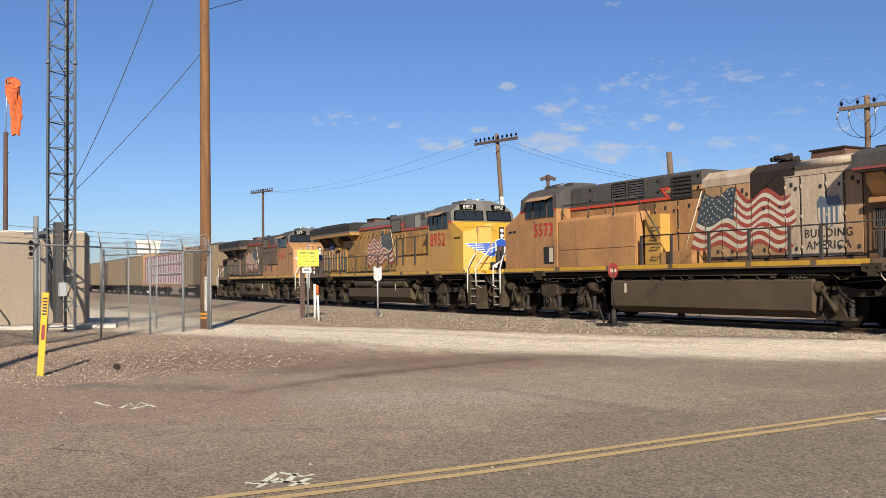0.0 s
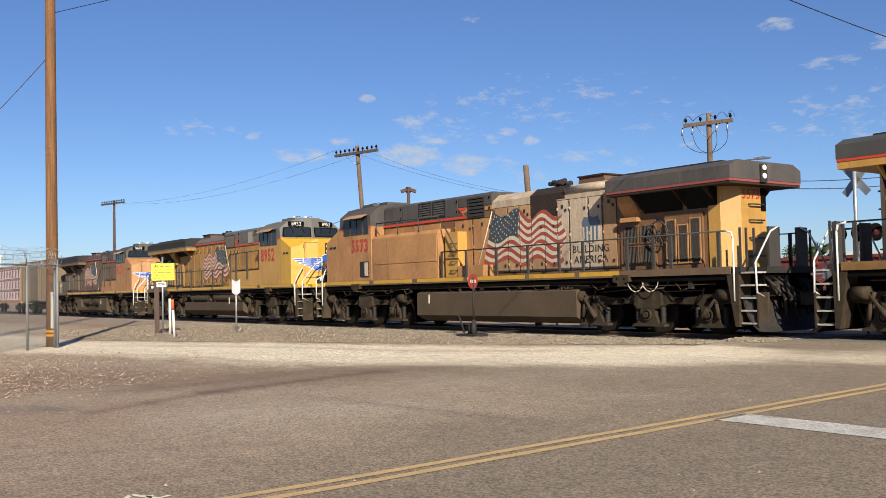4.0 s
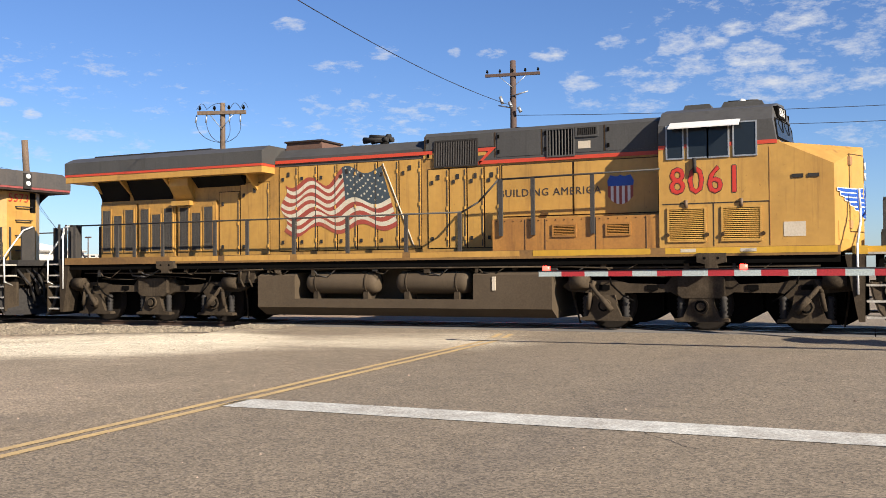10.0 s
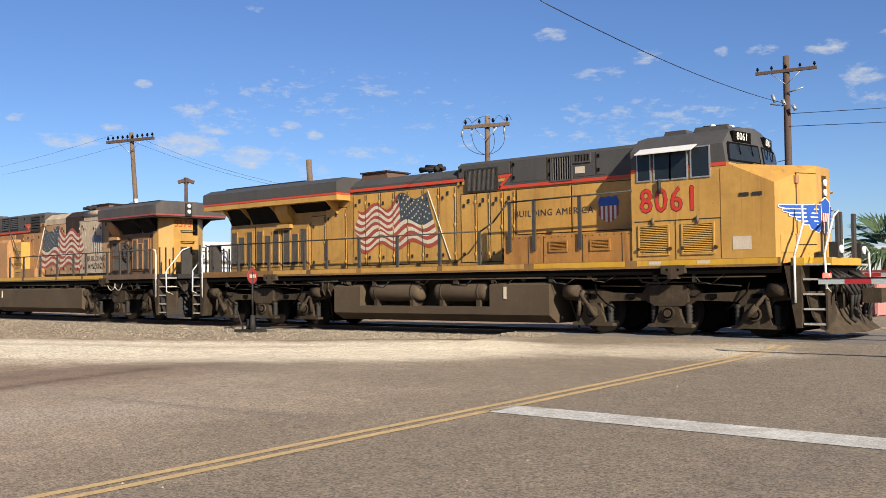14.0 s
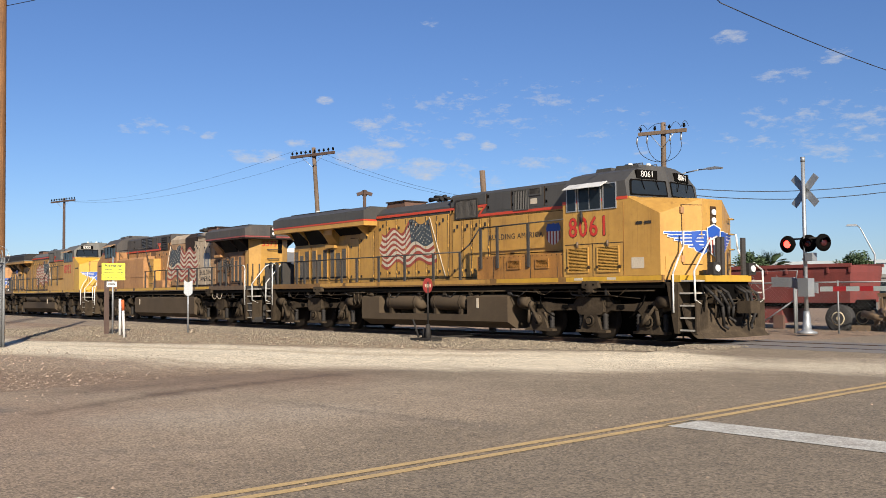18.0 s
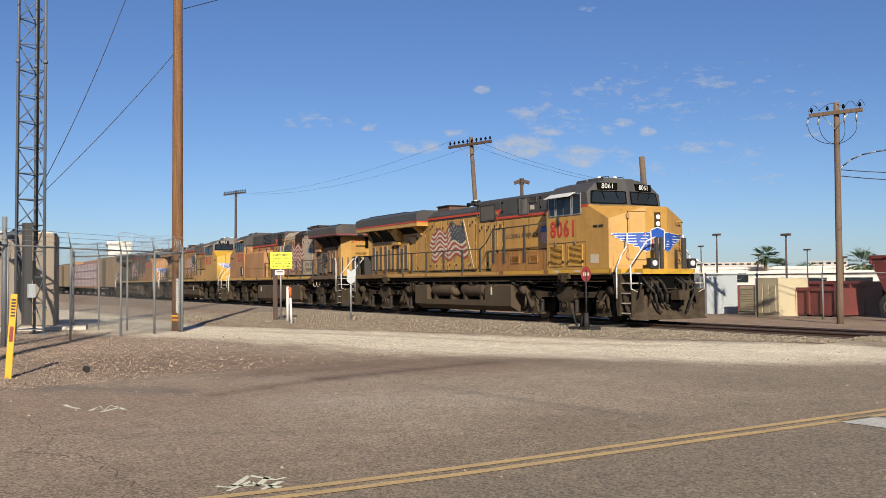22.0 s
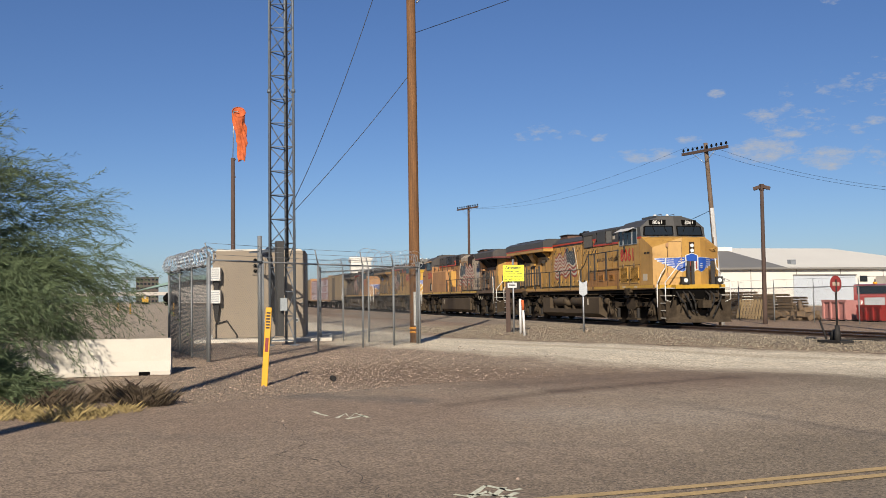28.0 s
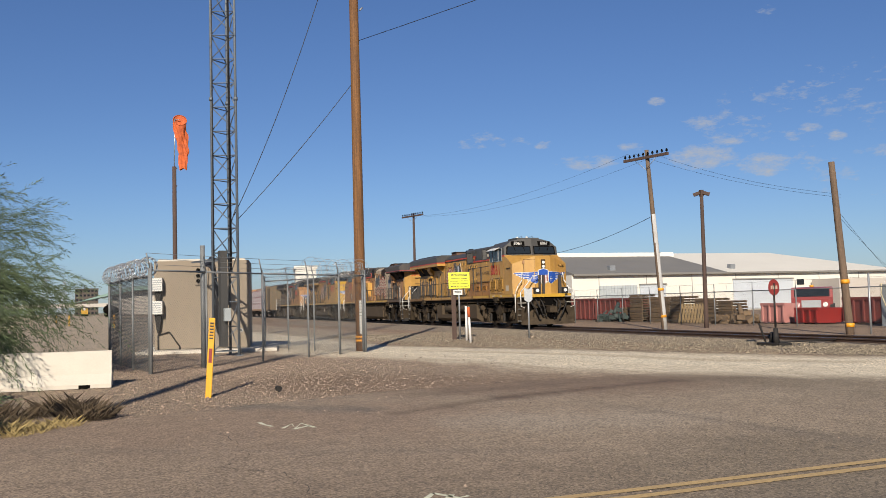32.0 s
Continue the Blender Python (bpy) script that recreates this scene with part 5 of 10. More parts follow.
                pipe(bm, [(1.2, s * 1.3, z), (1.2, s * 1.38, z), (1.5, s * 1.38, z), (1.5, s * 1.3, z)], 0.016)
                part("grab_iron", bm, M_HRAIL, tb)
            bm = bm_new()
            pipe(bm, [(5.95, s * 1.4, 3.3), (5.9, s * 1.42, 3.77), (2.1, s * 1.42, 3.77), (1.7, s * 1.44, 3.4), (1.0, s * 1.46, 2.56)], 0.022)
            part("upper_handrail", bm, M_HRAIL, lc)
            for xr in (3.2, 4.5):
                bm = bm_new()
                rod(bm, (xr, s * 1.42, 3.3), (xr, s * 1.42, 3.77), 0.022, 6)
                part("handrail_post", bm, M_HRAIL, lc)
            bm = bm_new()
            box(bm, -0.2, 1.1, *sorted((s * hw, s * 1.35)), 1.56, 2.05)
            part("step_box", bm, yel, lc, "", 0.02)
            bm = bm_new()
            box(bm, 6.35, 6.95, *sorted((s * 1.5, s * 1.52)), 1.82, 2.4)
            wp = part("access_door", bm, M_DARK, lc, "dark access door with peeling white panel", 0.01)
            bm = bm_new()
            box(bm, 6.38, 6.62, *sorted((s * 1.52, s * 1.526)), 1.86, 2.36)
            part("peeling_panel", bm, M_CREAMT, wp)
        if style == "new":
            for xa in (3.95, 5.1):
                louver(cb, xa, xa + 0.46, 1.98, 2.18, s, 1.46, 6, M_ORANGE)
            bm = bm_new()
            for xa in (3.3, 3.75, 4.85, 5.9):
                box(bm, xa, xa + 0.012, *sorted((s * 1.46, s * 1.468)), 1.62, 2.34)
            part("seam", bm, M_DARK, cb)
    # cab
    bm = bm_new()
    prism(bm, [(-1.5, 1.56), (1.5, 1.56), (1.5, 3.72), (-1.5, 3.72)], "x", front_cab, 8.5)
    cab = part("cab", bm, yel, lc, "yellow crew cab", 0.02)
    bm = bm_new()
    # upper cab: sloping roof sides, a front of two panes set in a shallow V
    def front_x(y, z):
        return 8.66 - 0.22 * abs(y) / 1.5 - 0.16 * (min(z, 4.2) - 3.72) - 0.3 * max(z - 4.2, 0)
    cols = [(-1.5, 4.14), (-1.12, 4.44), (-0.6, 4.57), (0.0, 4.60), (0.6, 4.57), (1.12, 4.44), (1.5, 4.14)]
    fr = [[bm.verts.new((front_x(y, z), y, z)) for z in (3.70, min(4.2, zt - 0.001), zt)] for y, zt in cols]
    bk = [[bm.verts.new((front_cab, y, z)) for z in (3.70, zt)] for y, zt in cols]
    for k in range(6):
        for q in range(2):
            bm.faces.new((fr[k][q], fr[k + 1][q], fr[k + 1][q + 1], fr[k][q + 1]))
        bm.faces.new((bk[k][0], bk[k][1], bk[k + 1][1], bk[k + 1][0]))
        bm.faces.new((fr[k][2], fr[k + 1][2], bk[k + 1][1], bk[k][1]))
        bm.faces.new((fr[k][0], bk[k][0], bk[k + 1][0], fr[k + 1][0]))
    for k in (0, 6):
        bm.faces.new((fr[k][0], fr[k][1], fr[k][2], bk[k][1], bk[k][0]))
    part("cab_roof", bm, grey, cab, "grey upper cab and roof", 0.012)
    for s in (-1, 1):
        bm = bm_new()
        box(bm, front_cab, 8.45, *sorted((s * 1.5, s * 1.512)), 3.66, 3.735)
        part("cab_stripe", bm, M_RED, cab)
    for s in (-1, 1):
        for xa, xb in ((6.36, 6.66), (6.78, 7.14), (7.17, 7.54), (7.66, 8.06)):
            bm = bm_new()
            box(bm, xa, xb, *sorted((s * 1.497, s * 1.515)), 3.47, 4.10)
            wn_ = part("side_window", bm, M_GLASS, cab, "dark cab side window")
            bm = bm_new()
            for a, b, c, e in ((xa - 0.03, xb + 0.03, 3.44, 3.47), (xa - 0.03, xb + 0.03, 4.10, 4.13), (xa - 0.03, xa, 3.47, 4.10), (xb, xb + 0.03, 3.47, 4.10)):
                box(bm, a, b, *sorted((s * 1.497, s * 1.525)), c, e)
            part("window_frame", bm, M_HRAIL if not (style == "new") else M_GALV, wn_)
        bm = bm_new()
        prism(bm, [(s * 1.49, 4.18), (s * 1.49, 4.16), (s * 1.78, 4.02), (s * 1.78, 4.04)], "x", 6.42, 7.78)
        part("sunshade", bm, M_WHITE if style == "new" else M_TAN, cab, "white sunshade above the side windows")
        for xa in (6.38, 7.43):
            if style == "new":
                louver(cab, xa, xa + 0.69, 1.82, 2.44, s, 1.5, 16, yel)
        if style == "new":
            bm = bm_new()
            ya, yb = sorted((s * 1.5, s * 1.506))
            for a, b, c, e in ((6.25, 8.30, 2.54, 2.56), (7.24, 7.255, 1.7, 2.54), (8.29, 8.305, 1.7, 2.55)):
                box(bm, a, b, ya, yb, c, e)
            part("panel_joint", bm, M_DARK, cab)
            bm = bm_new()
            box(bm, 8.55, 8.95, *sorted((s * 1.47, s * 1.506)), 1.86, 2.14)
            part("placard", bm, M_CREAMT, cab, "small pale placard")
            bm = bm_new()
            rod(bm, (6.9, s * 1.55, 3.45), (6.9, s * 1.55, 3.15), 0.04, 6)
            part("mirror", bm, M_DARK, cab)
    bm = bm_new()
    prism(bm, [(6.5, 4.57), (7.1, 4.57), (7.05, 4.68), (6.55, 4.68)], "y", -0.5, 0.5)
    part("roof_unit", bm, grey, cab, "low roof air-conditioning unit", 0.02)
    bm = bm_new()
    prism(bm, [(7.3, 4.57), (8.15, 4.55), (8.1, 4.655), (7.36, 4.675)], "y", -0.62, 0.62)
    part("roof_unit", bm, grey, cab, "low roof air-conditioning unit", 0.02)
    for ya in (-0.3, 0.3):
        bm = bm_new()
        pipe(bm, [(7.4, ya, 4.66), (7.4, ya, 4.73), (8.0, ya, 4.72), (8.0, ya, 4.64)], 0.014, 5)
        part("roof_grab", bm, M_HRAIL, cab)
    for xa, ya in ((7.95, 0.0), (7.7, -0.45)):
        bm = bm_new()
        lathe(bm, [(0.07, 4.6), (0.07, 4.70), (0.05, 4.73), (0.01, 4.74)], 10, Matrix.Translation((xa, ya, 0)))
        part("antenna_dome", bm, M_WHITE, cab, "small white antenna dome")
    # windshield: two panes in dark gaskets, wipers, a number board above each
    for sg in (-1, 1):
        for ya, yb, za, zb, off, m_, nm in ((0.08, 1.40, 3.76, 4.19, 0.012, M_BLACK, "gasket"), (0.13, 1.34, 3.80, 4.15, 0.02, M_GLASS, "windshield")):
            bm = bm_new()
            vs = []
            for d in (off - 0.03, off):
                for y, z in ((ya, za + 0.02), (ya + 0.03, za), (yb - 0.03, za), (yb, za + 0.03), (yb - 0.05, zb - 0.04), (yb - 0.1, zb), (ya + 0.03, zb), (ya, zb - 0.02)):
                    vs.append(bm.verts.new((front_x(y, z) + d, sg * y, z)))
            bm.faces.new(vs[:8][::-1])
            bm.faces.new(vs[8:])
            for q in range(8):
                bm.faces.new((vs[q], vs[(q + 1) % 8], vs[8 + (q + 1) % 8], vs[8 + q]))
            ws = part(nm, bm, m_, cab, "dark tinted windshield pane" if nm == "windshield" else "black window gasket")
        for yw in (0.45, 0.95):
            bm = bm_new()
            pipe(bm, [(front_x(yw, 4.17) + 0.03, sg * yw, 4.20), (front_x(yw, 4.1) + 0.05, sg * (yw + 0.02), 4.12), (front_x(yw, 3.95) + 0.04, sg * (yw - 0.06), 3.93)], 0.011, 5)
            part("wiper", bm, M_BLACK, ws)
        bm = bm_new()
        m = Matrix.Translation((front_x(0.74, 4.24) + 0.03, sg * 0.74, 4.33)) @ Matrix.Rotation(radians(sg * 8), 4, "Z")
        box(bm, -0.22, 0.0, -0.36, 0.36, -0.115, 0.115, m)
        nb = part("number_board", bm, M_BLACK, cab, "black number board", 0.012)
        lettering(number, 0.235, M_WHITE, nb, m @ Vector((0.004, 0, 0)), (math.cos(radians(8)), sg * math.sin(radians(8)), 0), "number_lettering", 1.0, 0.98)
    # nose
    bm = bm_new()
    base = [(8.5, -1.5), (9.46, -1.5), (9.95, -0.42), (9.95, 0.42), (9.46, 1.5), (8.5, 1.5)]
    ztop = [3.68, 3.22, 3.60, 3.60, 3.22, 3.68]
    lo = [bm.verts.new((x, y, 1.56)) for x, y in base]
    hi = [bm.verts.new((x, y, z)) for (x, y), z in zip(base, ztop)]
    bm.faces.new(lo[::-1])
    for i in range(6):
        bm.faces.new((lo[i], lo[(i + 1) % 6], hi[(i + 1) % 6], hi[i]))
    rid = [bm.verts.new((8.5, -0.62, 3.74)), bm.verts.new((8.5, 0.62, 3.74))]
    bm.faces.new((hi[0], hi[1], hi[2], rid[0]))
    bm.faces.new((rid[0], hi[2], hi[3], rid[1]))
    bm.faces.new((rid[1], hi[3], hi[4], hi[5]))
    bm.faces.new((hi[5], hi[0], rid[0], rid[1]))
    nose = part("nose", bm, M_YEL_NEW if sd else yel, lc, "yellow safety nose", 0.02)
    # places on the nose: its flat middle and the two raked sides
    def wing_pt(y, z, off=0.012):
        ay = abs(y)
        x = 9.95 if ay < 0.42 else 9.95 - (ay - 0.42) * 0.49 / 1.08
        return (x + off, y, z)

    def nose_slab(y0, y1, z0, z1, d0, d1):
        b = bm_new()
        vs = [b.verts.new(wing_pt(y, z, d)) for y in (y0, y1) for z in (z0, z1) for d in (d0, d1)]
        for f in ((0, 1, 3, 2), (4, 6, 7, 5), (0, 4, 5, 1), (2, 3, 7, 6), (0, 2, 6, 4), (1, 5, 7, 3)):
            b.faces.new([vs[q] for q in f])
        return b
    ndoor = part("nose_door", nose_slab(-0.95, -0.45, 1.95, 3.42, -0.01, 0.02), M_YEL_NEW if sd else yel, nose)
    for y0, y1, z0, z1 in ((-0.965, -0.95, 1.95, 3.44), (-0.45, -0.435, 1.95, 3.44), (-0.95, -0.45, 3.42, 3.44), (-0.95, -0.45, 1.93, 1.95)):
        part("door_seam", nose_slab(y0, y1, z0, z1, -0.01, 0.008), M_SEAM, ndoor)
    for zc in (2.0, 3.22):
        part("door_hinge", nose_slab(-1.01, -0.93, zc, zc + 0.16, 0, 0.05), M_YEL_OLD, ndoor)
    part("lamp_recess", nose_slab(-0.10, 0.14, 2.94, 3.42, 0, 0.012), M_SEAM, nose, "dark recessed headlight panel")
    for z in (3.06, 3.27):
        bm = bm_new()
        rod(bm, (9.955, 0.02, z), (10.0, 0.02, z), 0.075, 14)
        part("headlight", bm, M_LAMP, nose, "bright round headlight")
    part("sand_hatch", nose_slab(-1.38, -0.98, 1.78, 2.14, 0, 0.016), M_YEL_NEW if sd else yel, nose, "", 0.0)
    # winged emblem across the nose, plain shapes
    for s in (-1, 1):
        for k, (a1, th) in enumerate(((1.42, 0.06), (1.32, 0.058), (1.16, 0.056), (0.98, 0.054), (0.80, 0.05))):
            z = 2.76 - 0.086 * k
            a0 = 0.34
            for grow, off, m_, nm in ((0.018, 0.022, M_WHITE, "feather_border"), (0.0, 0.028, M_BLUE, "feather")):
                bm = bm_new()
                prev = None
                for i in range(7):
                    yy = a0 + (a1 + grow - a0) * i / 6
                    zz = z - 0.01 * (i / 6) ** 2
                    ring = (bm.verts.new(wing_pt(s * yy, zz + grow, off)), bm.verts.new(wing_pt(s * yy, zz - (th if i < 6 else 0.03) - grow, off)))
                    if prev:
                        bm.faces.new((prev[0], ring[0], ring[1], prev[1]))
                    prev = ring
                part(nm, bm, m_, nose, "blue wing feather" if nm == "feather" else "")
        for grow, off, m_, nm in ((0.018, 0.024, M_WHITE, "wing_border"), (0.0, 0.032, M_BLUE, "wing_emblem")):
            bm = bm_new()
            vs = [bm.verts.new(wing_pt(s * (y + grow * a), z + grow * b, off)) for y, z, a, b in ((0.74, 2.76, 1, 0), (0.5, 2.78, 0, 1), (0.3, 2.78, -1, 1), (0.3, 2.26, -1, -1), (0.42, 2.2, 0.5, -1), (0.62, 2.28, 1, -0.5), (0.72, 2.48, 1, 0))]
            bm.faces.new(vs)
            part(nm, bm, m_, nose, "blue wing emblem" if nm == "wing_emblem" else "")
    bm = bm_new()
    vs = [bm.verts.new(wing_pt(y, z, 0.034)) for y, z in ((-0.27, 2.28), (-0.29, 2.87), (0, 2.97), (0.29, 2.87), (0.27, 2.28), (0, 2.13))]
    bm.faces.new(vs)
    part("shield_border", bm, M_WHITE, nose)
    bm = bm_new()
    vs = [bm.verts.new(wing_pt(y, z, 0.037)) for y, z in ((-0.24, 2.62), (-0.26, 2.85), (0, 2.94), (0.26, 2.85), (0.24, 2.62))]
    bm.faces.new(vs)
    part("emblem_chief", bm, M_BLUE, nose, "blue chief of a shield emblem")
    for i in range(7):
        bm = bm_new()
        y = -0.238 + i * 0.068
        lo_ = 2.30 - 0.12 * (1 - abs(i - 3) / 3.0)
        vs = [bm.verts.new(wing_pt(yy, z, 0.04)) for yy, z in ((y, 2.62), (y + 0.068, 2.62), (y + 0.068, lo_), (y, lo_))]
        bm.faces.new(vs)
        part("emblem_pale", bm, M_FLAGR if i % 2 == 0 else M_WHITE, nose)
    for zc in (1.95, 2.35, 2.75, 3.15):
        bm = bm_new()
        pipe(bm, [(9.6, 1.2, zc), (9.72, 1.28, zc), (9.82, 1.02, zc), (9.76, 0.95, zc)], 0.018)
        part("grab_iron", bm, yel, nose)
    for s in (-1, 1):
        for xa in (8.72, 9.0):
            bm = bm_new()
            box(bm, xa, xa + 0.2, *sorted((s * 1.5, s * 1.52)), 2.98, 3.05)
            part("vent", bm, M_DARK, nose, "small dark vent")
        bm = bm_new()
        box(bm, 8.3, 8.31, *sorted((s * 1.5, s * 1.507)), 1.7, 3.6)
        part("panel_joint", bm, M_ORANGE, nose)
        bm = bm_new()
        pipe(bm, [(8.75, s * 0.9, 3.6), (8.8, s * 0.9, 3.7), (9.5, s * 0.75, 3.5), (9.55, s * 0.75, 3.4)], 0.018)
        part("top_grab", bm, yel, nose)
    # numbers on the cab side, slogan, flag, emblem
    for s in (-1, 1):
        nx, nh = (7.1, 0.76) if not worn else (6.98, 0.64)
        for dx, dz in ((-0.018, 0), (0.018, 0), (0, 0.018), (0, -0.018)):
            lettering(number, nh, M_LETTER, cab, (nx + dx, s * 1.503, 2.98 + dz), (0, s, 0), "number_outline", 1.12, 0.86)
        for dx, dz in ((0.008, 0.004), (-0.008, -0.004)):
            lettering(number, nh, M_REDT, cab, (nx + dx, s * (1.508 + dx * 0.1), 2.98 + dz), (0, s, 0), "cab_number", 1.12, 0.86)
    s = decal_s
    hw2 = hw + 0.026
    if style == "new":
        flag(lc, -3.15, 0.0, 2.08, 3.72, s, hw2)
        lettering("BUILDING AMERICA", 0.235, M_LETTER, lc, (3.68, s * hw2, 2.95), (0, s, 0), "slogan_lettering", 1.12)
        shield(lc, 5.26, 2.94, s, hw2)
    elif style == "worn":
        flag(lc, -3.5, 0.25, 1.86, 3.7, s, hw2, 0.10)
        lettering("BUILDING\nAMERICA", 0.30, M_LETTER, lc, (-4.58, s * (hw + 0.03), 2.2), (0, s, 0), "slogan_lettering", 1.1)
        shield(lc, -4.62, 2.9, s, hw + 0.03, 1.25, True)
    elif style == "sd":
        flag(lc, -2.2, 1.2, 1.95, 3.7, s, hw2)
        shield(lc, -7.4, 3.0, s, hw + 0.078)
        lettering("BUILDING AMERICA", 0.26, M_LETTER, lc, (-5.2, s * (hw + 0.03), 2.6), (0, s, 0), "slogan_lettering", 1.1)
    else:
        flag(lc, -3.6, -0.35, 1.95, 3.7, s, hw2)
    # fuel tank
    bm = bm_new()
    mid = [(-1.12, 0.22), (1.12, 0.22), (1.48, 0.42), (1.48, 0.62), (-1.48, 0.62), (-1.48, 0.42)]
    full = mid[:3] + [(1.48, 1.16), (1.3, 1.24), (-1.3, 1.24), (-1.48, 1.16), (-1.48, 0.42)]
    if style in ("new", "old"):
        prism(bm, full, "x", -3.55, -2.5)
        prism(bm, mid, "x", -2.5, 2.1)
        prism(bm, full, "x", 2.1, 3.9)
        box(bm, -2.4, 2.0, -0.8, 0.8, 0.6, 1.3)
    elif style == "sd":
        prism(bm, [(-1.0, 0.22), (1.0, 0.22), (1.46, 0.5), (1.46, 0.92), (-1.46, 0.92), (-1.46, 0.5)], "x", -3.6, 4.2)
        box(bm, -3.4, 4.0, -0.8, 0.8, 0.9, 1.3)
    else:
        prism(bm, full, "x", -4.5, 3.3)
    part("fuel_tank", bm, M_TANK, lc, "dust-brown fuel tank", 0.025)
    for p0, p1, r in (((-3.0, -1.35, 1.22), (-3.0, -1.45, 1.3), 0.08), ((3.0, -1.2, 1.22), (3.0, -1.3, 1.36), 0.07), ((3.2, 1.2, 1.22), (3.2, 1.3, 1.36), 0.07)):
        bm = bm_new()
        rod(bm, p0, p1, r, 8)
        part("filler_cap", bm, M_RUNG, lc)
    for s in (-1, 1):
        bm = bm_new()
        box(bm, 2.55, 2.63, *sorted((s * 1.48, s * 1.5)), 0.82, 1.12)
        part("sight_gauge", bm, M_CREAMT, lc, "pale fuel gauge strip")
    if style != "worn":
        for s in (-1, 1):
            spans = ((-2.26, -0.32), (0.14, 1.97)) if not sd else ((-3.0, -0.2), (0.2, 3.6))
            for a, b in spans:
                bm = bm_new()
                r = 0.26 if not sd else 0.24
                z = 1.0 if not sd else 1.15
                lathe(bm, [(0.05, a), (r * 0.7, a + 0.03), (r * 0.95, a + 0.1), (r, a + 0.2), (r, b - 0.2), (r * 0.95, b - 0.1), (r * 0.7, b - 0.03), (0.05, b)], 18, Matrix.Translation((0, s * 1.2, z)) @ Matrix.Rotation(radians(90), 4, "Y"))
                tk = part("air_reservoir", bm, M_TANK, lc, "cylindrical air reservoir")
                for q in (a + 0.3, b - 0.3):
                    bm = bm_new()
                    rod(bm, (q - 0.02, s * 1.2, z), (q + 0.02, s * 1.2, z), r + 0.012, 18)
                    box(bm, q - 0.06, q + 0.06, s * 1.2 - 0.2, s * 1.2 + 0.2, z - r - 0.14, z - r + 0.05)
                    part("tank_strap", bm, M_RUNG, tk)
    # electrical box and hoses near the rear truck
    for s in (-1, 1):
        bm = bm_new()
        box(bm, -4.2, -3.7, *sorted((s * 1.1, s * 1.4)), 1.0, 1.4)
        for q in (-4.1, -3.85):
            pipe(bm, [(q, s * 1.4, 1.35), (q, s * 1.44, 1.1), (q + 0.1, s * 1.42, 0.9)], 0.025)
        part("valve_box", bm, M_RUNG, lc)
    truck(lc, 6.95)
    truck(lc, -6.95)
    # ends: steps, pilot, coupler, snow plough
    for e in (-1, 1):
        bm = bm_new()
        box(bm, *sorted((e * 9.75, e * 10.02)), -1.48, 1.48, 1.5, 1.66)
        box(bm, *sorted((e * 10.02, e * 10.40)), -0.98, 0.98, 1.5, 1.66)
        part("end_platform", bm, M_YEL_NEW if e > 0 else M_DARK, lc, "", 0.02)
        # near-black plate puts the shaded gaps above the plough into colour
        bm = bm_new()
        box(bm, *sorted((e * 10.15, e * 10.3)), -0.98, 0.98, 0.5, 1.5)
        pl = part("pilot_plate", bm, M_BLACK, lc, "near-black pilot plate", 0.02)
        bm = bm_new()
        prof = [(10.22, 0.98), (10.27, 0.72), (10.36, 0.46), (10.50, 0.26), (10.66, 0.13)]
        rows = []
        for y in (-1.45, -1.36, -0.7, 0.0, 0.7, 1.36, 1.45):
            back = -0.16 if abs(y) > 1.4 else 0.14 * (1 - abs(y) / 1.36)
            rows.append([bm.verts.new((e * (px + back - dx), y, pz)) for dx in (0, 0.04) for px, pz in prof])
        for ra, rb in zip(rows, rows[1:]):
            for q in range(9):
                if q != 4:
                    bm.faces.new((ra[q], rb[q], rb[q + 1], ra[q + 1]))
            bm.faces.new((ra[4], rb[4], rb[9], ra[9]))
            bm.faces.new((ra[0], rb[0], rb[5], ra[5]))
        part("plough", bm, M_RUNG if e > 0 else M_DARK, lc, "dusty curved snow plough")
        bm = bm_new()
        box(bm, *sorted((e * 10.3, e * 10.42)), -0.55, 0.55, 0.62, 1.2)
        part("draft_pocket", bm, M_BLACK, pl)
        bm = bm_new()
        rod(bm, (e * 10.2, 0, 0.87), (e * 10.9, 0, 0.87), 0.12, 8)
        box(bm, *sorted((e * 10.75, e * 11.12)), -0.2, 0.2, 0.72, 1.02)
        part("coupler", bm, M_RUNG, lc, "knuckle coupler", 0.04)
        for y in (-0.9, -0.6, 0.6, 0.9, -0.35, 0.4):
            bm = bm_new()
            lo_z = 0.42 + 0.25 * abs(math.sin(y * 7))
            pipe(bm, [(e * 10.3, y, 1.38), (e * 10.6, y * 1.05, 1.26 - 0.1 * abs(y)), (e * 10.72, y * 0.85, 0.9), (e * 10.62, y * 0.65, lo_z), (e * 10.7, y * 0.55, lo_z - 0.08)], 0.038)
            part("brake_hose", bm, M_DARK, lc)
        bm = bm_new()
        pipe(bm, [(e * 10.32, -1.2, 1.25), (e * 10.5, -0.4, 1.05), (e * 10.5, 0.4, 1.05), (e * 10.32, 1.2, 1.25)], 0.02)
        part("uncoupling_lever", bm, M_RUNG, lc)
        rnd = random.Random(int(number) + e)
        for q in range(9):
            bm = bm_new()
            y0 = rnd.uniform(-1.1, 1.1)
            y1 = y0 + rnd.uniform(-0.5, 0.5)
            pipe(bm, [(e * 10.32, y0, rnd.uniform(1.1, 1.45)), (e * rnd.uniform(10.5, 10.68), (y0 + y1) / 2, rnd.uniform(0.75, 1.2)), (e * rnd.uniform(10.4, 10.6), y1, rnd.uniform(0.45, 0.9))], rnd.uniform(0.016, 0.03), 6)
            part("air_hose", bm, M_BLACK if q % 2 else M_RUNG, lc)
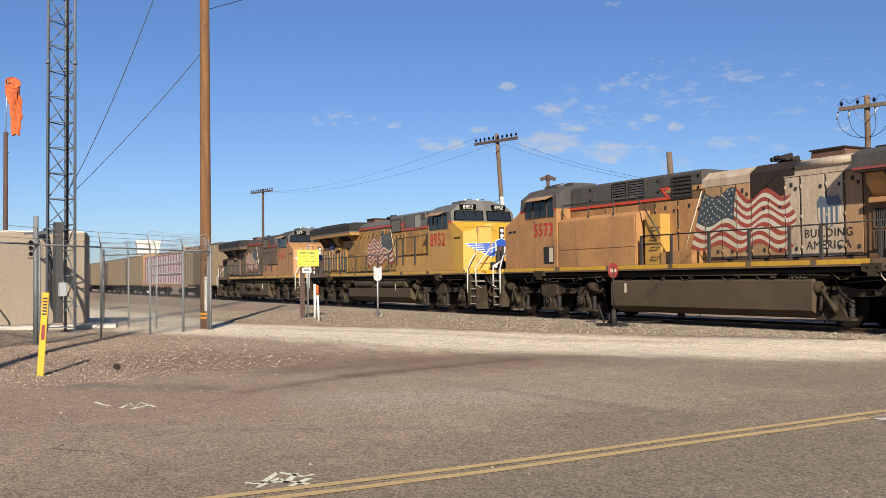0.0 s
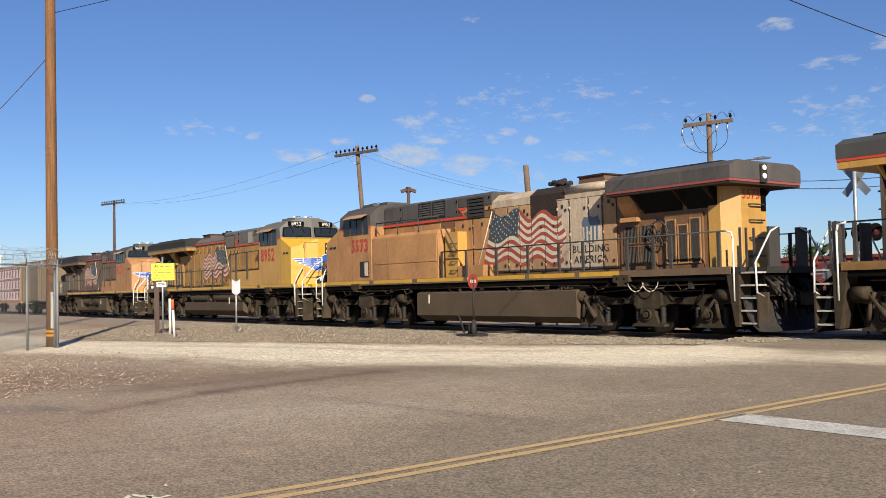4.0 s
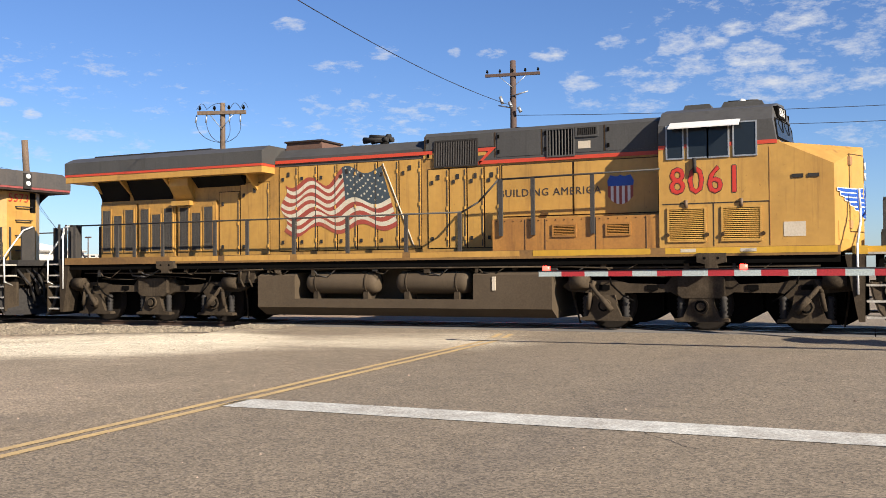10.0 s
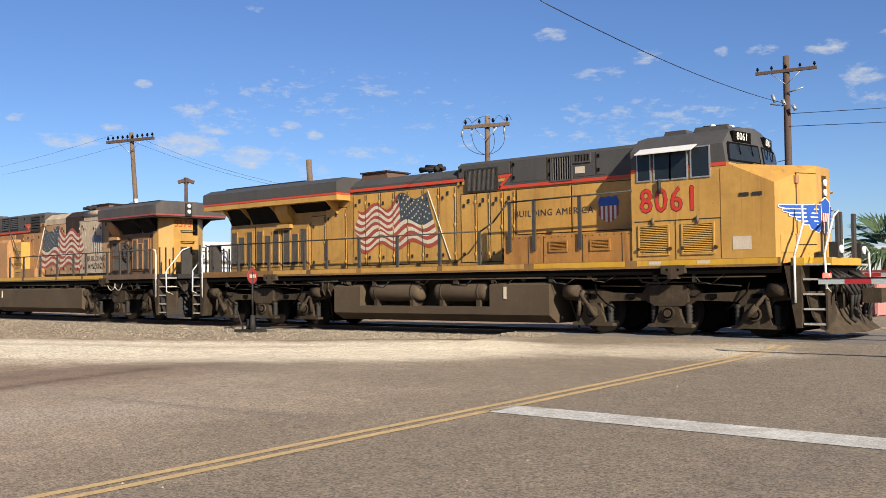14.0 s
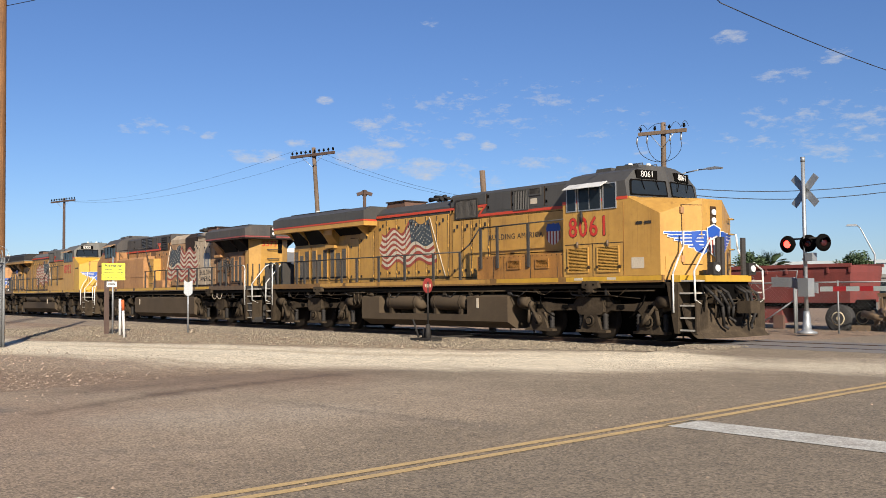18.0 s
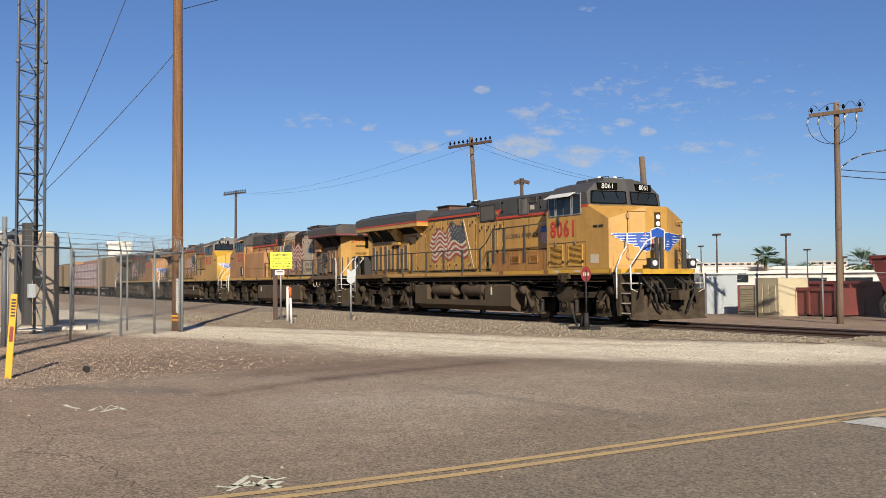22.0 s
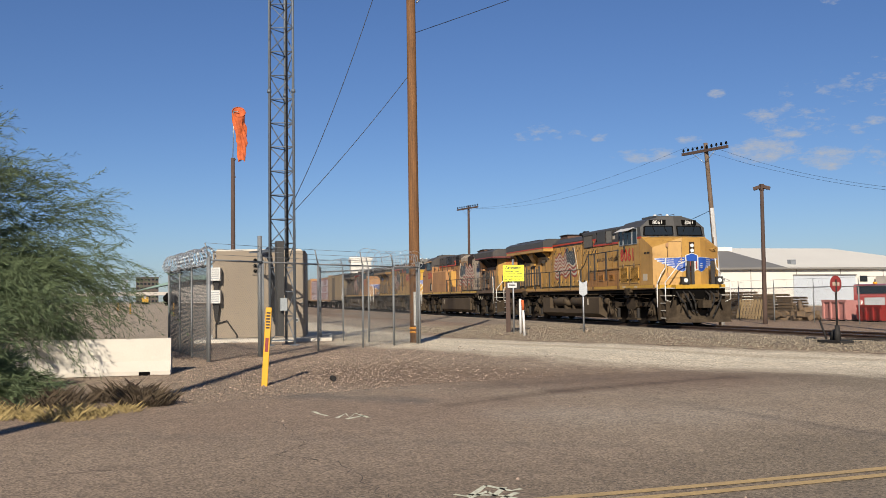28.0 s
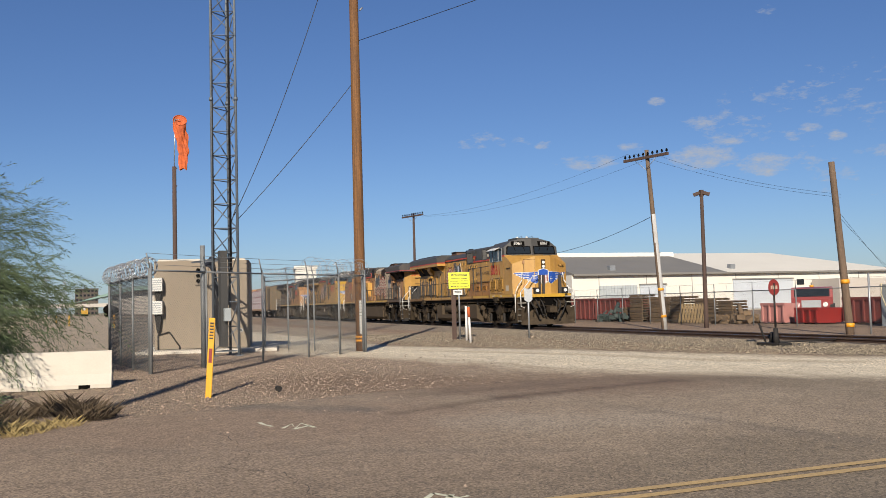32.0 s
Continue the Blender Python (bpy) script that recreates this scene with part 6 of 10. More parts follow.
        for y in (-0.75, 0.55):
            bm = bm_new()
            box(bm, *sorted((e * 10.3, e * 10.5)), y, y + 0.3, 0.95, 1.3)
            part("valve_block", bm, M_RUNG, lc, "", 0.03)
        for s in (-1, 1):
            for i in range(5):
                z = 0.3 + i * 0.3
                bm = bm_new()
                box(bm, *sorted((e * 9.98, e * 10.40)), *sorted((s * 1.02, s * 1.46)), z, z + 0.04)
                part("step_tread", bm, M_TREAD, lc, "worn steel step tread")
            bm = bm_new()
            prism(bm, [(e * 9.84, 0.24), (e * 9.95, 0.24), (e * 9.97, 1.5), (e * 9.62, 1.5)], "y", s * 1.02, s * 1.5)
            box(bm, *sorted((e * 10.42, e * 10.46)), *sorted((s * 1.0, s * 1.46)), 0.24, 1.05)
            part("step_well", bm, M_RUNG, lc)
            bm = bm_new()
            if e > 0:
                pipe(bm, [(9.84, s * 1.52, 0.75), (9.84, s * 1.52, 1.7), (9.9, s * 1.36, 2.1), (9.9, s * 1.16, 2.36), (9.88, s * 1.12, 2.75)], 0.024)
            else:
                pipe(bm, [(-9.84, s * 1.5, 0.85), (-9.84, s * 1.5, 2.35), (-9.8, s * 1.5, 2.5), (-9.6, s * 1.49, 2.54)], 0.024)
            part("step_handrail", bm, M_WHITE, lc, "white step handrail")
            bm = bm_new()
            if e > 0 and s > 0:
                pipe(bm, [(10.44, 1.2, 0.95), (10.44, 1.46, 1.05), (10.42, 1.46, 1.8), (10.40, 1.1, 1.98)], 0.024)
            else:
                pipe(bm, [(e * 10.44, s * 1.2, 0.95), (e * 10.44, s * 1.46, 1.05), (e * 10.42, s * 1.46, 1.75), (e * 10.4, s * 0.8, 2.5), (e * 10.38, s * 0.45, 2.62)], 0.024)
            part("step_handrail", bm, M_WHITE, lc, "white step handrail")
            posts = ((0.36, 0.8),) if e < 0 else ((0.10, 0.22), (0.30, 0.42)) if s < 0 else ((0.66, 0.82),)
            for pa, pb in posts:
                bm = bm_new()
                box(bm, *sorted((e * 10.30, e * 10.36)), *sorted((s * pa, s * pb)), 1.66, 2.62)
                part("end_post", bm, M_HRAIL, lc)
            if e < 0:
                for hy in (0.9, 1.2, 1.44):
                    bm = bm_new()
                    box(bm, -10.04, -9.99, *sorted((s * hy, s * (hy + 0.035))), 1.66, 2.6)
                    part("end_baluster", bm, M_HRAIL, lc)
                continue
            yc = -0.55 if s < 0 else 0.98
            bm = bm_new()
            box(bm, 10.26, 10.44, yc - 0.15, yc + 0.15, 1.67, 1.98)
            part("ditch_light_box", bm, M_DARK, lc, "", 0.02)
            bm = bm_new()
            rod(bm, (10.43, yc, 1.83), (10.48, yc, 1.83), 0.085, 12)
            part("ditch_light", bm, M_LAMP, lc, "round ditch light")
    # jacking pads, brackets and hoses below the sill, panel gaps, bolts, placards
    for s in (-1, 1):
        for xp in (7.2, -6.3):
            bm = bm_new()
            prism(bm, [(xp - 0.28, 1.56), (xp + 0.28, 1.56), (xp + 0.28, 1.38), (xp + 0.12, 1.34), (xp + 0.12, 1.26), (xp - 0.12, 1.26), (xp - 0.12, 1.34), (xp - 0.28, 1.38)], "y", s * 1.46, s * 1.6)
            pad = part("jacking_pad", bm, M_RUNG, lc, "dusty steel jacking pad", 0.01)
            for o in (-0.13, 0.13):
                bm = bm_new()
                rod(bm, (xp + o, s * 1.6, 1.46), (xp + o, s * 1.604, 1.46), 0.03, 8)
                part("pad_hole", bm, M_BLACK, pad)
        rnd = random.Random(int(number) + 7)
        for q in range(13):
            xb = -8.6 + q * 1.36 + rnd.uniform(-0.3, 0.3)
            bm = bm_new()
            dz = rnd.uniform(0.08, 0.22)
            box(bm, xb, xb + rnd.uniform(0.05, 0.16), *sorted((s * 1.34, s * 1.44)), 1.38 - dz, 1.38)
            part("sill_bracket", bm, M_RUNG if q % 3 else M_DARK, lc)
            bm = bm_new()
            w = rnd.uniform(0.4, 0.9)
            pipe(bm, [(xb, s * 1.42, 1.37), (xb + w * 0.25, s * 1.43, 1.30 - dz * 0.6), (xb + w * 0.6, s * 1.43, 1.28 - dz * 0.7), (xb + w, s * 1.42, 1.36)], 0.014, 5)
            part("sagging_cable", bm, M_HRAIL if q % 2 else M_RUNG, lc)
        for xg in (eq0 + 0.02, zx + 0.41, 3.525, 4.925):
            bm = bm_new()
            box(bm, xg - 0.012, xg + 0.012, *sorted((s * 0.91, s * 0.923)), 3.78, 4.34)
            part("panel_gap", bm, M_SEAM, lc)
            for zk in (3.9, 4.24):
                bm = bm_new()
                box(bm, xg + 0.06, xg + 0.11, *sorted((s * 0.92, s * 0.945)), zk - 0.04, zk + 0.04)
                part("latch", bm, M_BLACK, lc)
        if style == "new":
            bm = bm_new()
            for q in range(19):
                for zb in (1.64, 2.31):
                    xb = 2.66 + q * 0.19
                    rod(bm, (xb, s * 1.459, zb), (xb, s * 1.47, zb), 0.013, 6)
            tagged(part("bolt_row", bm, M_SEAM, lc, "rows of small dark bolts"), kind="stuff")
            for xb in (6.72, 7.78):
                bm = bm_new()
                rod(bm, (xb, s * 1.53, 2.46), (xb, s * 1.53, 2.62), 0.035, 8)
                part("cover_lug", bm, M_STAINB, lc)
            for xb, zb in ((6.35, 1.93), (7.12, 1.93), (7.42, 1.93), (8.18, 1.93)):
                bm = bm_new()
                rod(bm, (xb, s * 1.5, zb), (xb, s * 1.55, zb), 0.04, 8)
                part("cover_latch", bm, M_SEAM, lc)
            for xb in (6.6, 7.75):
                bm = bm_new()
                box(bm, xb, xb + 0.3, *sorted((s * 1.535, s * 1.539)), 1.58, 1.65)
                part("sill_placard", bm, M_CREAMT, lc, "small pale sill placard")
            bm = bm_new()
            box(bm, 4.35, 4.62, *sorted((s * 0.925, s * 0.93)), 3.86, 4.02)
            part("hood_placard", bm, M_CREAMT, lc, "small pale placard")
    # handrails
    for s in (-1, 1):
        y = s * 1.49
        low = [-9.42, -7.95, -7.38, -6.46, -4.82, -3.85, -2.51, -1.04, 0.48, 1.80]
        for x in low:
            bm = bm_new()
            box(bm, x - 0.042, x + 0.042, y - 0.025, y + 0.025, 1.5, 2.54)
            part("stanchion", bm, M_HRAIL, lc)
        for x in (2.77, 3.5, 4.8) if not worn else ():
            bm = bm_new()
            box(bm, x - 0.042, x + 0.042, y - 0.025, y + 0.025, 2.0, 3.23)
            part("stanchion", bm, M_HRAIL, lc)
        bm = bm_new()
        pipe(bm, [(-9.6, y, 2.54), (1.85, y, 2.54)] + ([(2.25, y, 2.75), (2.72, y, 3.22), (6.2, y, 3.27)] if not worn else []), 0.022)
        part("handrail", bm, M_HRAIL, lc, "dark handrail along the walkway")
    return lc


M_STACK = mat("exhaust_rust", (0.105, 0.0525, 0.0338), (0.0525, 0.0338, 0.0263), 0.85, 0, 3, 0.6)

LOCO_A = loco("8061", "yellow and grey diesel locomotive with flag decal, lightly dusty", M_YEL, M_GREY, M_YEL, -1, "new")
LOCO_B = loco("5573", "sun-faded orange and grey diesel locomotive, stained and peeling", M_YEL_OLD, M_GREY_OLD, M_YEL_OLD, 1, "worn")
LOCO_C = loco("8952", "yellow and dark grey diesel locomotive with bright yellow nose", M_YEL, M_GREYL, M_YEL_GRIME, -1, "sd")
LOCO_D = loco("5671", "dirty faded yellow diesel locomotive with blackened hood", M_YEL_OLD, M_GREY_OLD, M_STAINB, -1, "old")

# centre of each vehicle behind the leading coupler at the clip's 13th second, and whether it faces the other way
TRAIN = [(LOCO_A, -3.89 - 11.15, 0), (LOCO_B, -3.89 - 33.45, 180), (LOCO_C, -3.89 - 55.75, 0), (LOCO_D, -3.89 - 78.05, 0)]
SHIFT = [
    (0.0, 16.46), (0.5, 16.23), (1.0, 15.96), (1.5, 15.63), (2.0, 15.27), (2.5, 14.87), (3.5, 13.95), (4.5, 12.91), (5.0, 12.34), (5.5, 11.68), (6.0, 10.93), (6.5, 10.20),
    (7.0, 9.50), (7.5, 8.78), (8.0, 8.02), (8.5, 7.24), (9.0, 6.47), (9.5, 5.72), (10.0, 4.92), (10.5, 4.10), (11.0, 3.26), (11.5, 2.45), (12.0, 1.65), (12.5, 0.84), (13.0, 0.0),
    (13.5, -0.87), (14.0, -1.76), (14.5, -2.67), (15.5, -4.5), (16.5, -6.35), (17.0, -7.27), (17.5, -8.23), (18.0, -9.20), (18.5, -10.15), (19.0, -11.13), (19.5, -12.13), (20.0, -13.13),
    (20.5, -14.13), (21.0, -15.13), (21.5, -16.16), (22.0, -17.16), (22.5, -18.15), (23.0, -19.15), (23.5, -20.16), (24.0, -21.18), (24.5, -22.23), (25.0, -23.30), (25.5, -24.35), (26.0, -25.39),
    (26.5, -26.46), (27.5, -28.65), (28.5, -30.88), (29.0, -32.02), (29.5, -33.18), (30.0, -34.36), (30.5, -35.55), (31.0, -36.75), (31.5, -37.96), (32.0, -39.17),
]

# ---- freight cars behind the locomotives ----


def freight_truck(parent, xc):
    bm = bm_new()
    for s in (-1, 1):
        prism(bm, [(xc - 1.15, 0.5), (xc - 0.9, 0.68), (xc - 0.3, 0.72), (xc + 0.3, 0.72), (xc + 0.9, 0.68), (xc + 1.15, 0.5), (xc + 0.5, 0.3), (xc - 0.5, 0.3)], "y", s * 0.95, s * 1.1)
    box(bm, xc - 0.25, xc + 0.25, -1.05, 1.05, 0.4, 0.8)
    tb = part("truck", bm, M_RUNG, parent, "", 0.02)
    for x in (xc - 0.88, xc + 0.88):
        bm = bm_new()
        for s in (-1, 1):
            lathe(bm, [(0.42, -0.06), (0.46, -0.06), (0.46, 0.05), (0.49, 0.055), (0.49, 0.08), (0.1, 0.1)], 18, Matrix.Translation((x, s * 0.76, 0.46)) @ Matrix.Rotation(radians(90 * s), 4, "X"))
        rod(bm, (x, -0.8, 0.46), (x, 0.8, 0.46), 0.08, 8)
        part("wheelset", bm, M_WHEEL, tb)


def centerbeam_car():
    car = thing("lumber_car", "centre-beam flat car stacked with white and red wrapped lumber", "freight car", "freight cars of the train")
    bm = bm_new()
    box(bm, -11, 11, -1.4, 1.4, 0.95, 1.2)
    box(bm, -11, 11, -0.06, 0.06, 1.2, 4.6)
    for e in (-1, 1):
        prism(bm, [(e * 10.7, 1.2), (e * 11, 1.2), (e * 11, 4.6), (e * 10.85, 4.6)], "y", -1.4, 1.4)
    part("car_frame", bm, M_YEL_OLD, car, "yellow centre-beam frame with end bulkheads")
    for s in (-1, 1):
        for r in range(3):
            for c in range(8):
                x0 = -10.5 + c * 2.63
                bm = bm_new()
                box(bm, x0, x0 + 2.55, *sorted((s * 0.1, s * 1.3)), 1.22 + r * 1.0, 2.15 + r * 1.0)
                pk = part("lumber_pack", bm, M_LUMB, car, "white wrapped lumber pack", 0.03)
                bm = bm_new()
                for q in (0.0, 1.25):
                    prism(bm, [(x0 + 0.25 + q, 1.3 + r), (x0 + 0.75 + q, 1.3 + r), (x0 + 0.95 + q, 1.8 + r), (x0 + 0.7 + q, 2.1 + r), (x0 + 0.4 + q, 1.85 + r)], "y", s * 1.3, s * 1.308)
                box(bm, x0, x0 + 2.55, *sorted((s * 1.3, s * 1.307)), 2.0 + r, 2.12 + r)
                part("print", bm, M_LUMR, pk, "red printed pattern")
    freight_truck(car, -8.2)
    freight_truck(car, 8.2)
    return car


def box_car(label, body_m, length=16.8, height=4.4):
    car = thing("box_car", label, "freight car", "freight cars of the train")
    L = length / 2
    bm = bm_new()
    box(bm, -L, L, -1.5, 1.5, 1.05, height)
    part("body", bm, body_m, car, "", 0.05)
    n = int(length / 0.62)
    for i in range(n + 1):
        x = -L + length * i / n
        for s in (-1, 1):
            bm = bm_new()
            box(bm, x - 0.04, x + 0.04, *sorted((s * 1.5, s * 1.58)), 1.1, height - 0.05)
            part("side_rib", bm, body_m, car)
    for s in (-1, 1):
        bm = bm_new()
        box(bm, -1.5, 1.5, *sorted((s * 1.5, s * 1.62)), 1.15, height - 0.25)
        part("sliding_door", bm, body_m, car, "", 0.02)
        bm = bm_new()
        for z in [1.3 + 0.35 * i for i in range(8)]:
            rod(bm, (L - 0.55, s * 1.6, z), (L - 0.1, s * 1.6, z), 0.02, 5)
        part("ladder", bm, body_m, car)
    bm = bm_new()
    prism(bm, [(-1.55, height - 0.02), (1.55, height - 0.02), (0.9, height + 0.16), (-0.9, height + 0.16)], "x", -L - 0.05, L + 0.05)
    part("roof", bm, M_GREY_OLD, car)
    bm = bm_new()
    box(bm, -L - 0.6, L + 0.6, -0.25, 0.25, 0.75, 1.05)
    box(bm, -L, L, -1.3, 1.3, 0.95, 1.06)
    part("underframe", bm, M_BLACK, car)
    freight_truck(car, -L + 2.0)
    freight_truck(car, L - 2.0)
    return car


M_TANBOX = mat("tan_boxcar_paint", (0.145, 0.105, 0.06), (0.085, 0.06, 0.036), 0.7, 0, 0.8, 0.7, 20, 0.05, STREAK, 0.1)
_x = -3.89 - 78.05 - 11.15
CAR_1 = box_car("dirty brown ribbed boxcar with sliding door", M_TANBOX, 10.5)
TRAIN.append((CAR_1, _x - 5.9, 0))
CAR_2 = centerbeam_car()
TRAIN.append((CAR_2, _x - 11.8 - 11.6, 0))
CAR_3 = box_car("tan ribbed boxcar, dusty", M_TANBOX, 17.5)
TRAIN.append((CAR_3, _x - 11.8 - 23.2 - 9.4, 0))
CAR_4 = box_car("dusty dark tan long boxcar", M_TANBOX, 17.5)
TRAIN.append((CAR_4, _x - 11.8 - 23.2 - 18.8 - 9.4, 0))
CAR_5 = box_car("tan ribbed boxcar, dusty", M_TANBOX, 17.5)
TRAIN.append((CAR_5, _x - 11.8 - 23.2 - 37.6 - 9.4, 0))

# ---- fences ----


def chain_link(bm, p0, p1, z0, z1, step, r):
    """Two sets of slanting wires between p0 and p1 (plan), clipped to the panel."""
    p0, p1 = Vector((*p0, 0)), Vector((*p1, 0))
    L = (p1 - p0).length
    d = (p1 - p0) / L
    H = z1 - z0
    nrm = Vector((-d.y, d.x, 0)) * r
    k = -H
    while k < L:
        for sgn in (1, -1):
            a0, h0, a1, h1 = k, 0.0, k + H, H
            if a0 < 0:
                h0, a0 = -a0, 0.0
            if a1 > L:
                h1, a1 = H - (a1 - L), L
            if h1 - h0 > 0.02:
                za, zb = (z0 + h0, z0 + h1) if sgn > 0 else (z1 - h0, z1 - h1)
                a, b = p0 + d * a0, p0 + d * a1
                up = Vector((0, 0, r * 1.4))
                A, B = Vector((a.x, a.y, za)), Vector((b.x, b.y, zb))
                v = [bm.verts.new(q) for q in (A - nrm, A + nrm, A + up, B - nrm, B + nrm, B + up)]
                bm.faces.new((v[0], v[3], v[4], v[1]))
                bm.faces.new((v[1], v[4], v[5], v[2]))
                bm.faces.new((v[2], v[5], v[3], v[0]))
        k += step


def coil(bm, p0, p1, z, radius, pitch, r, z_end=None, n=14):
    p0, p1 = Vector((*p0, z)), Vector((*p1, z if z_end is None else z_end))
    L = (p1 - p0).length
    d = (p1 - p0) / L
    side = Vector((-d.y, d.x, 0)).normalized()
    m = int(L / pitch * n)
    pts = []
    for i in range(m + 1):
        a = 2 * math.pi * i / n
        wob = radius * (1 + 0.12 * math.sin(i * 0.37))
        pts.append(p0 + d * (L * i / m + 0.06 * math.sin(i * 0.21)) + side * math.cos(a) * wob + Vector((0, 0, math.sin(a) * wob)))
    pipe(bm, pts, r, 3)


def fence_run(fence, pts, height, step=0.09, wire_r=0.0022, post_r=0.028, barbs=3, razor=True, mesh_m=None, coil_r=0.007):
    for i, (x, y) in enumerate(pts):
        bm = bm_new()
        z = ground_z(x, y)
        rod(bm, (x, y, z - 0.1), (x, y, z + height + (0.18 if i in (0, len(pts) - 1) else 0.05)), post_r * (1.35 if i in (0, len(pts) - 1) else 1), 10)
        part("post", bm, M_POST, fence, "galvanised steel post")
        if barbs:
            bm = bm_new()
            rod(bm, (x, y, z + height), (x + 0.12, y - 0.1, z + height + 0.4), 0.018, 5)
            part("barb_arm", bm, M_POST, fence)
    bm = bm_new()
    for a, b in zip(pts, pts[1:]):
        rod(bm, (*a, ground_z(*a) + height), (*b, ground_z(*b) + height), 0.022, 8)
    part("top_rail", bm, M_POST, fence)
    bm = bm_new()
    for a, b in zip(pts, pts[1:]):
        z = min(ground_z(*a), ground_z(*b))
        chain_link(bm, a, b, z + 0.03, z + height, step, wire_r)
    tagged(part("wire_mesh", bm, mesh_m or M_MESHW, fence, "woven chain-link wire"), kind="stuff")
    if barbs:
        for k in range(barbs):
            bm = bm_new()
            q = (k + 1) / barbs
            for a, b in zip(pts, pts[1:]):
                rod(bm, (a[0] + 0.12 * q, a[1] - 0.1 * q, ground_z(*a) + height + 0.4 * q), (b[0] + 0.12 * q, b[1] - 0.1 * q, ground_z(*b) + height + 0.4 * q), 0.005, 4)
            part("barbed_wire", bm, M_POST, fence)
    if razor:
        for a, b in zip(pts, pts[1:]):
            bm = bm_new()
            coil(bm, a, b, ground_z(*a) + height + 0.20, 0.22, 0.25, coil_r)
            part("razor_coil", bm, M_COIL, fence, "bright coiled razor wire")


M_COIL = mat("razor_wire", (0.525, 0.532, 0.54), (0.375, 0.375, 0.375), 0.3, 0.7, 4, 0.3)
FC, FG = (-23.5, 1.27), (-29.7, 8.15)
fen = thing("chain_link_fence", "galvanised chain-link compound fence topped with barbed and razor wire", "fence")
front = [FC, (-25.08, 2.71), (-26.7, 4.4), (-28.0, 5.95), (-28.9, 7.1), FG]
fence_run(fen, front, 2.42, 0.085, 0.0024, barbs=3, razor=False)
bm = bm_new()
rod(bm, (-25.08, 2.63, 0.0), (-25.08, 2.63, 3.25), 0.06, 12)
part("gate_post", bm, M_POST, fen, "thick tall galvanised gate post")
bm = bm_new()
coil(bm, front[3], FG, ground_z(*FG) + 2.66, 0.26, 0.40, 0.007)
part("razor_coil", bm, M_COIL, fen, "bright coiled razor wire")
fen2 = thing("chain_link_fence", "dark-screened side of a chain-link compound fence with razor coils", "fence")
side_pts = [(FC[0] - 0.09, FC[1] - 0.02), (-25.5, 0.95), (-27.4, 0.7), (-29.4, 0.45)]
fence_run(fen2, side_pts, 2.30, 0.07, 0.003, barbs=0, razor=True, mesh_m=M_MESHW, coil_r=0.015)
fen3 = thing("chain_link_fence", "rear chain-link compound fence", "fence")
fence_run(fen3, [(FG[0] - 0.09, FG[1] - 0.05), (-30.65, 7.55), (-31.9, 6.98), (-33.2, 6.35), (-34.4, 5.75)], 2.42, 0.085, 0.0024, barbs=3, razor=True)

# ---- equipment shelter ----


def shelter():
    sh = thing("equipment_shelter", "windowless beige stucco equipment shelter with side air conditioners", "shelter", at=(-35.05, 2.02, 0.15), rz=79.6)
    bm = bm_new()
    box(bm, 0, 3.25, 0, 3.2, 0.12, 3.2)
    part("shell", bm, M_BEIGE, sh, "", 0.05)
    bm = bm_new()
    prism(bm, [(0.1, 3.2), (3.15, 3.2), (3.1, 3.26), (0.15, 3.26)], "y", 0.05, 3.15)
    part("roof", bm, M_CONC, sh)
    bm = bm_new()
    box(bm, -0.5, 4.2, -1.1, 3.4, -0.12, 0.1)
    part("slab", bm, M_CONC, sh, "pale concrete slab", 0.02)
    for z in (1.35, 2.15):
        bm = bm_new()
        box(bm, -0.16, 0.3, -0.34, 0.0, z, z + 0.46)
        u = part("air_conditioner", bm, M_WHITE, sh, "white wall air conditioner", 0.02)
        bm = bm_new()
        for k in range(5):
            box(bm, -0.12, 0.26, -0.348, -0.34, z + 0.06 + k * 0.075, z + 0.09 + k * 0.075)
        part("vent_slat", bm, M_GALV, u)
    for z in (0.95, 1.85):
        bm = bm_new()
        prism(bm, [(0.02, z + 0.40), (0.26, z + 0.40), (0.2, z - 0.1), (0.1, z - 0.25)], "y", -0.2, -0.004)
        part("hood", bm, M_DARK, sh)
    bm = bm_new()
    box(bm, 1.38, 1.84, -0.06, 0.0, 2.35, 3.0)
    p = part("cable_port", bm, M_BEIGE, sh, "square cable entry plate", 0.01)
    for i in range(3):
        bm = bm_new()
        rod(bm, (1.5, -0.1, 2.48 + i * 0.19), (1.5, -0.06, 2.48 + i * 0.19), 0.07, 10)
        rod(bm, (1.72, -0.1, 2.48 + i * 0.19), (1.72, -0.06, 2.48 + i * 0.19), 0.07, 10)
        part("port_boot", bm, M_BLACK, p)
    bm = bm_new()
    pipe(bm, [(0.12, -0.03, 0.1), (0.12, -0.03, 0.62), (0.5, -0.03, 0.72), (0.85, -0.03, 0.2), (0.85, -0.03, 0.1)], 0.03, 6)
    part("conduit", bm, M_DARK, sh, "dark bent conduit")
    for x in (1.85, 2.95):
        bm = bm_new()
        rod(bm, (x, -0.03, 0.72), (x, 0.0, 0.72), 0.07, 12)
        f = part("flange", bm, M_GALV, sh)
        bm = bm_new()
        rod(bm, (x, -0.035, 0.72), (x, -0.02, 0.72), 0.035, 10)
        part("hole", bm, M_BLACK, f)


shelter()

# ---- lattice tower ----


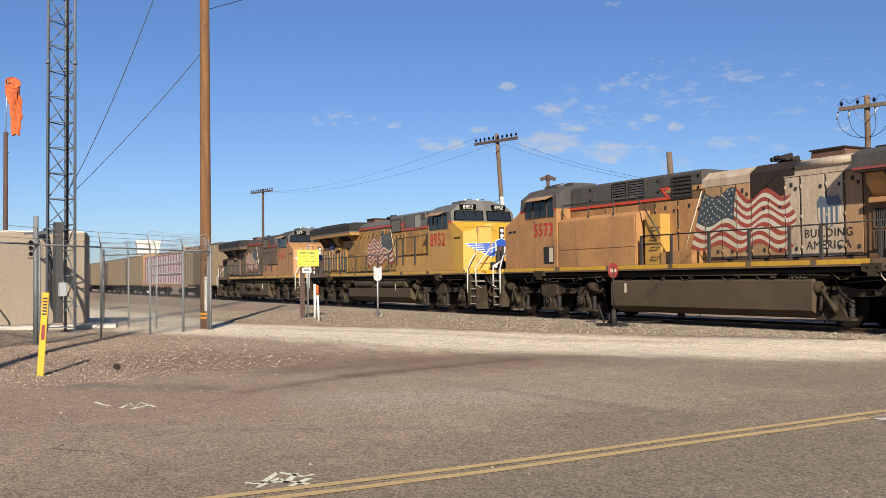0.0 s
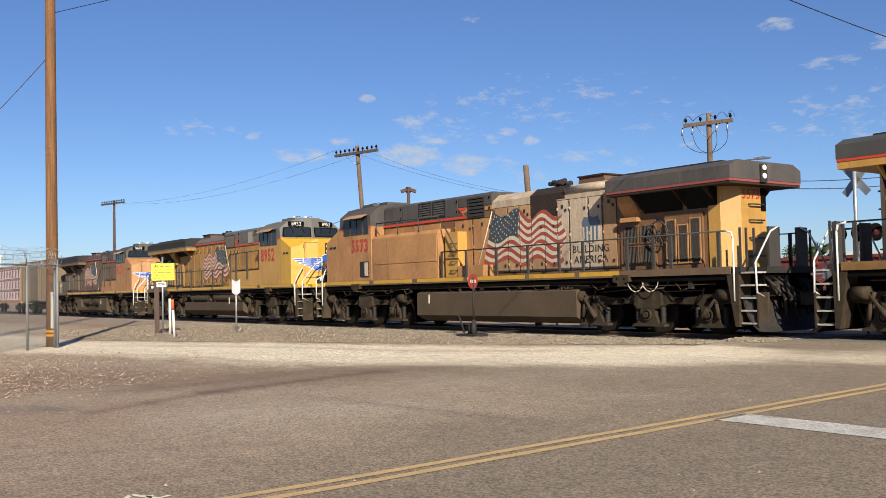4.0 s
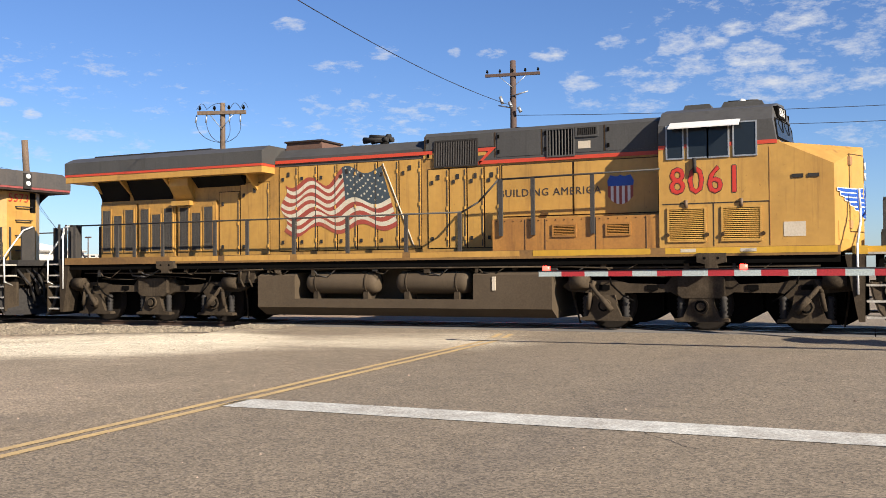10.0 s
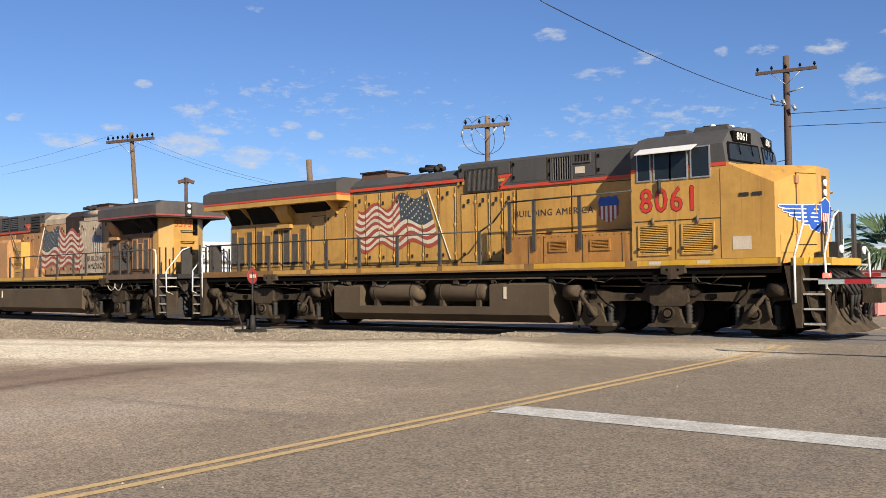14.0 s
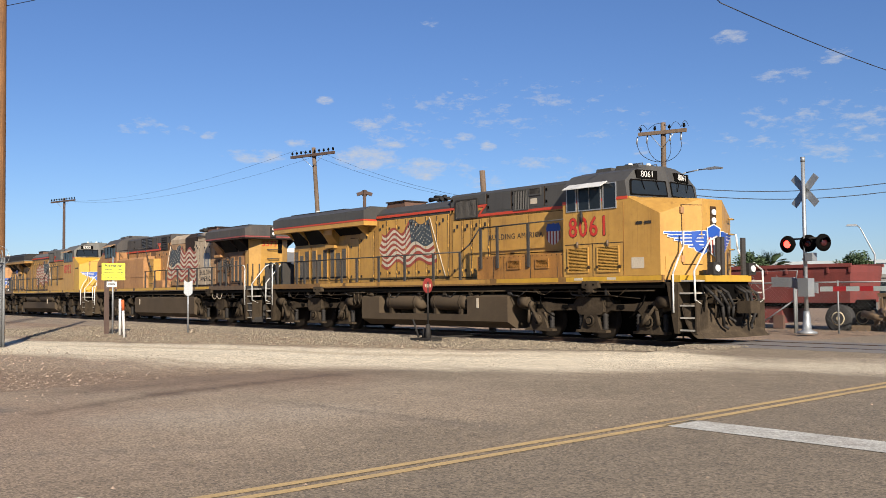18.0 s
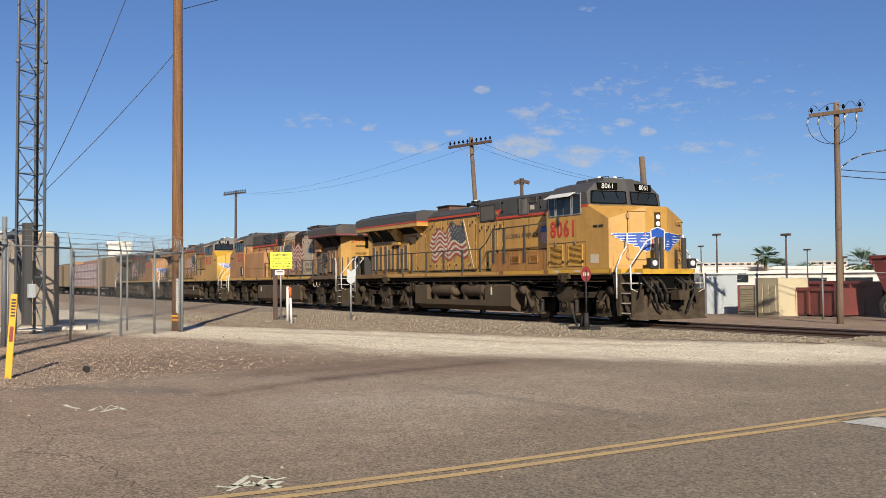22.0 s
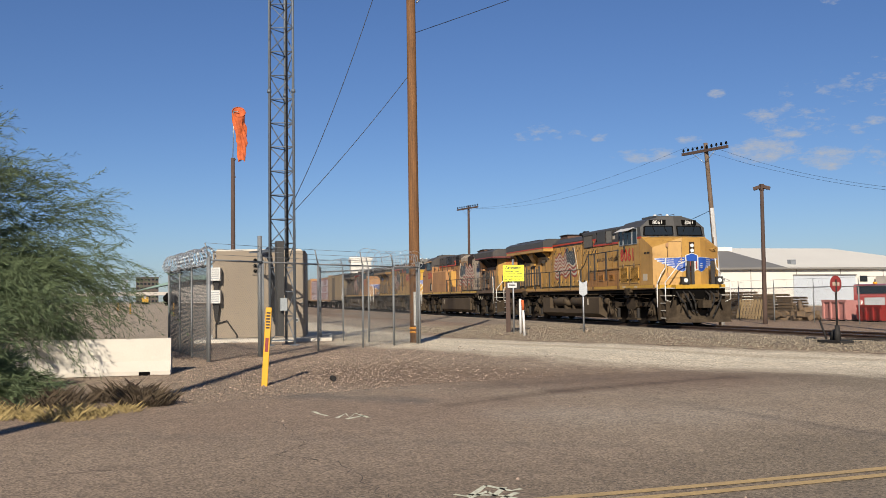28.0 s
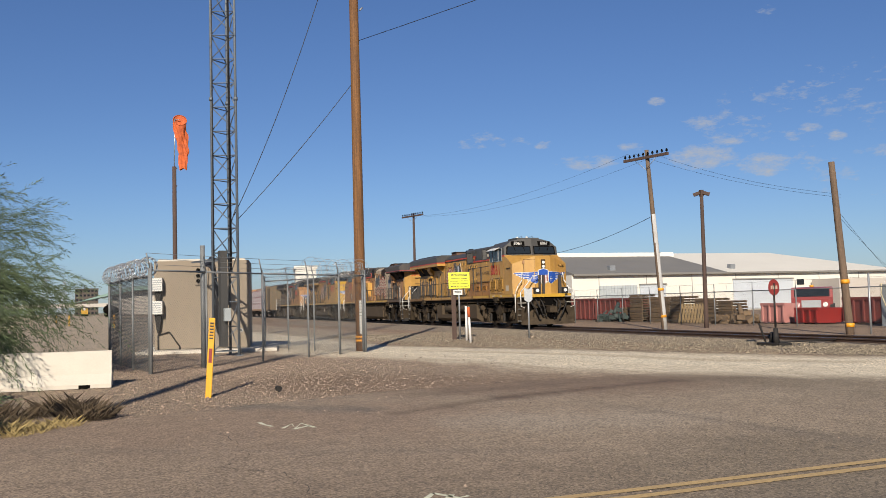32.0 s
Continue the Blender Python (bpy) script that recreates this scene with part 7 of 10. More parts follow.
def lattice_tower():
    tw = thing("lattice_tower", "tall galvanised three-legged lattice radio tower", "tower", at=(-31.0, 4.0, 0.15), rz=12)
    R = 0.46
    legs = [Vector((R * math.cos(radians(a)), R * math.sin(radians(a)), 0)) for a in (30, 150, 270)]
    H = 24.0
    for l in legs:
        bm = bm_new()
        rod(bm, (l.x, l.y, 0), (l.x * 0.9, l.y * 0.9, H), 0.045, 10, 0.036)
        part("leg", bm, M_TOWER, tw, "tubular tower leg")
        bm = bm_new()
        box(bm, l.x - 0.12, l.x + 0.12, l.y - 0.12, l.y + 0.12, -0.02, 0.03)
        part("foot_plate", bm, M_TOWER, tw)
    n = 31
    dz = H / n
    for i in range(n):
        z0, z1 = i * dz + 0.15, (i + 1) * dz + 0.15
        for k in range(3):
            a, b = legs[k], legs[(k + 1) % 3]
            bm = bm_new()
            s0, s1 = 1 - 0.1 * z0 / H, 1 - 0.1 * z1 / H
            if i % 2:
                a, b = b, a
            rod(bm, (a.x * s0, a.y * s0, z0), (b.x * s1, b.y * s1, z1), 0.018, 5)
            part("brace", bm, M_TOWER, tw)
            bm = bm_new()
            rod(bm, (a.x * s0, a.y * s0, z0), (b.x * s0, b.y * s0, z0), 0.018, 5)
            part("girt", bm, M_TOWER, tw)
    for z in (8.15, 16.0):
        bm = bm_new()
        for l in legs:
            rod(bm, (l.x * 0.97, l.y * 0.97, z - 0.05), (l.x * 0.97, l.y * 0.97, z + 0.05), 0.07, 10)
        part("flange", bm, M_TOWER, tw)
    for i, (ox, oy, r, zt) in enumerate(((-0.1, -0.42, 0.022, 23), (-0.02, -0.43, 0.018, 23), (0.05, -0.43, 0.02, 15), (0.30, 0.05, 0.022, 23), (0.34, 0.0, 0.018, 19))):
        bm = bm_new()
        pipe(bm, [(ox, oy, 2.7), (ox * 0.98, oy * 0.98, zt)], r, 6)
        part("feed_line", bm, M_WIRE, tw, "black coaxial feed line")
    bm = bm_new()
    for i in range(16):
        o = -0.4 + i * 0.05
        pipe(bm, [(-2.5, 0.2 + o * 0.3, 2.95 + 0.02 * i), (-1.2, -0.1 + o * 0.3, 2.9), (-0.35, -0.25 + o * 0.2, 2.75 - 0.05 * i), (-0.1, -0.4, 2.3 - 0.07 * i), (0.15, -0.35, 1.6 - 0.06 * i), (0.3, -0.2, 0.5)], 0.032, 5)
    tagged(part("cable_loom", bm, M_WIRE, tw, "drooping bundle of black cables"), kind="stuff")
    bm = bm_new()
    box(bm, -2.6, 0.3, -0.32, -0.28, 3.05, 3.10)
    box(bm, -2.6, 0.3, 0.12, 0.16, 3.05, 3.10)
    for i in range(9):
        box(bm, -2.5 + i * 0.33, -2.46 + i * 0.33, -0.3, 0.14, 3.06, 3.09)
    part("cable_bridge", bm, M_TOWER, tw, "galvanised cable bridge to the shelter")
    bm = bm_new()
    box(bm, 0.16, 0.40, -0.34, -0.12, 0.3, 3.3)
    part("climb_shield", bm, M_GREY, tw, "grey steel climbing guard", 0.01)
    bm = bm_new()
    box(bm, 0.5, 0.62, -0.3, -0.1, 1.1, 1.5)
    part("junction_box", bm, M_SHEDB, tw, "small pale junction box", 0.01)


lattice_tower()

# ---- utility poles and wires ----


def skin(bm, pts, radii, n=12):
    """One closed tube through the points."""
    rings = []
    for k, p in enumerate(pts):
        a, b = Vector(pts[max(0, k - 1)]), Vector(pts[min(len(pts) - 1, k + 1)])
        d = (b - a).normalized()
        s = d.cross(Vector((0, 0, 1)) if abs(d.z) < 0.95 else Vector((1, 0, 0))).normalized()
        t = d.cross(s)
        rings.append([bm.verts.new(Vector(p) + (s * math.cos(2 * math.pi * i / n) + t * math.sin(2 * math.pi * i / n)) * radii[k]) for i in range(n)])
    for a, b in zip(rings, rings[1:]):
        for i in range(n):
            f = bm.faces.new((a[i], a[(i + 1) % n], b[(i + 1) % n], b[i]))
            f.smooth = True
    bm.faces.new(rings[0][::-1])
    bm.faces.new(rings[-1])


def pole_shaft(parent, h, r0, r1, material, lean=(0, 0), name="shaft", label=""):
    bm = bm_new()
    n = 8
    skin(bm, [(lean[0] * i / n, lean[1] * i / n, -0.3 + (h + 0.3) * i / n) for i in range(n + 1)], [r0 + (r1 - r0) * i / n for i in range(n + 1)], 14)
    return part(name, bm, material, parent, label)


def wood_pole():
    p = thing("utility_pole", "tall brown wooden utility pole with reflective base strips", "utility pole", at=(-30.55, 8.24, 0.15))
    pole_shaft(p, 14.5, 0.185, 0.14, M_WOOD, (0.05, -0.05))
    for k in range(11):
        bm = bm_new()
        box(bm, 0.165, 0.20, -0.10, 0.08, 0.55 + k * 0.10, 0.64 + k * 0.10)
        part("reflector", bm, M_WHITE, p, "small white reflector panel")
    for z in (0.30, 0.42):
        bm = bm_new()
        lathe(bm, [(0.187, z), (0.192, z), (0.192, z + 0.07), (0.187, z + 0.07)], 16)
        part("band", bm, M_ORANGEB, p, "orange band")
    bm = bm_new()
    rod(bm, (0.03, 0.16, 11.3), (0.03, 0.26, 11.4), 0.03, 6)
    part("cable_clamp", bm, M_GALV, p)


wood_pole()


def wire(p0, p1, sag, r=0.012, label="thin black sagging overhead cable", n=14):
    p0, p1 = Vector(p0), Vector(p1)
    bm = bm_new()
    pts = []
    for i in range(n + 1):
        k = i / n
        p = p0.lerp(p1, k)
        p.z -= sag * 4 * k * (1 - k)
        pts.append(p)
    skin(bm, pts, [r] * len(pts), 5)
    solid("overhead_cable", bm, M_WIRE, label, "cable", "overhead cables")


def crossarm(parent, z, half, pins, turn, lean=(0, 0), h=8.0, double=False, material=None):
    m = Matrix.Translation((lean[0] * z / h, lean[1] * z / h, z)) @ Matrix.Rotation(radians(turn), 4, "Z")
    bm = bm_new()
    box(bm, -half, half, -0.16, -0.06, -0.06, 0.06, m)
    arm = part("crossarm", bm, material or M_WOODD, parent, "dark wooden crossarm")
    for s in (-1, 1):
        bm = bm_new()
        rod(bm, m @ Vector((s * half * 0.5, -0.12, -0.05)), m @ Vector((0, -0.12, -0.55)), 0.014, 5)
        part("arm_brace", bm, M_GALV, arm)
    for i in range(pins):
        x = -half + 0.08 + (2 * half - 0.16) * i / (pins - 1)
        bm = bm_new()
        mm = m @ Matrix.Translation((x, -0.11, 0.06))
        lathe(bm, [(0.014, 0), (0.014, 0.05), (0.048, 0.06), (0.054, 0.11), (0.032, 0.15), (0.036, 0.175), (0.01, 0.185)], 8, mm)
        part("insulator", bm, M_BLACK, arm, "dark pin insulator")
    return m


def telegraph(at, h, arm_z, lean, turn, pins, half, material, white_to=0, bands=()):
    p = thing("telegraph_pole", "weathered wooden telegraph pole with one long crossarm of insulators", "utility pole", "telegraph poles beside the line", at=at)
    pole_shaft(p, h, 0.125, 0.09, material, lean)
    m = crossarm(p, arm_z, half, pins, turn, lean, h)
    if white_to:
        bm = bm_new()
        ks = [white_to * q / 6 / h for q in range(7)]
        skin(bm, [(lean[0] * k, lean[1] * k, k * h) for k in ks], [0.130 - 0.035 * k for k in ks], 14)
        part("white_wash", bm, M_WASH, p, "white-painted lower shaft")
    for z in bands:
        bm = bm_new()
        k = z / h
        rod(bm, (lean[0] * k, lean[1] * k, z), (lean[0] * (k + 0.01), lean[1] * (k + 0.01), z + 0.12), 0.138, 14)
        part("band", bm, M_ORANGEB, p, "orange band")
    return p


# leaning pole with whitewashed foot
A_AT = (-37.1, 24.0, 0.2)
telegraph(A_AT, 8.1, 7.75, (-0.15, -0.50), 14, 10, 1.35, M_WOODG, 5.2, (0.55, 1.75))
B_AT = (-75.5, 25.05, 0.2)
telegraph(B_AT, 9.0, 8.75, (0.0, 0.0), 14, 10, 1.6, M_WOODD)


def stub_pole():
    p = thing("wooden_pole", "cut-off leaning wooden pole with orange bands", "pole", at=(-26.4, 24.5, 0.2))
    pole_shaft(p, 6.0, 0.14, 0.105, M_WOODG, (-0.24, -0.26))
    for z in (0.25, 1.75):
        bm = bm_new()
        k = z / 6
        rod(bm, (-0.24 * k, -0.26 * k, z), (-0.24 * k, -0.26 * k, z + 0.14), 0.15, 14)
        part("band", bm, M_ORANGEB, p, "orange band")


stub_pole()


def flood_pole():
    p = thing("floodlight_pole", "brown wooden pole with two floodlights", "lamp pole", at=(-37.8, 26.7, 0.2))
    pole_shaft(p, 6.2, 0.11, 0.08, M_WOODD, (0.03, 0.0))
    for s in (-1, 1):
        bm = bm_new()
        m = Matrix.Translation((0.03 + s * 0.12, s * 0.18, 6.2)) @ Matrix.Rotation(radians(55), 4, "Z") @ Matrix.Rotation(radians(18 * s), 4, "Y")
        box(bm, -0.15, 0.15, -0.13, 0.13, -0.05, 0.1, m)
        f = part("floodlight", bm, M_WOODD, p, "brown boxy floodlight", 0.02)
    bm = bm_new()
    box(bm, -0.05, 0.11, -0.08, 0.08, 6.1, 6.4)
    part("cap", bm, M_WOODD, p)


flood_pole()


def street_pole():
    p = thing("utility_pole", "wooden utility pole with crossarm, looped jumpers and street lamp", "utility pole", at=(-20.4, 27.0, 0.2))
    pole_shaft(p, 7.2, 0.115, 0.085, M_WOODG, (0.1, -0.1))
    crossarm(p, 6.85, 0.85, 4, 18, (0.1, -0.1), 7.2, material=M_WOODG)
    hot = (-0.78, -0.42, 0.40, 0.78)
    for s in hot:
        bm = bm_new()
        rod(bm, (s * 0.95, -0.2 + s * 0.3, 6.78), (s * 0.97, -0.24 + s * 0.3, 6.52), 0.028, 8)
        part("cutout", bm, M_GALV, p, "grey fuse cut-out")
        bm = bm_new()
        pts = [(s * 0.95 * (1 + 0.12 * math.sin(k * math.pi)) * math.cos(k * math.pi / 2) + 0.1 * k, (-0.22 + s * 0.3) * (1 - k) - 0.1 * k, 6.52 - 0.68 * math.sin(k * math.pi / 2)) for k in [i / 9 for i in range(10)]]
        skin(bm, pts, [0.010] * len(pts), 5)
        part("jumper_cable", bm, M_WIRE, p)
    for a, b in zip(hot, hot[1:] + (1.05,)):
        bm = bm_new()
        pts = [((a + (b - a) * k) * 0.95, -0.2 + (a + (b - a) * k) * 0.3, 6.98 + 0.2 * math.sin(k * math.pi)) for k in [i / 8 for i in range(9)]]
        pipe(bm, pts, 0.008, 4)
        part("jumper_loop", bm, M_WIRE, p)
    bm = bm_new()
    pts = [(0.05, -0.1, 4.85), (0.3, -0.1, 5.1), (0.6, -0.1, 5.27), (1.0, -0.1, 5.38), (1.5, -0.1, 5.42), (1.9, -0.1, 5.42)]
    pipe(bm, pts, 0.022, 8)
    lm = part("lamp_arm", bm, M_GALV, p, "curved grey lamp arm")
    bm = bm_new()
    prism(bm, [(1.85, 5.39), (2.36, 5.37), (2.40, 5.42), (2.2, 5.46), (1.85, 5.45)], "y", -0.18, -0.02)
    part("lamp_head", bm, M_GALV, lm, "", 0.03)


street_pole()


def service_pole(at, h, arm_z, half, pins, turn, xfmr, label, material):
    p = thing("utility_pole", label, "utility pole", "distant utility poles", at=at)
    pole_shaft(p, h, 0.17, 0.12, material, (0.0, 0.0))
    crossarm(p, arm_z, half, pins, turn, material=M_WOODD)
    if xfmr:
        bm = bm_new()
        lathe(bm, [(0.05, 0), (0.2, 0.02), (0.22, 0.1), (0.22, 0.75), (0.18, 0.82), (0.05, 0.85)], 14, Matrix.Translation((-0.42, -0.1, arm_z - 1.6)))
        part("transformer", bm, M_XFMR, p, "can transformer")
    else:
        for k in range(3):
            bm = bm_new()
            rod(bm, (-0.5 + 0.4 * k, -0.2, arm_z - 0.9 - 0.25 * k), (-0.4 + 0.4 * k, -0.2, arm_z - 1.2 - 0.2 * k), 0.07, 8)
            part("cutout", bm, M_GALV, p)
        bm = bm_new()
        for k in range(2):
            rod(bm, (0, -0.14, arm_z - 0.9 - 0.5 * k), (0.7 - 1.3 * k, -0.14, arm_z - 0.75 - 0.5 * k), 0.03, 6)
        part("bracket", bm, M_GALV, p)
    return p


M_XFMR = mat("transformer_paint", (0.24, 0.15, 0.128), (0.15, 0.0975, 0.0825), 0.6, 0, 2, 0.6)
D_AT = (-13.6, 37.6, 0.2)
service_pole(D_AT, 10.1, 9.5, 1.15, 5, 10, False, "dark wooden service pole with crossarm and fuse gear", M_WOODD)
E_AT = (-13.4, 58.5, 0.2)
service_pole(E_AT, 9.7, 9.3, 1.35, 6, 8, True, "wooden pole with crossarm and rusty transformer", M_WOODD)
service_pole((-11.2, 99.4, 0.2), 9.2, 8.8, 1.4, 4, 0, True, "far utility pole with crossarm and transformers", M_WOODD)
service_pole((-9.7, 129.6, 0.2), 9.0, 8.7, 1.6, 4, 0, False, "far utility pole with crossarm", M_WOODD)
service_pole((-8.9, 158.5, 0.2), 7.2, 6.9, 1.2, 4, 0, False, "far utility pole with crossarm", M_WOODD)

tall = thing("utility_pole", "tall wooden roadside utility pole", "utility pole", at=(-3.6, -6.1, 0))
pole_shaft(tall, 15.4, 0.17, 0.13, M_WOODG)
# overhead cables
wire((-13.6, 37.5, 8.4), (-12.0, 18.0, 7.9), 0.25, 0.012)
wire((-12.0, 18.0, 7.9), (-3.6, -6.1, 9.6), 0.35, 0.012)
wire((-13.6, 37.5, 8.0), (30, 44, 8.8), 0.7, 0.012)
wire((-13.6, 37.5, 7.5), (30, 44, 8.3), 0.8, 0.012)
wire((-20.3, 26.9, 5.2), (-13.5, 37.4, 6.2), 0.55, 0.014)
wire((-20.3, 26.9, 5.0), (-13.5, 37.4, 5.9), 0.6, 0.014)
for o in (-0.9, 0.6):
    wire((-75.5 + o * 0.1, 25.05 + o, 8.95), (-37.25, 23.5 + o, 8.1), 0.75, 0.005, "thin sagging old telegraph wire")
for o in (-0.6, 0.5):
    wire((-37.25, 23.5 + o, 8.1), (-26.45, 24.4, 5.0 + 0.1 * o), 0.25, 0.005, "thin sagging old telegraph wire")
wire((-37.2, 23.65, 5.3), (-58, 27.5, 4.6), 0.35, 0.012)
wire((-26.6, 24.3, 4.6), (-33.0, 33.2, 2.3), 0.1, 0.006)
wire((-26.6, 24.3, 4.4), (-34.5, 35.0, 2.3), 0.1, 0.006)
wire((-30.5, 8.2, 9.1), (-31.0, 4.3, 4.4), 0.12, 0.011)
wire((-30.0, 6.9, 11.6), (-31.0, 4.25, 4.6), 0.35, 0.012)
wire((-30.0, 6.9, 11.6), (-22, -14, 13), 0.6, 0.013)
wire((-30.5, 8.3, 10.4), (-2.0, 26.0, 13.6), 0.3, 0.011)

# ---- windsock ----


def windsock():
    w = thing("windsock", "limp orange windsock hanging from a dark pole", "windsock", at=(-44.9, 3.5, 0.15))
    bm = bm_new()
    rod(bm, (0, 0, -0.2), (0, 0, 8.0), 0.11, 12, 0.09)
    part("pole", bm, M_WOODD, w, "dark brown pole")
    bm = bm_new()
    rod(bm, (0, 0, 8.0), (0, 0.05, 10.2), 0.02, 6)
    rod(bm, (0, 0.05, 10.15), (0.1, 0.25, 10.15), 0.015, 6)
    part("mast", bm, M_GALV, w)
    bm = bm_new()
    rings = []
    for i in range(26):
        k = i / 25
        c = Vector((0.12 + 0.03 * math.sin(5 * k), 0.26 + 0.16 * k - 0.03 * math.sin(7 * k), 10.12 - 2.25 * k))
        ring = []
        for j in range(28):
            a = 2 * math.pi * j / 28
            fold = min(1, k * 3)
            r = (0.30 - 0.15 * k) * (1 + fold * (0.22 * math.sin(3 * a + 7 * k) + 0.15 * math.sin(8 * a - 14 * k)) + 0.05 * math.sin(23 * k))
            ring.append(bm.verts.new(c + Vector((r * (0.75 - 0.3 * fold) * math.cos(a), r * math.sin(a), -max(0, 1 - 2.2 * k) * 0.27 * math.cos(a) + 0.05 * fold * math.sin(2 * a + 15 * k)))))
        rings.append(ring)
    for a, b in zip(rings, rings[1:]):
        for j in range(28):
            bm.faces.new((a[j], a[(j + 1) % 28], b[(j + 1) % 28], b[j]))
    part("sock", bm, M_SOCK, w, "crumpled orange fabric sock")
    bm = bm_new()
    pipe(bm, [(0.12 + 0.225 * math.cos(a * math.tau / 20), 0.26 + 0.3 * math.sin(a * math.tau / 20), 10.12 - 0.27 * math.cos(a * math.tau / 20)) for a in range(21)], 0.02, 6)
    part("hoop", bm, M_SOCK, w)
    for z in (7.1, 7.9):
        bm = bm_new()
        rod(bm, (-0.14, 0, z), (0.16, 0.1, z), 0.03, 6)
        part("bracket", bm, M_WOODD, w)


windsock()

# ---- roadside small things ----


def marker_post():
    m = thing("marker_post", "flat yellow utility marker post with warning sticker", "marker post", at=(-18.07, 1.97, 0.02), rz=-8)
    bm = bm_new()
    prism(bm, [(-0.02, -0.055), (0.02, -0.055), (0.02, 0.055), (-0.02, 0.055)], "z", -0.1, 1.44)
    bmesh.ops.rotate(bm, verts=bm.verts, cent=(0, 0, 0), matrix=Matrix.Rotation(radians(-3.5), 3, "X"))
    post = part("blade", bm, M_MARKER, m, "", 0.008)
    bm = bm_new()
    box(bm, 0.021, 0.024, -0.03, 0.03, 0.62, 0.88)
    bmesh.ops.rotate(bm, verts=bm.verts, cent=(0, 0, 0), matrix=Matrix.Rotation(radians(-3.5), 3, "X"))
    part("sticker", bm, M_SIGRED, post, "dark red sticker")
    for k in range(6):
        bm = bm_new()
        box(bm, 0.021, 0.024, -0.035, 0.035, 1.05 + k * 0.055, 1.08 + k * 0.055)
        bmesh.ops.rotate(bm, verts=bm.verts, cent=(0, 0, 0), matrix=Matrix.Rotation(radians(-3.5), 3, "X"))
        part("print_bar", bm, M_LETTER, post)


marker_post()


def barrier(y0, y1, x):
    b = thing("concrete_barrier", "pale cream concrete road barrier", "barrier", "concrete barriers by the road", at=(x, y0, 0.09), rz=-4)
    L = y1 - y0
    bm = bm_new()
    prism(bm, [(-0.3, 0), (0.3, 0), (0.3, 0.08), (0.16, 0.28), (0.09, 0.74), (-0.09, 0.74), (-0.16, 0.28), (-0.3, 0.08)], "y", 0, L)
    part("body", bm, M_CONC, b, "", 0.02)
    for k in (0.18, 0.8):
        bm = bm_new()
        box(bm, 0.24, 0.31, L * k, L * k + 0.22, -0.01, 0.07)
        part("lift_slot", bm, M_BLACK, b)


barrier(-2.75, 0.37, -21.2)
barrier(-6.0, -2.85, -21.35)


def board_sign():
    s = thing("warning_sign", "bright yellow warning board on wooden post with small plate", "sign", at=(-36.0, 13.8, 0.15), rz=-24)
    bm = bm_new()
    box(bm, -0.08, 0.0, -0.33, -0.15, -0.2, 2.1)
    part("wooden_post", bm, M_WOODD, s, "brown timber post", 0.01)
    bm = bm_new()
    rod(bm, (-0.02, -0.02, -0.1), (-0.02, -0.02, 2.95), 0.035, 8)
    part("steel_post", bm, M_GALV, s, "grey steel post")
    bm = bm_new()
    box(bm, 0.02, 0.035, -0.42, 0.42, 2.06, 2.70)
    board = part("board", bm, M_SIGNY, s, "yellow board with black lettering", 0.01)
    for body, z, size in (("Attention", 2.60, 0.175), ("Remote Control", 2.46, 0.10), ("Locomotives Operate", 2.36, 0.086), ("In This Area. Locomotive", 2.26, 0.074), ("Cab May Be Unoccupied", 2.15, 0.080)):
        for oy in (-0.007, 0.0, 0.007) if size > 0.1 else (-0.004, 0.004):
            lettering(body, size, M_LETTER, board, (0.038 + oy * 0.05, oy, z), (1, 0, 0), "sign_lettering", 1.0, 0.95)
    bm = bm_new()
    box(bm, 0.02, 0.032, -0.24, 0.12, 1.80, 2.0)
    pl = part("plate", bm, M_WHITE, s, "small white plate", 0.005)
    for z in (1.93, 1.87):
        bm = bm_new()
        box(bm, 0.032, 0.036, -0.19, 0.07, z, z + 0.03)
        part("print_bar", bm, M_LETTER, pl)
    d = thing("delineator_post", "white plastic delineator post", "marker post", "delineator posts", at=(-35.2, 13.75, 0.15))
    bm = bm_new()
    rod(bm, (0, 0, -0.1), (0, 0, 1.35), 0.05, 10)
    part("tube", bm, M_WHITE, d)
    e = thing("delineator_post", "white delineator post with orange sleeve", "marker post", "delineator posts", at=(-33.0, 13.05, 0.15), rz=0)
    bm = bm_new()
    rod(bm, (0, 0, -0.1), (0.0, -0.05, 0.95), 0.045, 10)
    part("tube", bm, M_WHITE, e)
    bm = bm_new()
    rod(bm, (0, -0.05, 0.95), (0.0, -0.07, 1.32), 0.055, 10)
    part("sleeve", bm, M_SOCK, e, "orange sleeve")


board_sign()


def arrow_sign():
    s = thing("track_sign", "small pale grey notched sign on a steel post", "sign", at=(-34.6, 16.17, 0.18), rz=-20)
    bm = bm_new()
    rod(bm, (0, 0, -0.15), (0, 0, 1.95), 0.035, 8)
    part("post", bm, M_GALV, s)
    bm = bm_new()
    prism(bm, [(-0.16, 1.5), (0, 1.38), (0.16, 1.5), (0.16, 2.02), (0, 1.9), (-0.16, 2.02)], "x", 0.04, 0.055)
    part("plate", bm, M_GALV, s, "pale grey notched plate", 0.004)
    bm = bm_new()
    rod(bm, (0.0, 0.1, 0.05), (0.1, 0.2, 0.0), 0.12, 7)
    part("foot_stone", bm, M_BALLAST, s)


arrow_sign()


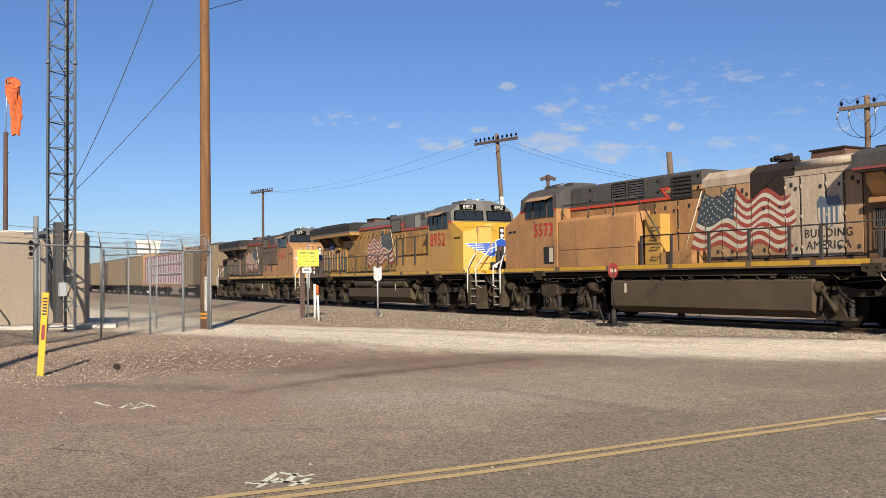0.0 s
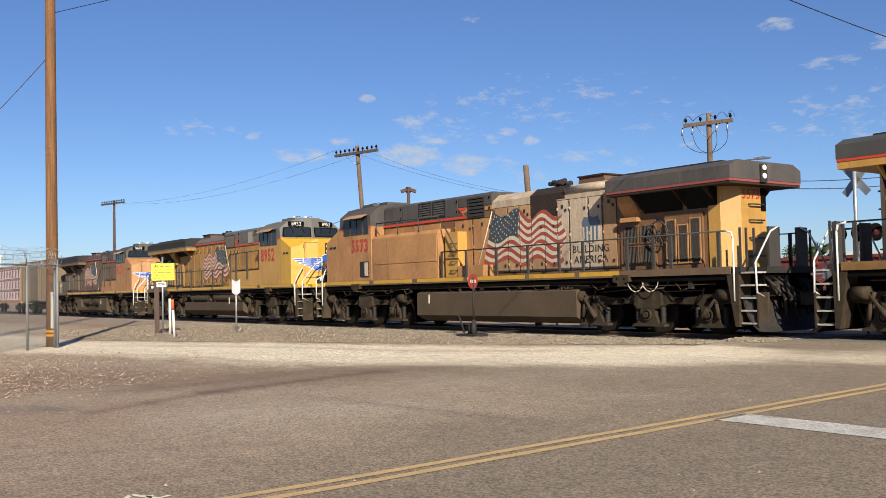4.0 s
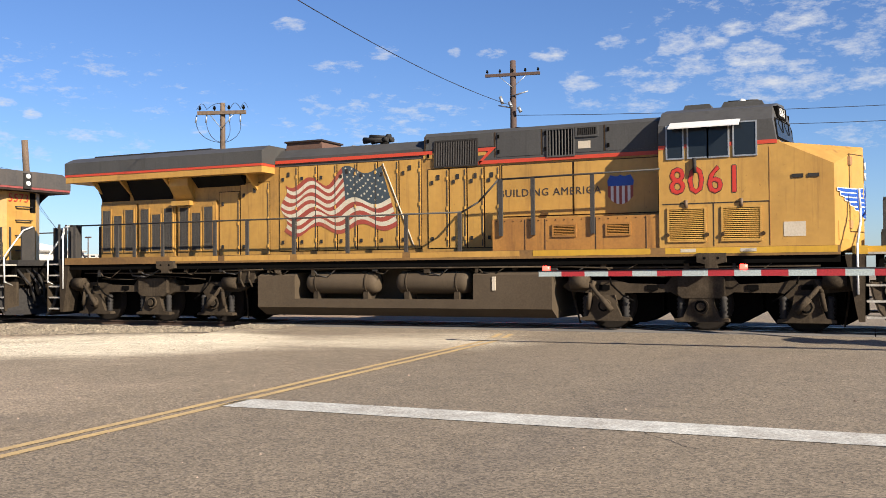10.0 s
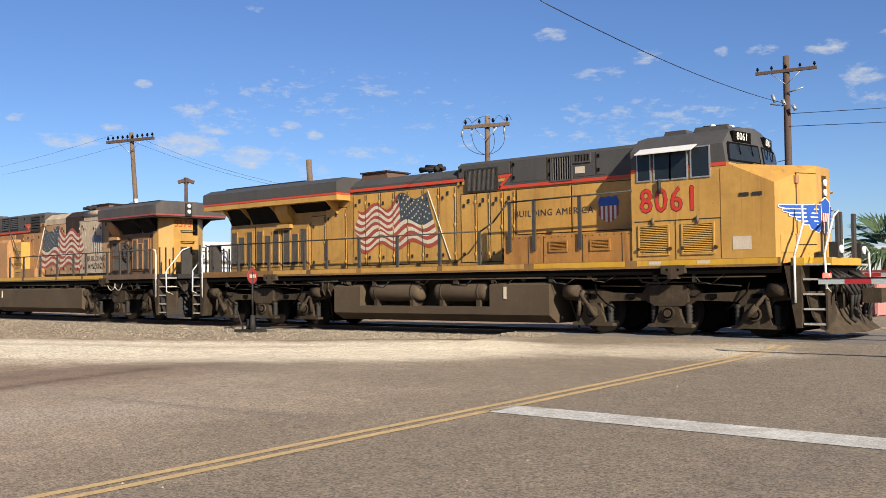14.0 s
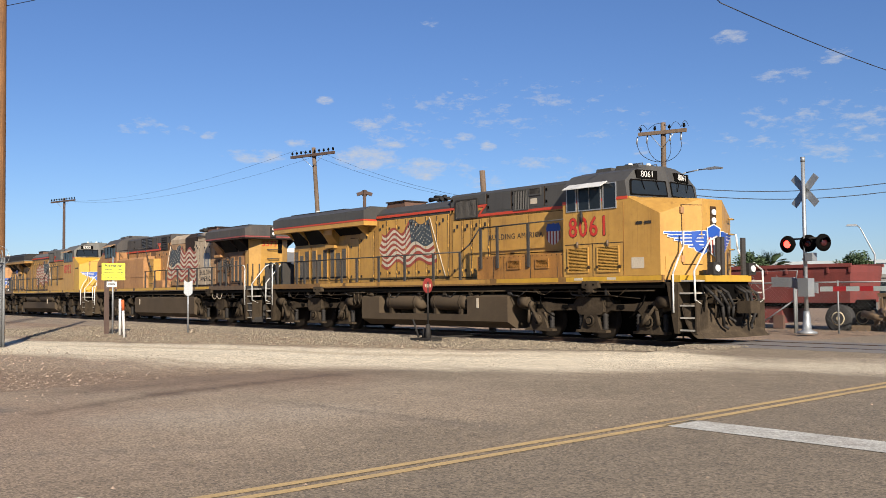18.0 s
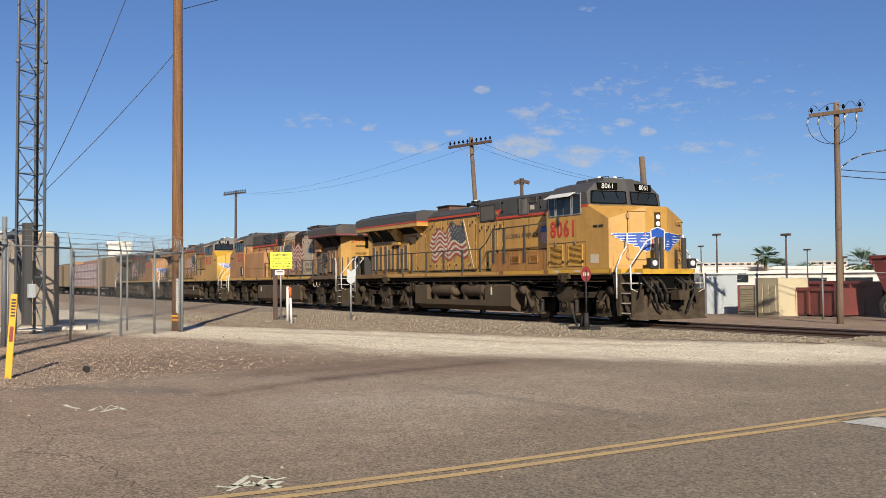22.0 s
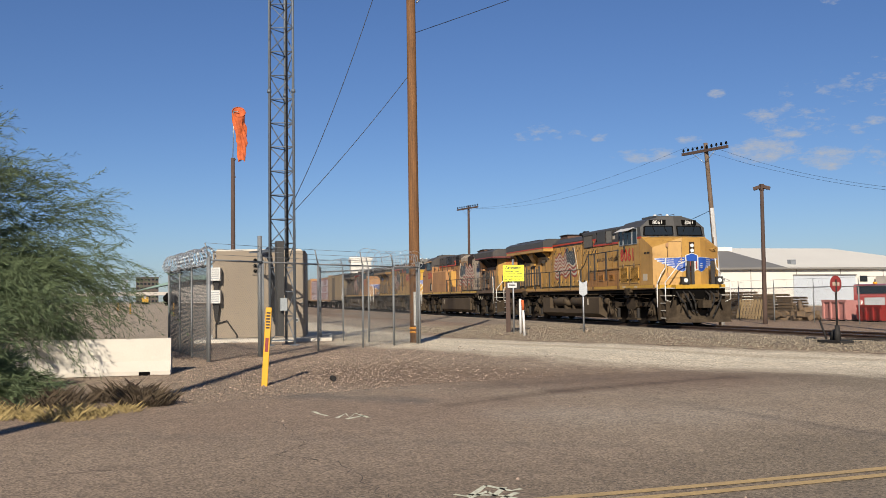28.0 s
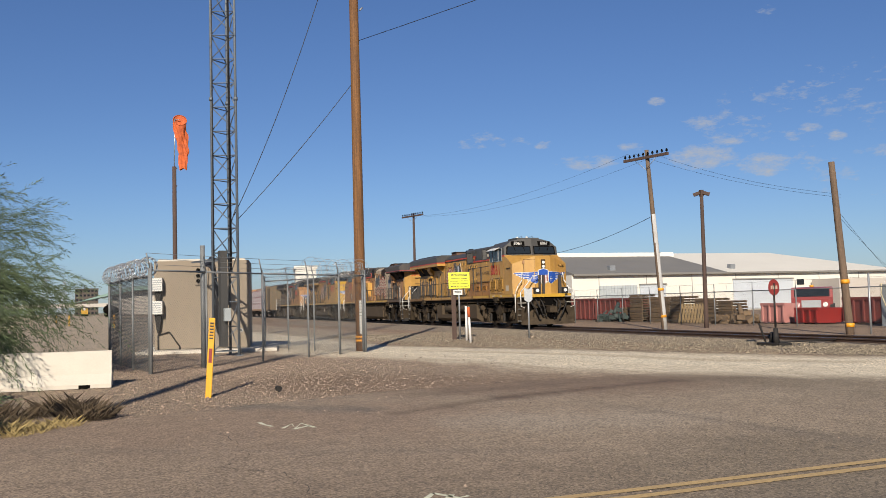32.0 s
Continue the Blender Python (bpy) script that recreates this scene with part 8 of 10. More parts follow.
def switch_stand():
    s = thing("derail_stand", "black switch stand with worn red disc target", "switch stand", at=(-22.17, 17.94, 0.2))
    bm = bm_new()
    rod(bm, (0, 0, 0), (0, 0, 0.5), 0.10, 8, 0.06)
    rod(bm, (0, 0, 0.4), (0.0, 0, 1.75), 0.028, 8)
    part("staff", bm, M_DARK, s, "dark steel staff")
    bm = bm_new()
    lathe(bm, [(0.21, -0.008), (0.23, -0.006), (0.23, 0.006), (0.21, 0.008)], 20, Matrix.Translation((0, 0, 1.63)) @ Matrix.Rotation(radians(12), 4, "Z") @ Matrix.Rotation(radians(90), 4, "Y"))
    disc = part("target", bm, M_SIGRED, s, "worn red round target")
    m = Matrix.Translation((0, 0, 1.63)) @ Matrix.Rotation(radians(12), 4, "Z")
    for k in range(4):
        bm = bm_new()
        box(bm, 0.010, 0.013, -0.14 + k * 0.075, -0.09 + k * 0.075, -0.05, 0.05, m)
        part("print_bar", bm, M_CREAMT, disc)
    bm = bm_new()
    box(bm, -0.6, 0.35, -0.2, 0.25, 0.0, 0.08)
    rod(bm, (-0.45, 0, 0.1), (-0.65, -0.05, 0.62), 0.028, 6)
    rod(bm, (-0.3, 0.1, 0.05), (-0.22, 0.1, 0.35), 0.09, 8)
    rod(bm, (-0.05, 0.15, 0.08), (-0.5, 0.15, 0.25), 0.05, 8)
    rod(bm, (0, 0, 0.1), (-0.2, 2.4, 0.08), 0.03, 6)
    part("throw_gear", bm, M_DARK, s, "dark levers and gear box", 0.01)


switch_stand()

# ---- level crossing signals ----


def gate_arm(parent, x0, x1, y, z, taper=True):
    """Counted red and white sections from the mast at x0 to the tip at x1."""
    n = int(abs(x1 - x0) / 0.42)
    arm = None
    for i in range(n):
        a, b = x0 + (x1 - x0) * i / n, x0 + (x1 - x0) * (i + 1) / n
        hh = 0.075 - 0.025 * i / n
        bm = bm_new()
        box(bm, *sorted((a, b)), y - 0.02, y + 0.02, z - hh, z + hh)
        part("arm_section", bm, M_ARMR if (n - 1 - i) % 2 else M_ARMW, parent, "red reflective section" if (n - 1 - i) % 2 else "pale grey section")
    for k in (0.3, 0.62, 0.985):
        xa = x0 + (x1 - x0) * k
        bm = bm_new()
        rod(bm, (xa - 0.06, y, z + 0.09), (xa + 0.06, y, z + 0.09), 0.05, 10)
        part("arm_lamp", bm, M_SIGLIT, parent, "lit red gate lamp")
    bm = bm_new()
    rod(bm, (x0, y + 0.03, z + 0.07), (x1, y + 0.03, z + 0.05), 0.008, 4)
    part("lamp_cable", bm, M_WIRE, parent)


M_ARMR = mat("arm_red", (0.315, 0.0225, 0.0263), (0.24, 0.0225, 0.0225), 0.4, 0, 3, 0.3)
M_ARMW = mat("arm_pale", (0.33, 0.37, 0.355), (0.25, 0.28, 0.27), 0.45, 0, 3, 0.4)


def crossing_signal(at, rz, arm_len, arm_sign, arm_y, arm_z, lit=0):
    s = thing("crossing_signal", "aluminium level-crossing signal mast with crossbuck, lamps and lowered gate", "crossing signal", "level crossing signals", at=at, rz=rz)
    bm = bm_new()
    rod(bm, (0, 0, 0.35), (0, 0, 5.4), 0.06, 12)
    rod(bm, (0, 0, 5.35), (0, 0, 5.5), 0.07, 12)
    part("mast", bm, M_GALV, s, "aluminium mast")
    bm = bm_new()
    lathe(bm, [(0.3, 0), (0.3, 0.06), (0.14, 0.12), (0.11, 0.5), (0.09, 0.7)], 12)
    part("mast_base", bm, M_GALV, s, "cast base")
    for a in (-48, 48):
        bm = bm_new()
        m = Matrix.Translation((0, 0.08, 4.45)) @ Matrix.Rotation(radians(a), 4, "Y")
        box(bm, -0.6, 0.6, -0.01, 0.012, -0.115, 0.115, m)
        part("crossbuck_blade", bm, M_GALV, s, "grey back of a crossbuck blade", 0.004)
    bm = bm_new()
    rod(bm, (-0.55, 0, 2.95), (0.55, 0, 2.95), 0.03, 8)
    part("lamp_bar", bm, M_DARK, s)
    for i, x in enumerate((-0.6, 0.12, 0.62)):
        turn = (0, 12, 70)[i]
        m = Matrix.Translation((x, 0, 2.8)) @ Matrix.Rotation(radians(turn), 4, "Z") @ Matrix.Rotation(radians(90), 4, "X")
        bm = bm_new()
        lathe(bm, [(0.26, -0.02), (0.27, 0.0), (0.27, 0.03), (0.12, 0.035)], 22, m)
        lathe(bm, [(0.13, -0.22), (0.15, -0.2), (0.15, 0.0)], 16, m)
        hd = part("lamp_head", bm, M_BLACK, s, "black signal lamp with round background")
        bm = bm_new()
        lathe(bm, [(0.12, 0.03), (0.12, 0.05), (0.07, 0.07), (0.01, 0.075)], 18, m)
        part("lens", bm, M_SIGLIT if i == lit else M_SIGOFF, hd, "lit red lens" if i == lit else "dark red lens")
        bm = bm_new()
        prev = None
        for j in range(12):
            an = math.pi * j / 11
            ring = [bm.verts.new(m @ Vector((0.15 * math.cos(an) * q, 0.15 * math.sin(an) * q, d))) for q, d in ((1, 0.03), (1.02, 0.24 - 0.1 * abs(math.cos(an))))]
            if prev:
                bm.faces.new((prev[0], ring[0], ring[1], prev[1]))
            prev = ring
        part("hood", bm, M_BLACK, hd)
    bm = bm_new()
    box(bm, -0.16, 0.2, -0.2, 0.14, 1.15, 1.72)
    part("gate_mechanism", bm, M_GALV, s, "grey gate motor housing", 0.02)
    bm = bm_new()
    box(bm, 0.1, 0.35, -0.16, 0.08, 2.25, 2.5)
    part("junction_box", bm, M_GALV, s, "", 0.01)
    bm = bm_new()
    sg = arm_sign
    prism(bm, [(sg * 0.3, 1.25), (sg * 0.3, 1.55), (-sg * 0.6, 1.75), (-sg * 1.35, 1.78), (-sg * 1.35, 1.46), (-sg * 0.8, 1.46)], "y", 0.16, 0.2)
    part("counterweight", bm, M_GALV, s, "flat grey counterweight arm")
    gate_arm(s, sg * 0.35, sg * arm_len, arm_y, arm_z)
    return s


crossing_signal((-15.66, 27.76, 0.25), -4, 8.6, 1, 0.22, 1.38, 0)
crossing_signal((4.2, 16.4, 0.2), 180, 9.75, 1, -0.22, 1.32, 1)

# ---- yard behind the line ----
yf = thing("chain_link_fence", "galvanised chain-link yard fence with coils of wire on top", "fence")
fence_run(yf, [(-62 + 3.0 * i, 29.5) for i in range(16)], 1.65, 0.14, 0.003, 0.03, barbs=1, razor=False)
yf2 = thing("chain_link_fence", "galvanised chain-link yard fence with braced end posts", "fence")
fence_run(yf2, [(-13.9, 31.2), (-15.6, 29.6), (-17.0, 29.4)], 1.65, 0.14, 0.003, 0.03, barbs=0, razor=False)
bm = bm_new()
coil(bm, (-30, 29.5), (-17.2, 29.5), 1.9, 0.24, 0.8, 0.005)
coil(bm, (-62, 29.5), (-36, 29.5), 1.95, 0.26, 0.9, 0.006)
part("razor_coil", bm, M_COIL, yf, "loose coils of razor wire")
bm = bm_new()
rod(bm, (-18.6, 29.5, 0.3), (-17.0, 29.45, 1.3), 0.025, 6)
part("brace", bm, M_GALV, yf)
lone = solid("lone_fence_post", (lambda b: (rod(b, (0, 0, -0.2), (0, 0, 2.1), 0.035, 8), b)[1])(bm_new()), M_GALV, "single bare galvanised fence post beside the rails", "post", at=(-26.2, 25.2, 0.2))


def rolloff(at, L, Wd, H, material, label, rz=0):
    d = thing("dumpster", label, "dumpster", "waste containers in the yard", at=at, rz=rz)
    bm = bm_new()
    t = 0.06
    box(bm, 0, L, 0, Wd, 0.15, 0.22)
    prism(bm, [(0, 0.2), (t, 0.2), (t, H), (-0.1, H)], "y", 0, Wd)
    prism(bm, [(L - t, 0.2), (L, 0.2), (L + 0.1, H), (L - t, H)], "y", 0, Wd)
    box(bm, 0, L, 0, t, 0.2, H)
    box(bm, 0, L, Wd - t, Wd, 0.2, H)
    part("tub", bm, material, d)
    bm = bm_new()
    box(bm, -0.12, L + 0.12, -0.07, 0.03, H - 0.1, H + 0.03)
    part("rim", bm, material, d, "", 0.01)
    n = max(3, int(L / 0.6))
    for i in range(n + 1):
        x = L * i / n
        bm = bm_new()
        box(bm, x - 0.05, x + 0.05, -0.09, 0.0, 0.2, H - 0.1)
        part("rib", bm, material, d)
    for x in (0.5, L - 0.5):
        bm = bm_new()
        rod(bm, (x, 0.05, 0.1), (x, 0.25, 0.1), 0.1, 10)
        part("roller", bm, M_BLACK, d)
    return d


rolloff((-63.5, 32.6, 0.1), 4.4, 2.3, 1.6, M_DUMP, "weathered dark red roll-off container")
rolloff((-58.4, 32.4, 0.1), 5.2, 2.3, 1.55, M_DUMP, "brownish red roll-off container with dented side")
rolloff((-37.96, 32.0, 0.1), 1.4, 1.5, 0.86, M_TRUCKR, "bright red steel bin with a pale emblem")
rolloff((-36.3, 33.4, 0.1), 5.5, 2.0, 1.3, M_DUMP, "dark red roll-off container, stained")
rolloff((-40.44, 32.0, 0.1), 1.58, 1.5, 1.1, M_PINK, "sun-faded pink steel bin")
rolloff((-27.6, 33.6, 0.1), 3.4, 2.0, 1.45, M_DUMP, "red steel container with rusty stains")
rolloff((-25.9, 31.6, 0.1), 1.9, 1.6, 1.2, M_DUMP, "dull red small steel bin")
rolloff((-27.4, 31.9, 0.1), 1.4, 1.6, 1.2, M_PINK, "faded pink bin with white patches")
rolloff((-29.8, 33.6, 0.1), 2.2, 1.8, 0.9, M_BUFF, "buff steel bin with red lid rim")
rolloff((-70.0, 33.0, 0.1), 5.0, 2.3, 1.6, M_DUMP, "weathered dark red roll-off container")
rolloff((-12.6, 40.5, 0.1), 4.6, 2.3, 1.7, M_DUMP, "dark red roll-off container beside the far road")
rolloff((-13.2, 34.5, 0.1), 3.6, 2.1, 1.6, M_PINK, "faded red steel container with ribs")


def pallets(at, n, wd, rz, lean=0.0):
    s = thing("pallet_stack", "leaning stack of weathered wooden pallets", "pallets", "stacked pallets", at=at, rz=rz)
    for k in range(n):
        o = random.uniform(-0.06, 0.06) + lean * k
        z = k * 0.15
        bm = bm_new()
        box(bm, o, o + wd, -0.01, 0.09, z, z + 0.03)
        p = part("pallet", bm, M_PALLET, s)
        for y in (0, 0.46, 0.92):
            bm = bm_new()
            box(bm, o, o + wd, y, y + 0.07, z + 0.03, z + 0.12)
            part("bearer", bm, M_PALLET, p)
        for i in range(5):
            bm = bm_new()
            box(bm, o + i * wd / 4.6, o + i * wd / 4.6 + 0.1, 0, 1.0, z + 0.12, z + 0.145)
            part("board", bm, M_PALLET, p)


pallets((-52.2, 31.3, 0.2), 11, 1.4, 0, 0.0)
pallets((-49.8, 31.2, 0.2), 10, 1.9, 3, 0.012)
pallets((-47.6, 31.2, 0.2), 10, 1.3, -4, 0.02)
pallets((-45.8, 31.6, 0.2), 9, 1.8, 2, 0.0)
pallets((-43.6, 31.6, 0.2), 8, 1.2, 0, -0.01)
pallets((-54.0, 31.8, 0.2), 6, 1.2, 5, 0.0)


def slat_panel():
    s = thing("slatted_panel", "pale wooden slatted panel leaning on pallets", "pallet", at=(-46.2, 30.75, 0.2), rz=2)
    for i in range(9):
        bm = bm_new()
        m = Matrix.Rotation(radians(-14), 4, "X")
        box(bm, i * 0.27, i * 0.27 + 0.16, 0, 0.03, 0, 1.1, m)
        part("slat", bm, M_LUMP, s)
    for z in (0.2, 0.85):
        bm = bm_new()
        box(bm, 0, 2.35, 0.03, 0.07, z, z + 0.1, Matrix.Rotation(radians(-14), 4, "X"))
        part("rail", bm, M_LUMP, s)


M_LUMP = mat("pale_timber", (0.315, 0.225, 0.112), (0.21, 0.143, 0.075), 0.85, 0, 2, 0.7)
slat_panel()


def scrap_heap(at, L, H, material, label):
    h = thing("scrap_heap", label, "scrap", at=at)
    for k in range(22):
        bm = bm_new()
        c = Vector((random.uniform(0, L), random.uniform(0, 1.2), 0))
        c.z = H * (1 - abs(c.x / L - 0.5) * 1.4) * random.uniform(0.1, 0.8)
        a = Vector((random.uniform(-0.5, 0.5), random.uniform(-0.3, 0.3), random.uniform(-0.4, 0.4)))
        if k % 3:
            rod(bm, c - a, c + a, random.uniform(0.05, 0.14), 8)
        else:
            box(bm, -0.3, 0.3, -0.2, 0.2, -0.12, 0.12, Matrix.Translation(c) @ Matrix.Rotation(random.uniform(0, 3), 4, "Z") @ Matrix.Rotation(random.uniform(-0.5, 0.5), 4, "X"))
        part("scrap_piece", bm, material, h)


M_TARP = mat("dark_green_tarp", (0.03, 0.0488, 0.045), (0.0188, 0.03, 0.0263), 0.7, 0, 2, 0.6)
scrap_heap((-55.6, 31.0, 0.2), 2.4, 1.3, M_TARP, "heap of dark green drums and pipes")
scrap_heap((-16.1, 31.9, 0.2), 2.0, 1.1, M_PALLET, "loose heap of broken timber and brown scrap")
scrap_heap((-14.6, 32.8, 0.2), 1.8, 1.3, M_DUMP, "tangled heap of rust-red scrap iron")
scrap_heap((-16.0, 34.6, 0.2), 2.6, 1.9, M_PINK, "heap of faded pink and red steel scrap")
rolloff((-15.9, 33.2, 0.1), 1.5, 1.2, 1.35, M_STAINB, "brown steel bin behind the yard fence")
scrap_heap((-43.0, 31.0, 0.2), 2.2, 0.9, M_PALLET, "loose heap of broken timber")


def red_truck():
    t = thing("truck_tractor", "bright red bonneted truck tractor with dark windscreen", "truck", at=(-40.2, 34.9, 0.1), rz=-42)
    bm = bm_new()
    box(bm, 0.2, 2.4, -0.85, 0.85, 0.65, 1.3)
    part("bonnet", bm, M_TRUCKR, t, "", 0.12)
    bm = bm_new()
    prism(bm, [(-1.6, 0.65), (0.35, 0.65), (0.35, 1.36), (0.15, 1.84), (-1.6, 1.9)], "y", -1.0, 1.0)
    cb = part("cab", bm, M_TRUCKR, t, "", 0.06)
    bm = bm_new()
    prism(bm, [(0.36, 1.40), (0.20, 1.78), (0.22, 1.78), (0.38, 1.40)], "y", -0.85, 0.85)
    part("windscreen", bm, M_GLASS, cb)
    for s in (-1, 1):
        bm = bm_new()
        box(bm, -0.9, 0.1, *sorted((s * 1.0, s * 1.01)), 1.38, 1.76)
        part("side_window", bm, M_GLASS, cb)
        bm = bm_new()
        rod(bm, (1.6, s * 0.7, 0.5), (1.6, s * 1.05, 0.5), 0.5, 18)
        w = part("wheel", bm, M_TYRE, t)
        bm = bm_new()
        rod(bm, (1.6, s * 1.04, 0.5), (1.6, s * 1.08, 0.5), 0.25, 12)
        part("hub", bm, M_GALV, w)
        bm = bm_new()
        rod(bm, (2.38, s * 0.65, 1.0), (2.46, s * 0.65, 1.0), 0.12, 12)
        part("headlight", bm, M_LAMP, t)
    bm = bm_new()
    box(bm, 2.4, 2.44, -0.45, 0.45, 0.75, 1.22)
    part("grille", bm, M_GALV, t)
    bm = bm_new()
    box(bm, 2.35, 2.6, -1.05, 1.05, 0.4, 0.65)
    part("bumper", bm, M_TRUCKR, t, "", 0.03)
    bm = bm_new()
    rod(bm, (-0.3, 0.0, 1.88), (-0.3, 0.0, 2.0), 0.1, 8)
    part("beacon", bm, M_ORANGEB, t)
    bm = bm_new()
    box(bm, -5.0, -1.6, -0.4, 0.4, 0.6, 0.8)
    part("chassis", bm, M_BLACK, t)
    for x in (-3.4, -4.5):
        bm = bm_new()
        for s in (-1, 1):
            rod(bm, (x, s * 0.6, 0.5), (x, s * 1.1, 0.5), 0.5, 18)
        part("rear_wheels", bm, M_TYRE, t)


red_truck()


def steel_shed():
    s = thing("steel_cabinet", "pale blue-grey steel storage cabinet with rust streak and hose", "storage box", at=(-31.8, 31.2, 0.15), rz=-10)
    bm = bm_new()
    box(bm, 0, 1.85, 0, 1.6, 0, 1.75)
    part("shell", bm, M_SHEDB, s, "", 0.02)
    bm = bm_new()
    prism(bm, [(-0.04, 1.75), (1.89, 1.75), (1.85, 1.82), (0, 1.80)], "y", -0.03, 1.63)
    part("lid", bm, M_SHEDB, s)
    bm = bm_new()
    box(bm, 0.88, 0.97, -0.006, 0.0, 0.15, 1.3)
    part("rust_streak", bm, M_STACK, s, "rust-brown streak")
    bm = bm_new()
    pipe(bm, [(0.15, -0.05, 1.85), (0.2, -0.12, 1.4), (0.45, -0.1, 0.9), (0.65, -0.08, 0.55)], 0.025)
    part("hose", bm, M_BUFF, s, "pale yellow hose")


steel_shed()


def plant_unit():
    u = thing("cooling_unit", "buff industrial cooling unit with louvred end", "machine", at=(-28.3, 31.0, 0.1), rz=-8)
    bm = bm_new()
    box(bm, 1.0, 2.35, 0, 1.5, 0.05, 1.6)
    part("casing", bm, M_BUFF, u, "", 0.02)
    bm = bm_new()
    box(bm, 0.0, 1.0, 0.05, 1.4, 0.25, 1.28)
    part("coil_section", bm, M_BUFF, u, "", 0.02)
    for k in range(9):
        bm = bm_new()
        box(bm, 0.08, 0.92, 0.03, 0.05, 0.36 + k * 0.1, 0.41 + k * 0.1)
        part("slat", bm, M_BUFF, u)
    for k in range(3):
        bm = bm_new()
        box(bm, 1.15 + k * 0.38, 1.45 + k * 0.38, -0.03, 0.0, 0.2, 1.35)
        part("panel", bm, M_BUFF, u, "", 0.008)
    bm = bm_new()
    box(bm, -0.1, 2.5, -0.1, 1.6, -0.05, 0.06)
    part("base", bm, M_CONC, u)


plant_unit()


def hopper_trailer():
    h = thing("bulk_trailer", "rust-red bulk hopper trailer with sloping ends on road wheels", "trailer", at=(-22.8, 32.0, 0.1))
    bm = bm_new()
    L = 6.4
    lo = [(0.5, 0.12, 1.05), (L - 0.1, 0.12, 1.05), (L - 0.1, 2.18, 1.05), (0.5, 2.18, 1.05)]
    hi = [(0.0, 0, 2.12), (L, 0, 2.12), (L, 2.3, 2.12), (0.0, 2.3, 2.12)]
    a = [bm.verts.new(q) for q in lo]
    b = [bm.verts.new(q) for q in hi]
    c = [bm.verts.new((x, y, 2.35)) for x, y, z in hi]
    bm.faces.new(a[::-1])
    bm.faces.new(c)
    for i in range(4):
        j = (i + 1) % 4
        bm.faces.new((a[i], a[j], b[j], b[i]))
        bm.faces.new((b[i], b[j], c[j], c[i]))
    part("hopper", bm, M_DUMP, h, "rust-red hopper body")
    bm = bm_new()
    for x0, x1, y0, y1 in ((-0.05, L + 0.05, -0.06, 0.04), (-0.05, L + 0.05, 2.26, 2.36)):
        box(bm, x0, x1, y0, y1, 2.30, 2.42)
    part("top_rail", bm, M_DUMP, h)
    for i in range(9):
        bm = bm_new()
        x = L * i / 8
        box(bm, x - 0.04, x + 0.04, -0.05, 0.02, 2.1, 2.32)
        part("rib", bm, M_DUMP, h)
    bm = bm_new()
    box(bm, 0.1, L, 0.5, 1.8, 0.85, 1.15)
    part("chassis", bm, M_BLACK, h, "dark chassis beams")
    for x in (0.65, 5.85):
        for y0, y1 in ((0.1, 0.45), (1.85, 2.2)):
            bm = bm_new()
            lathe(bm, [(0.25, 0), (0.45, 0.0), (0.5, 0.05), (0.5, 0.28), (0.45, 0.33), (0.25, 0.33)], 22, Matrix.Translation((x, y1, 0.5)) @ Matrix.Rotation(radians(90), 4, "X"))
            w = part("wheel", bm, M_TYRE, h, "black road tyre")
            bm = bm_new()
            lathe(bm, [(0.26, 0.30), (0.24, 0.34), (0.1, 0.30), (0.05, 0.36)], 16, Matrix.Translation((x, y1, 0.5)) @ Matrix.Rotation(radians(90), 4, "X"))
            part("hub", bm, M_BUFF, w, "cream wheel hub")
    bm = bm_new()
    box(bm, 2.4, 3.6, 0.3, 2.0, 0.3, 0.9)
    part("discharge_gate", bm, M_DUMP, h)
    bm = bm_new()
    box(bm, 3.3, 3.7, 0.2, 0.35, 0.1, 0.6)
    part("tool_box", bm, M_STACK, h)


hopper_trailer()

# ---- buildings ----


M_DOORW = mat("pale_door_paint", (0.42, 0.45, 0.48), (0.37, 0.40, 0.43), 0.6, 0, 0.5, 0.5)


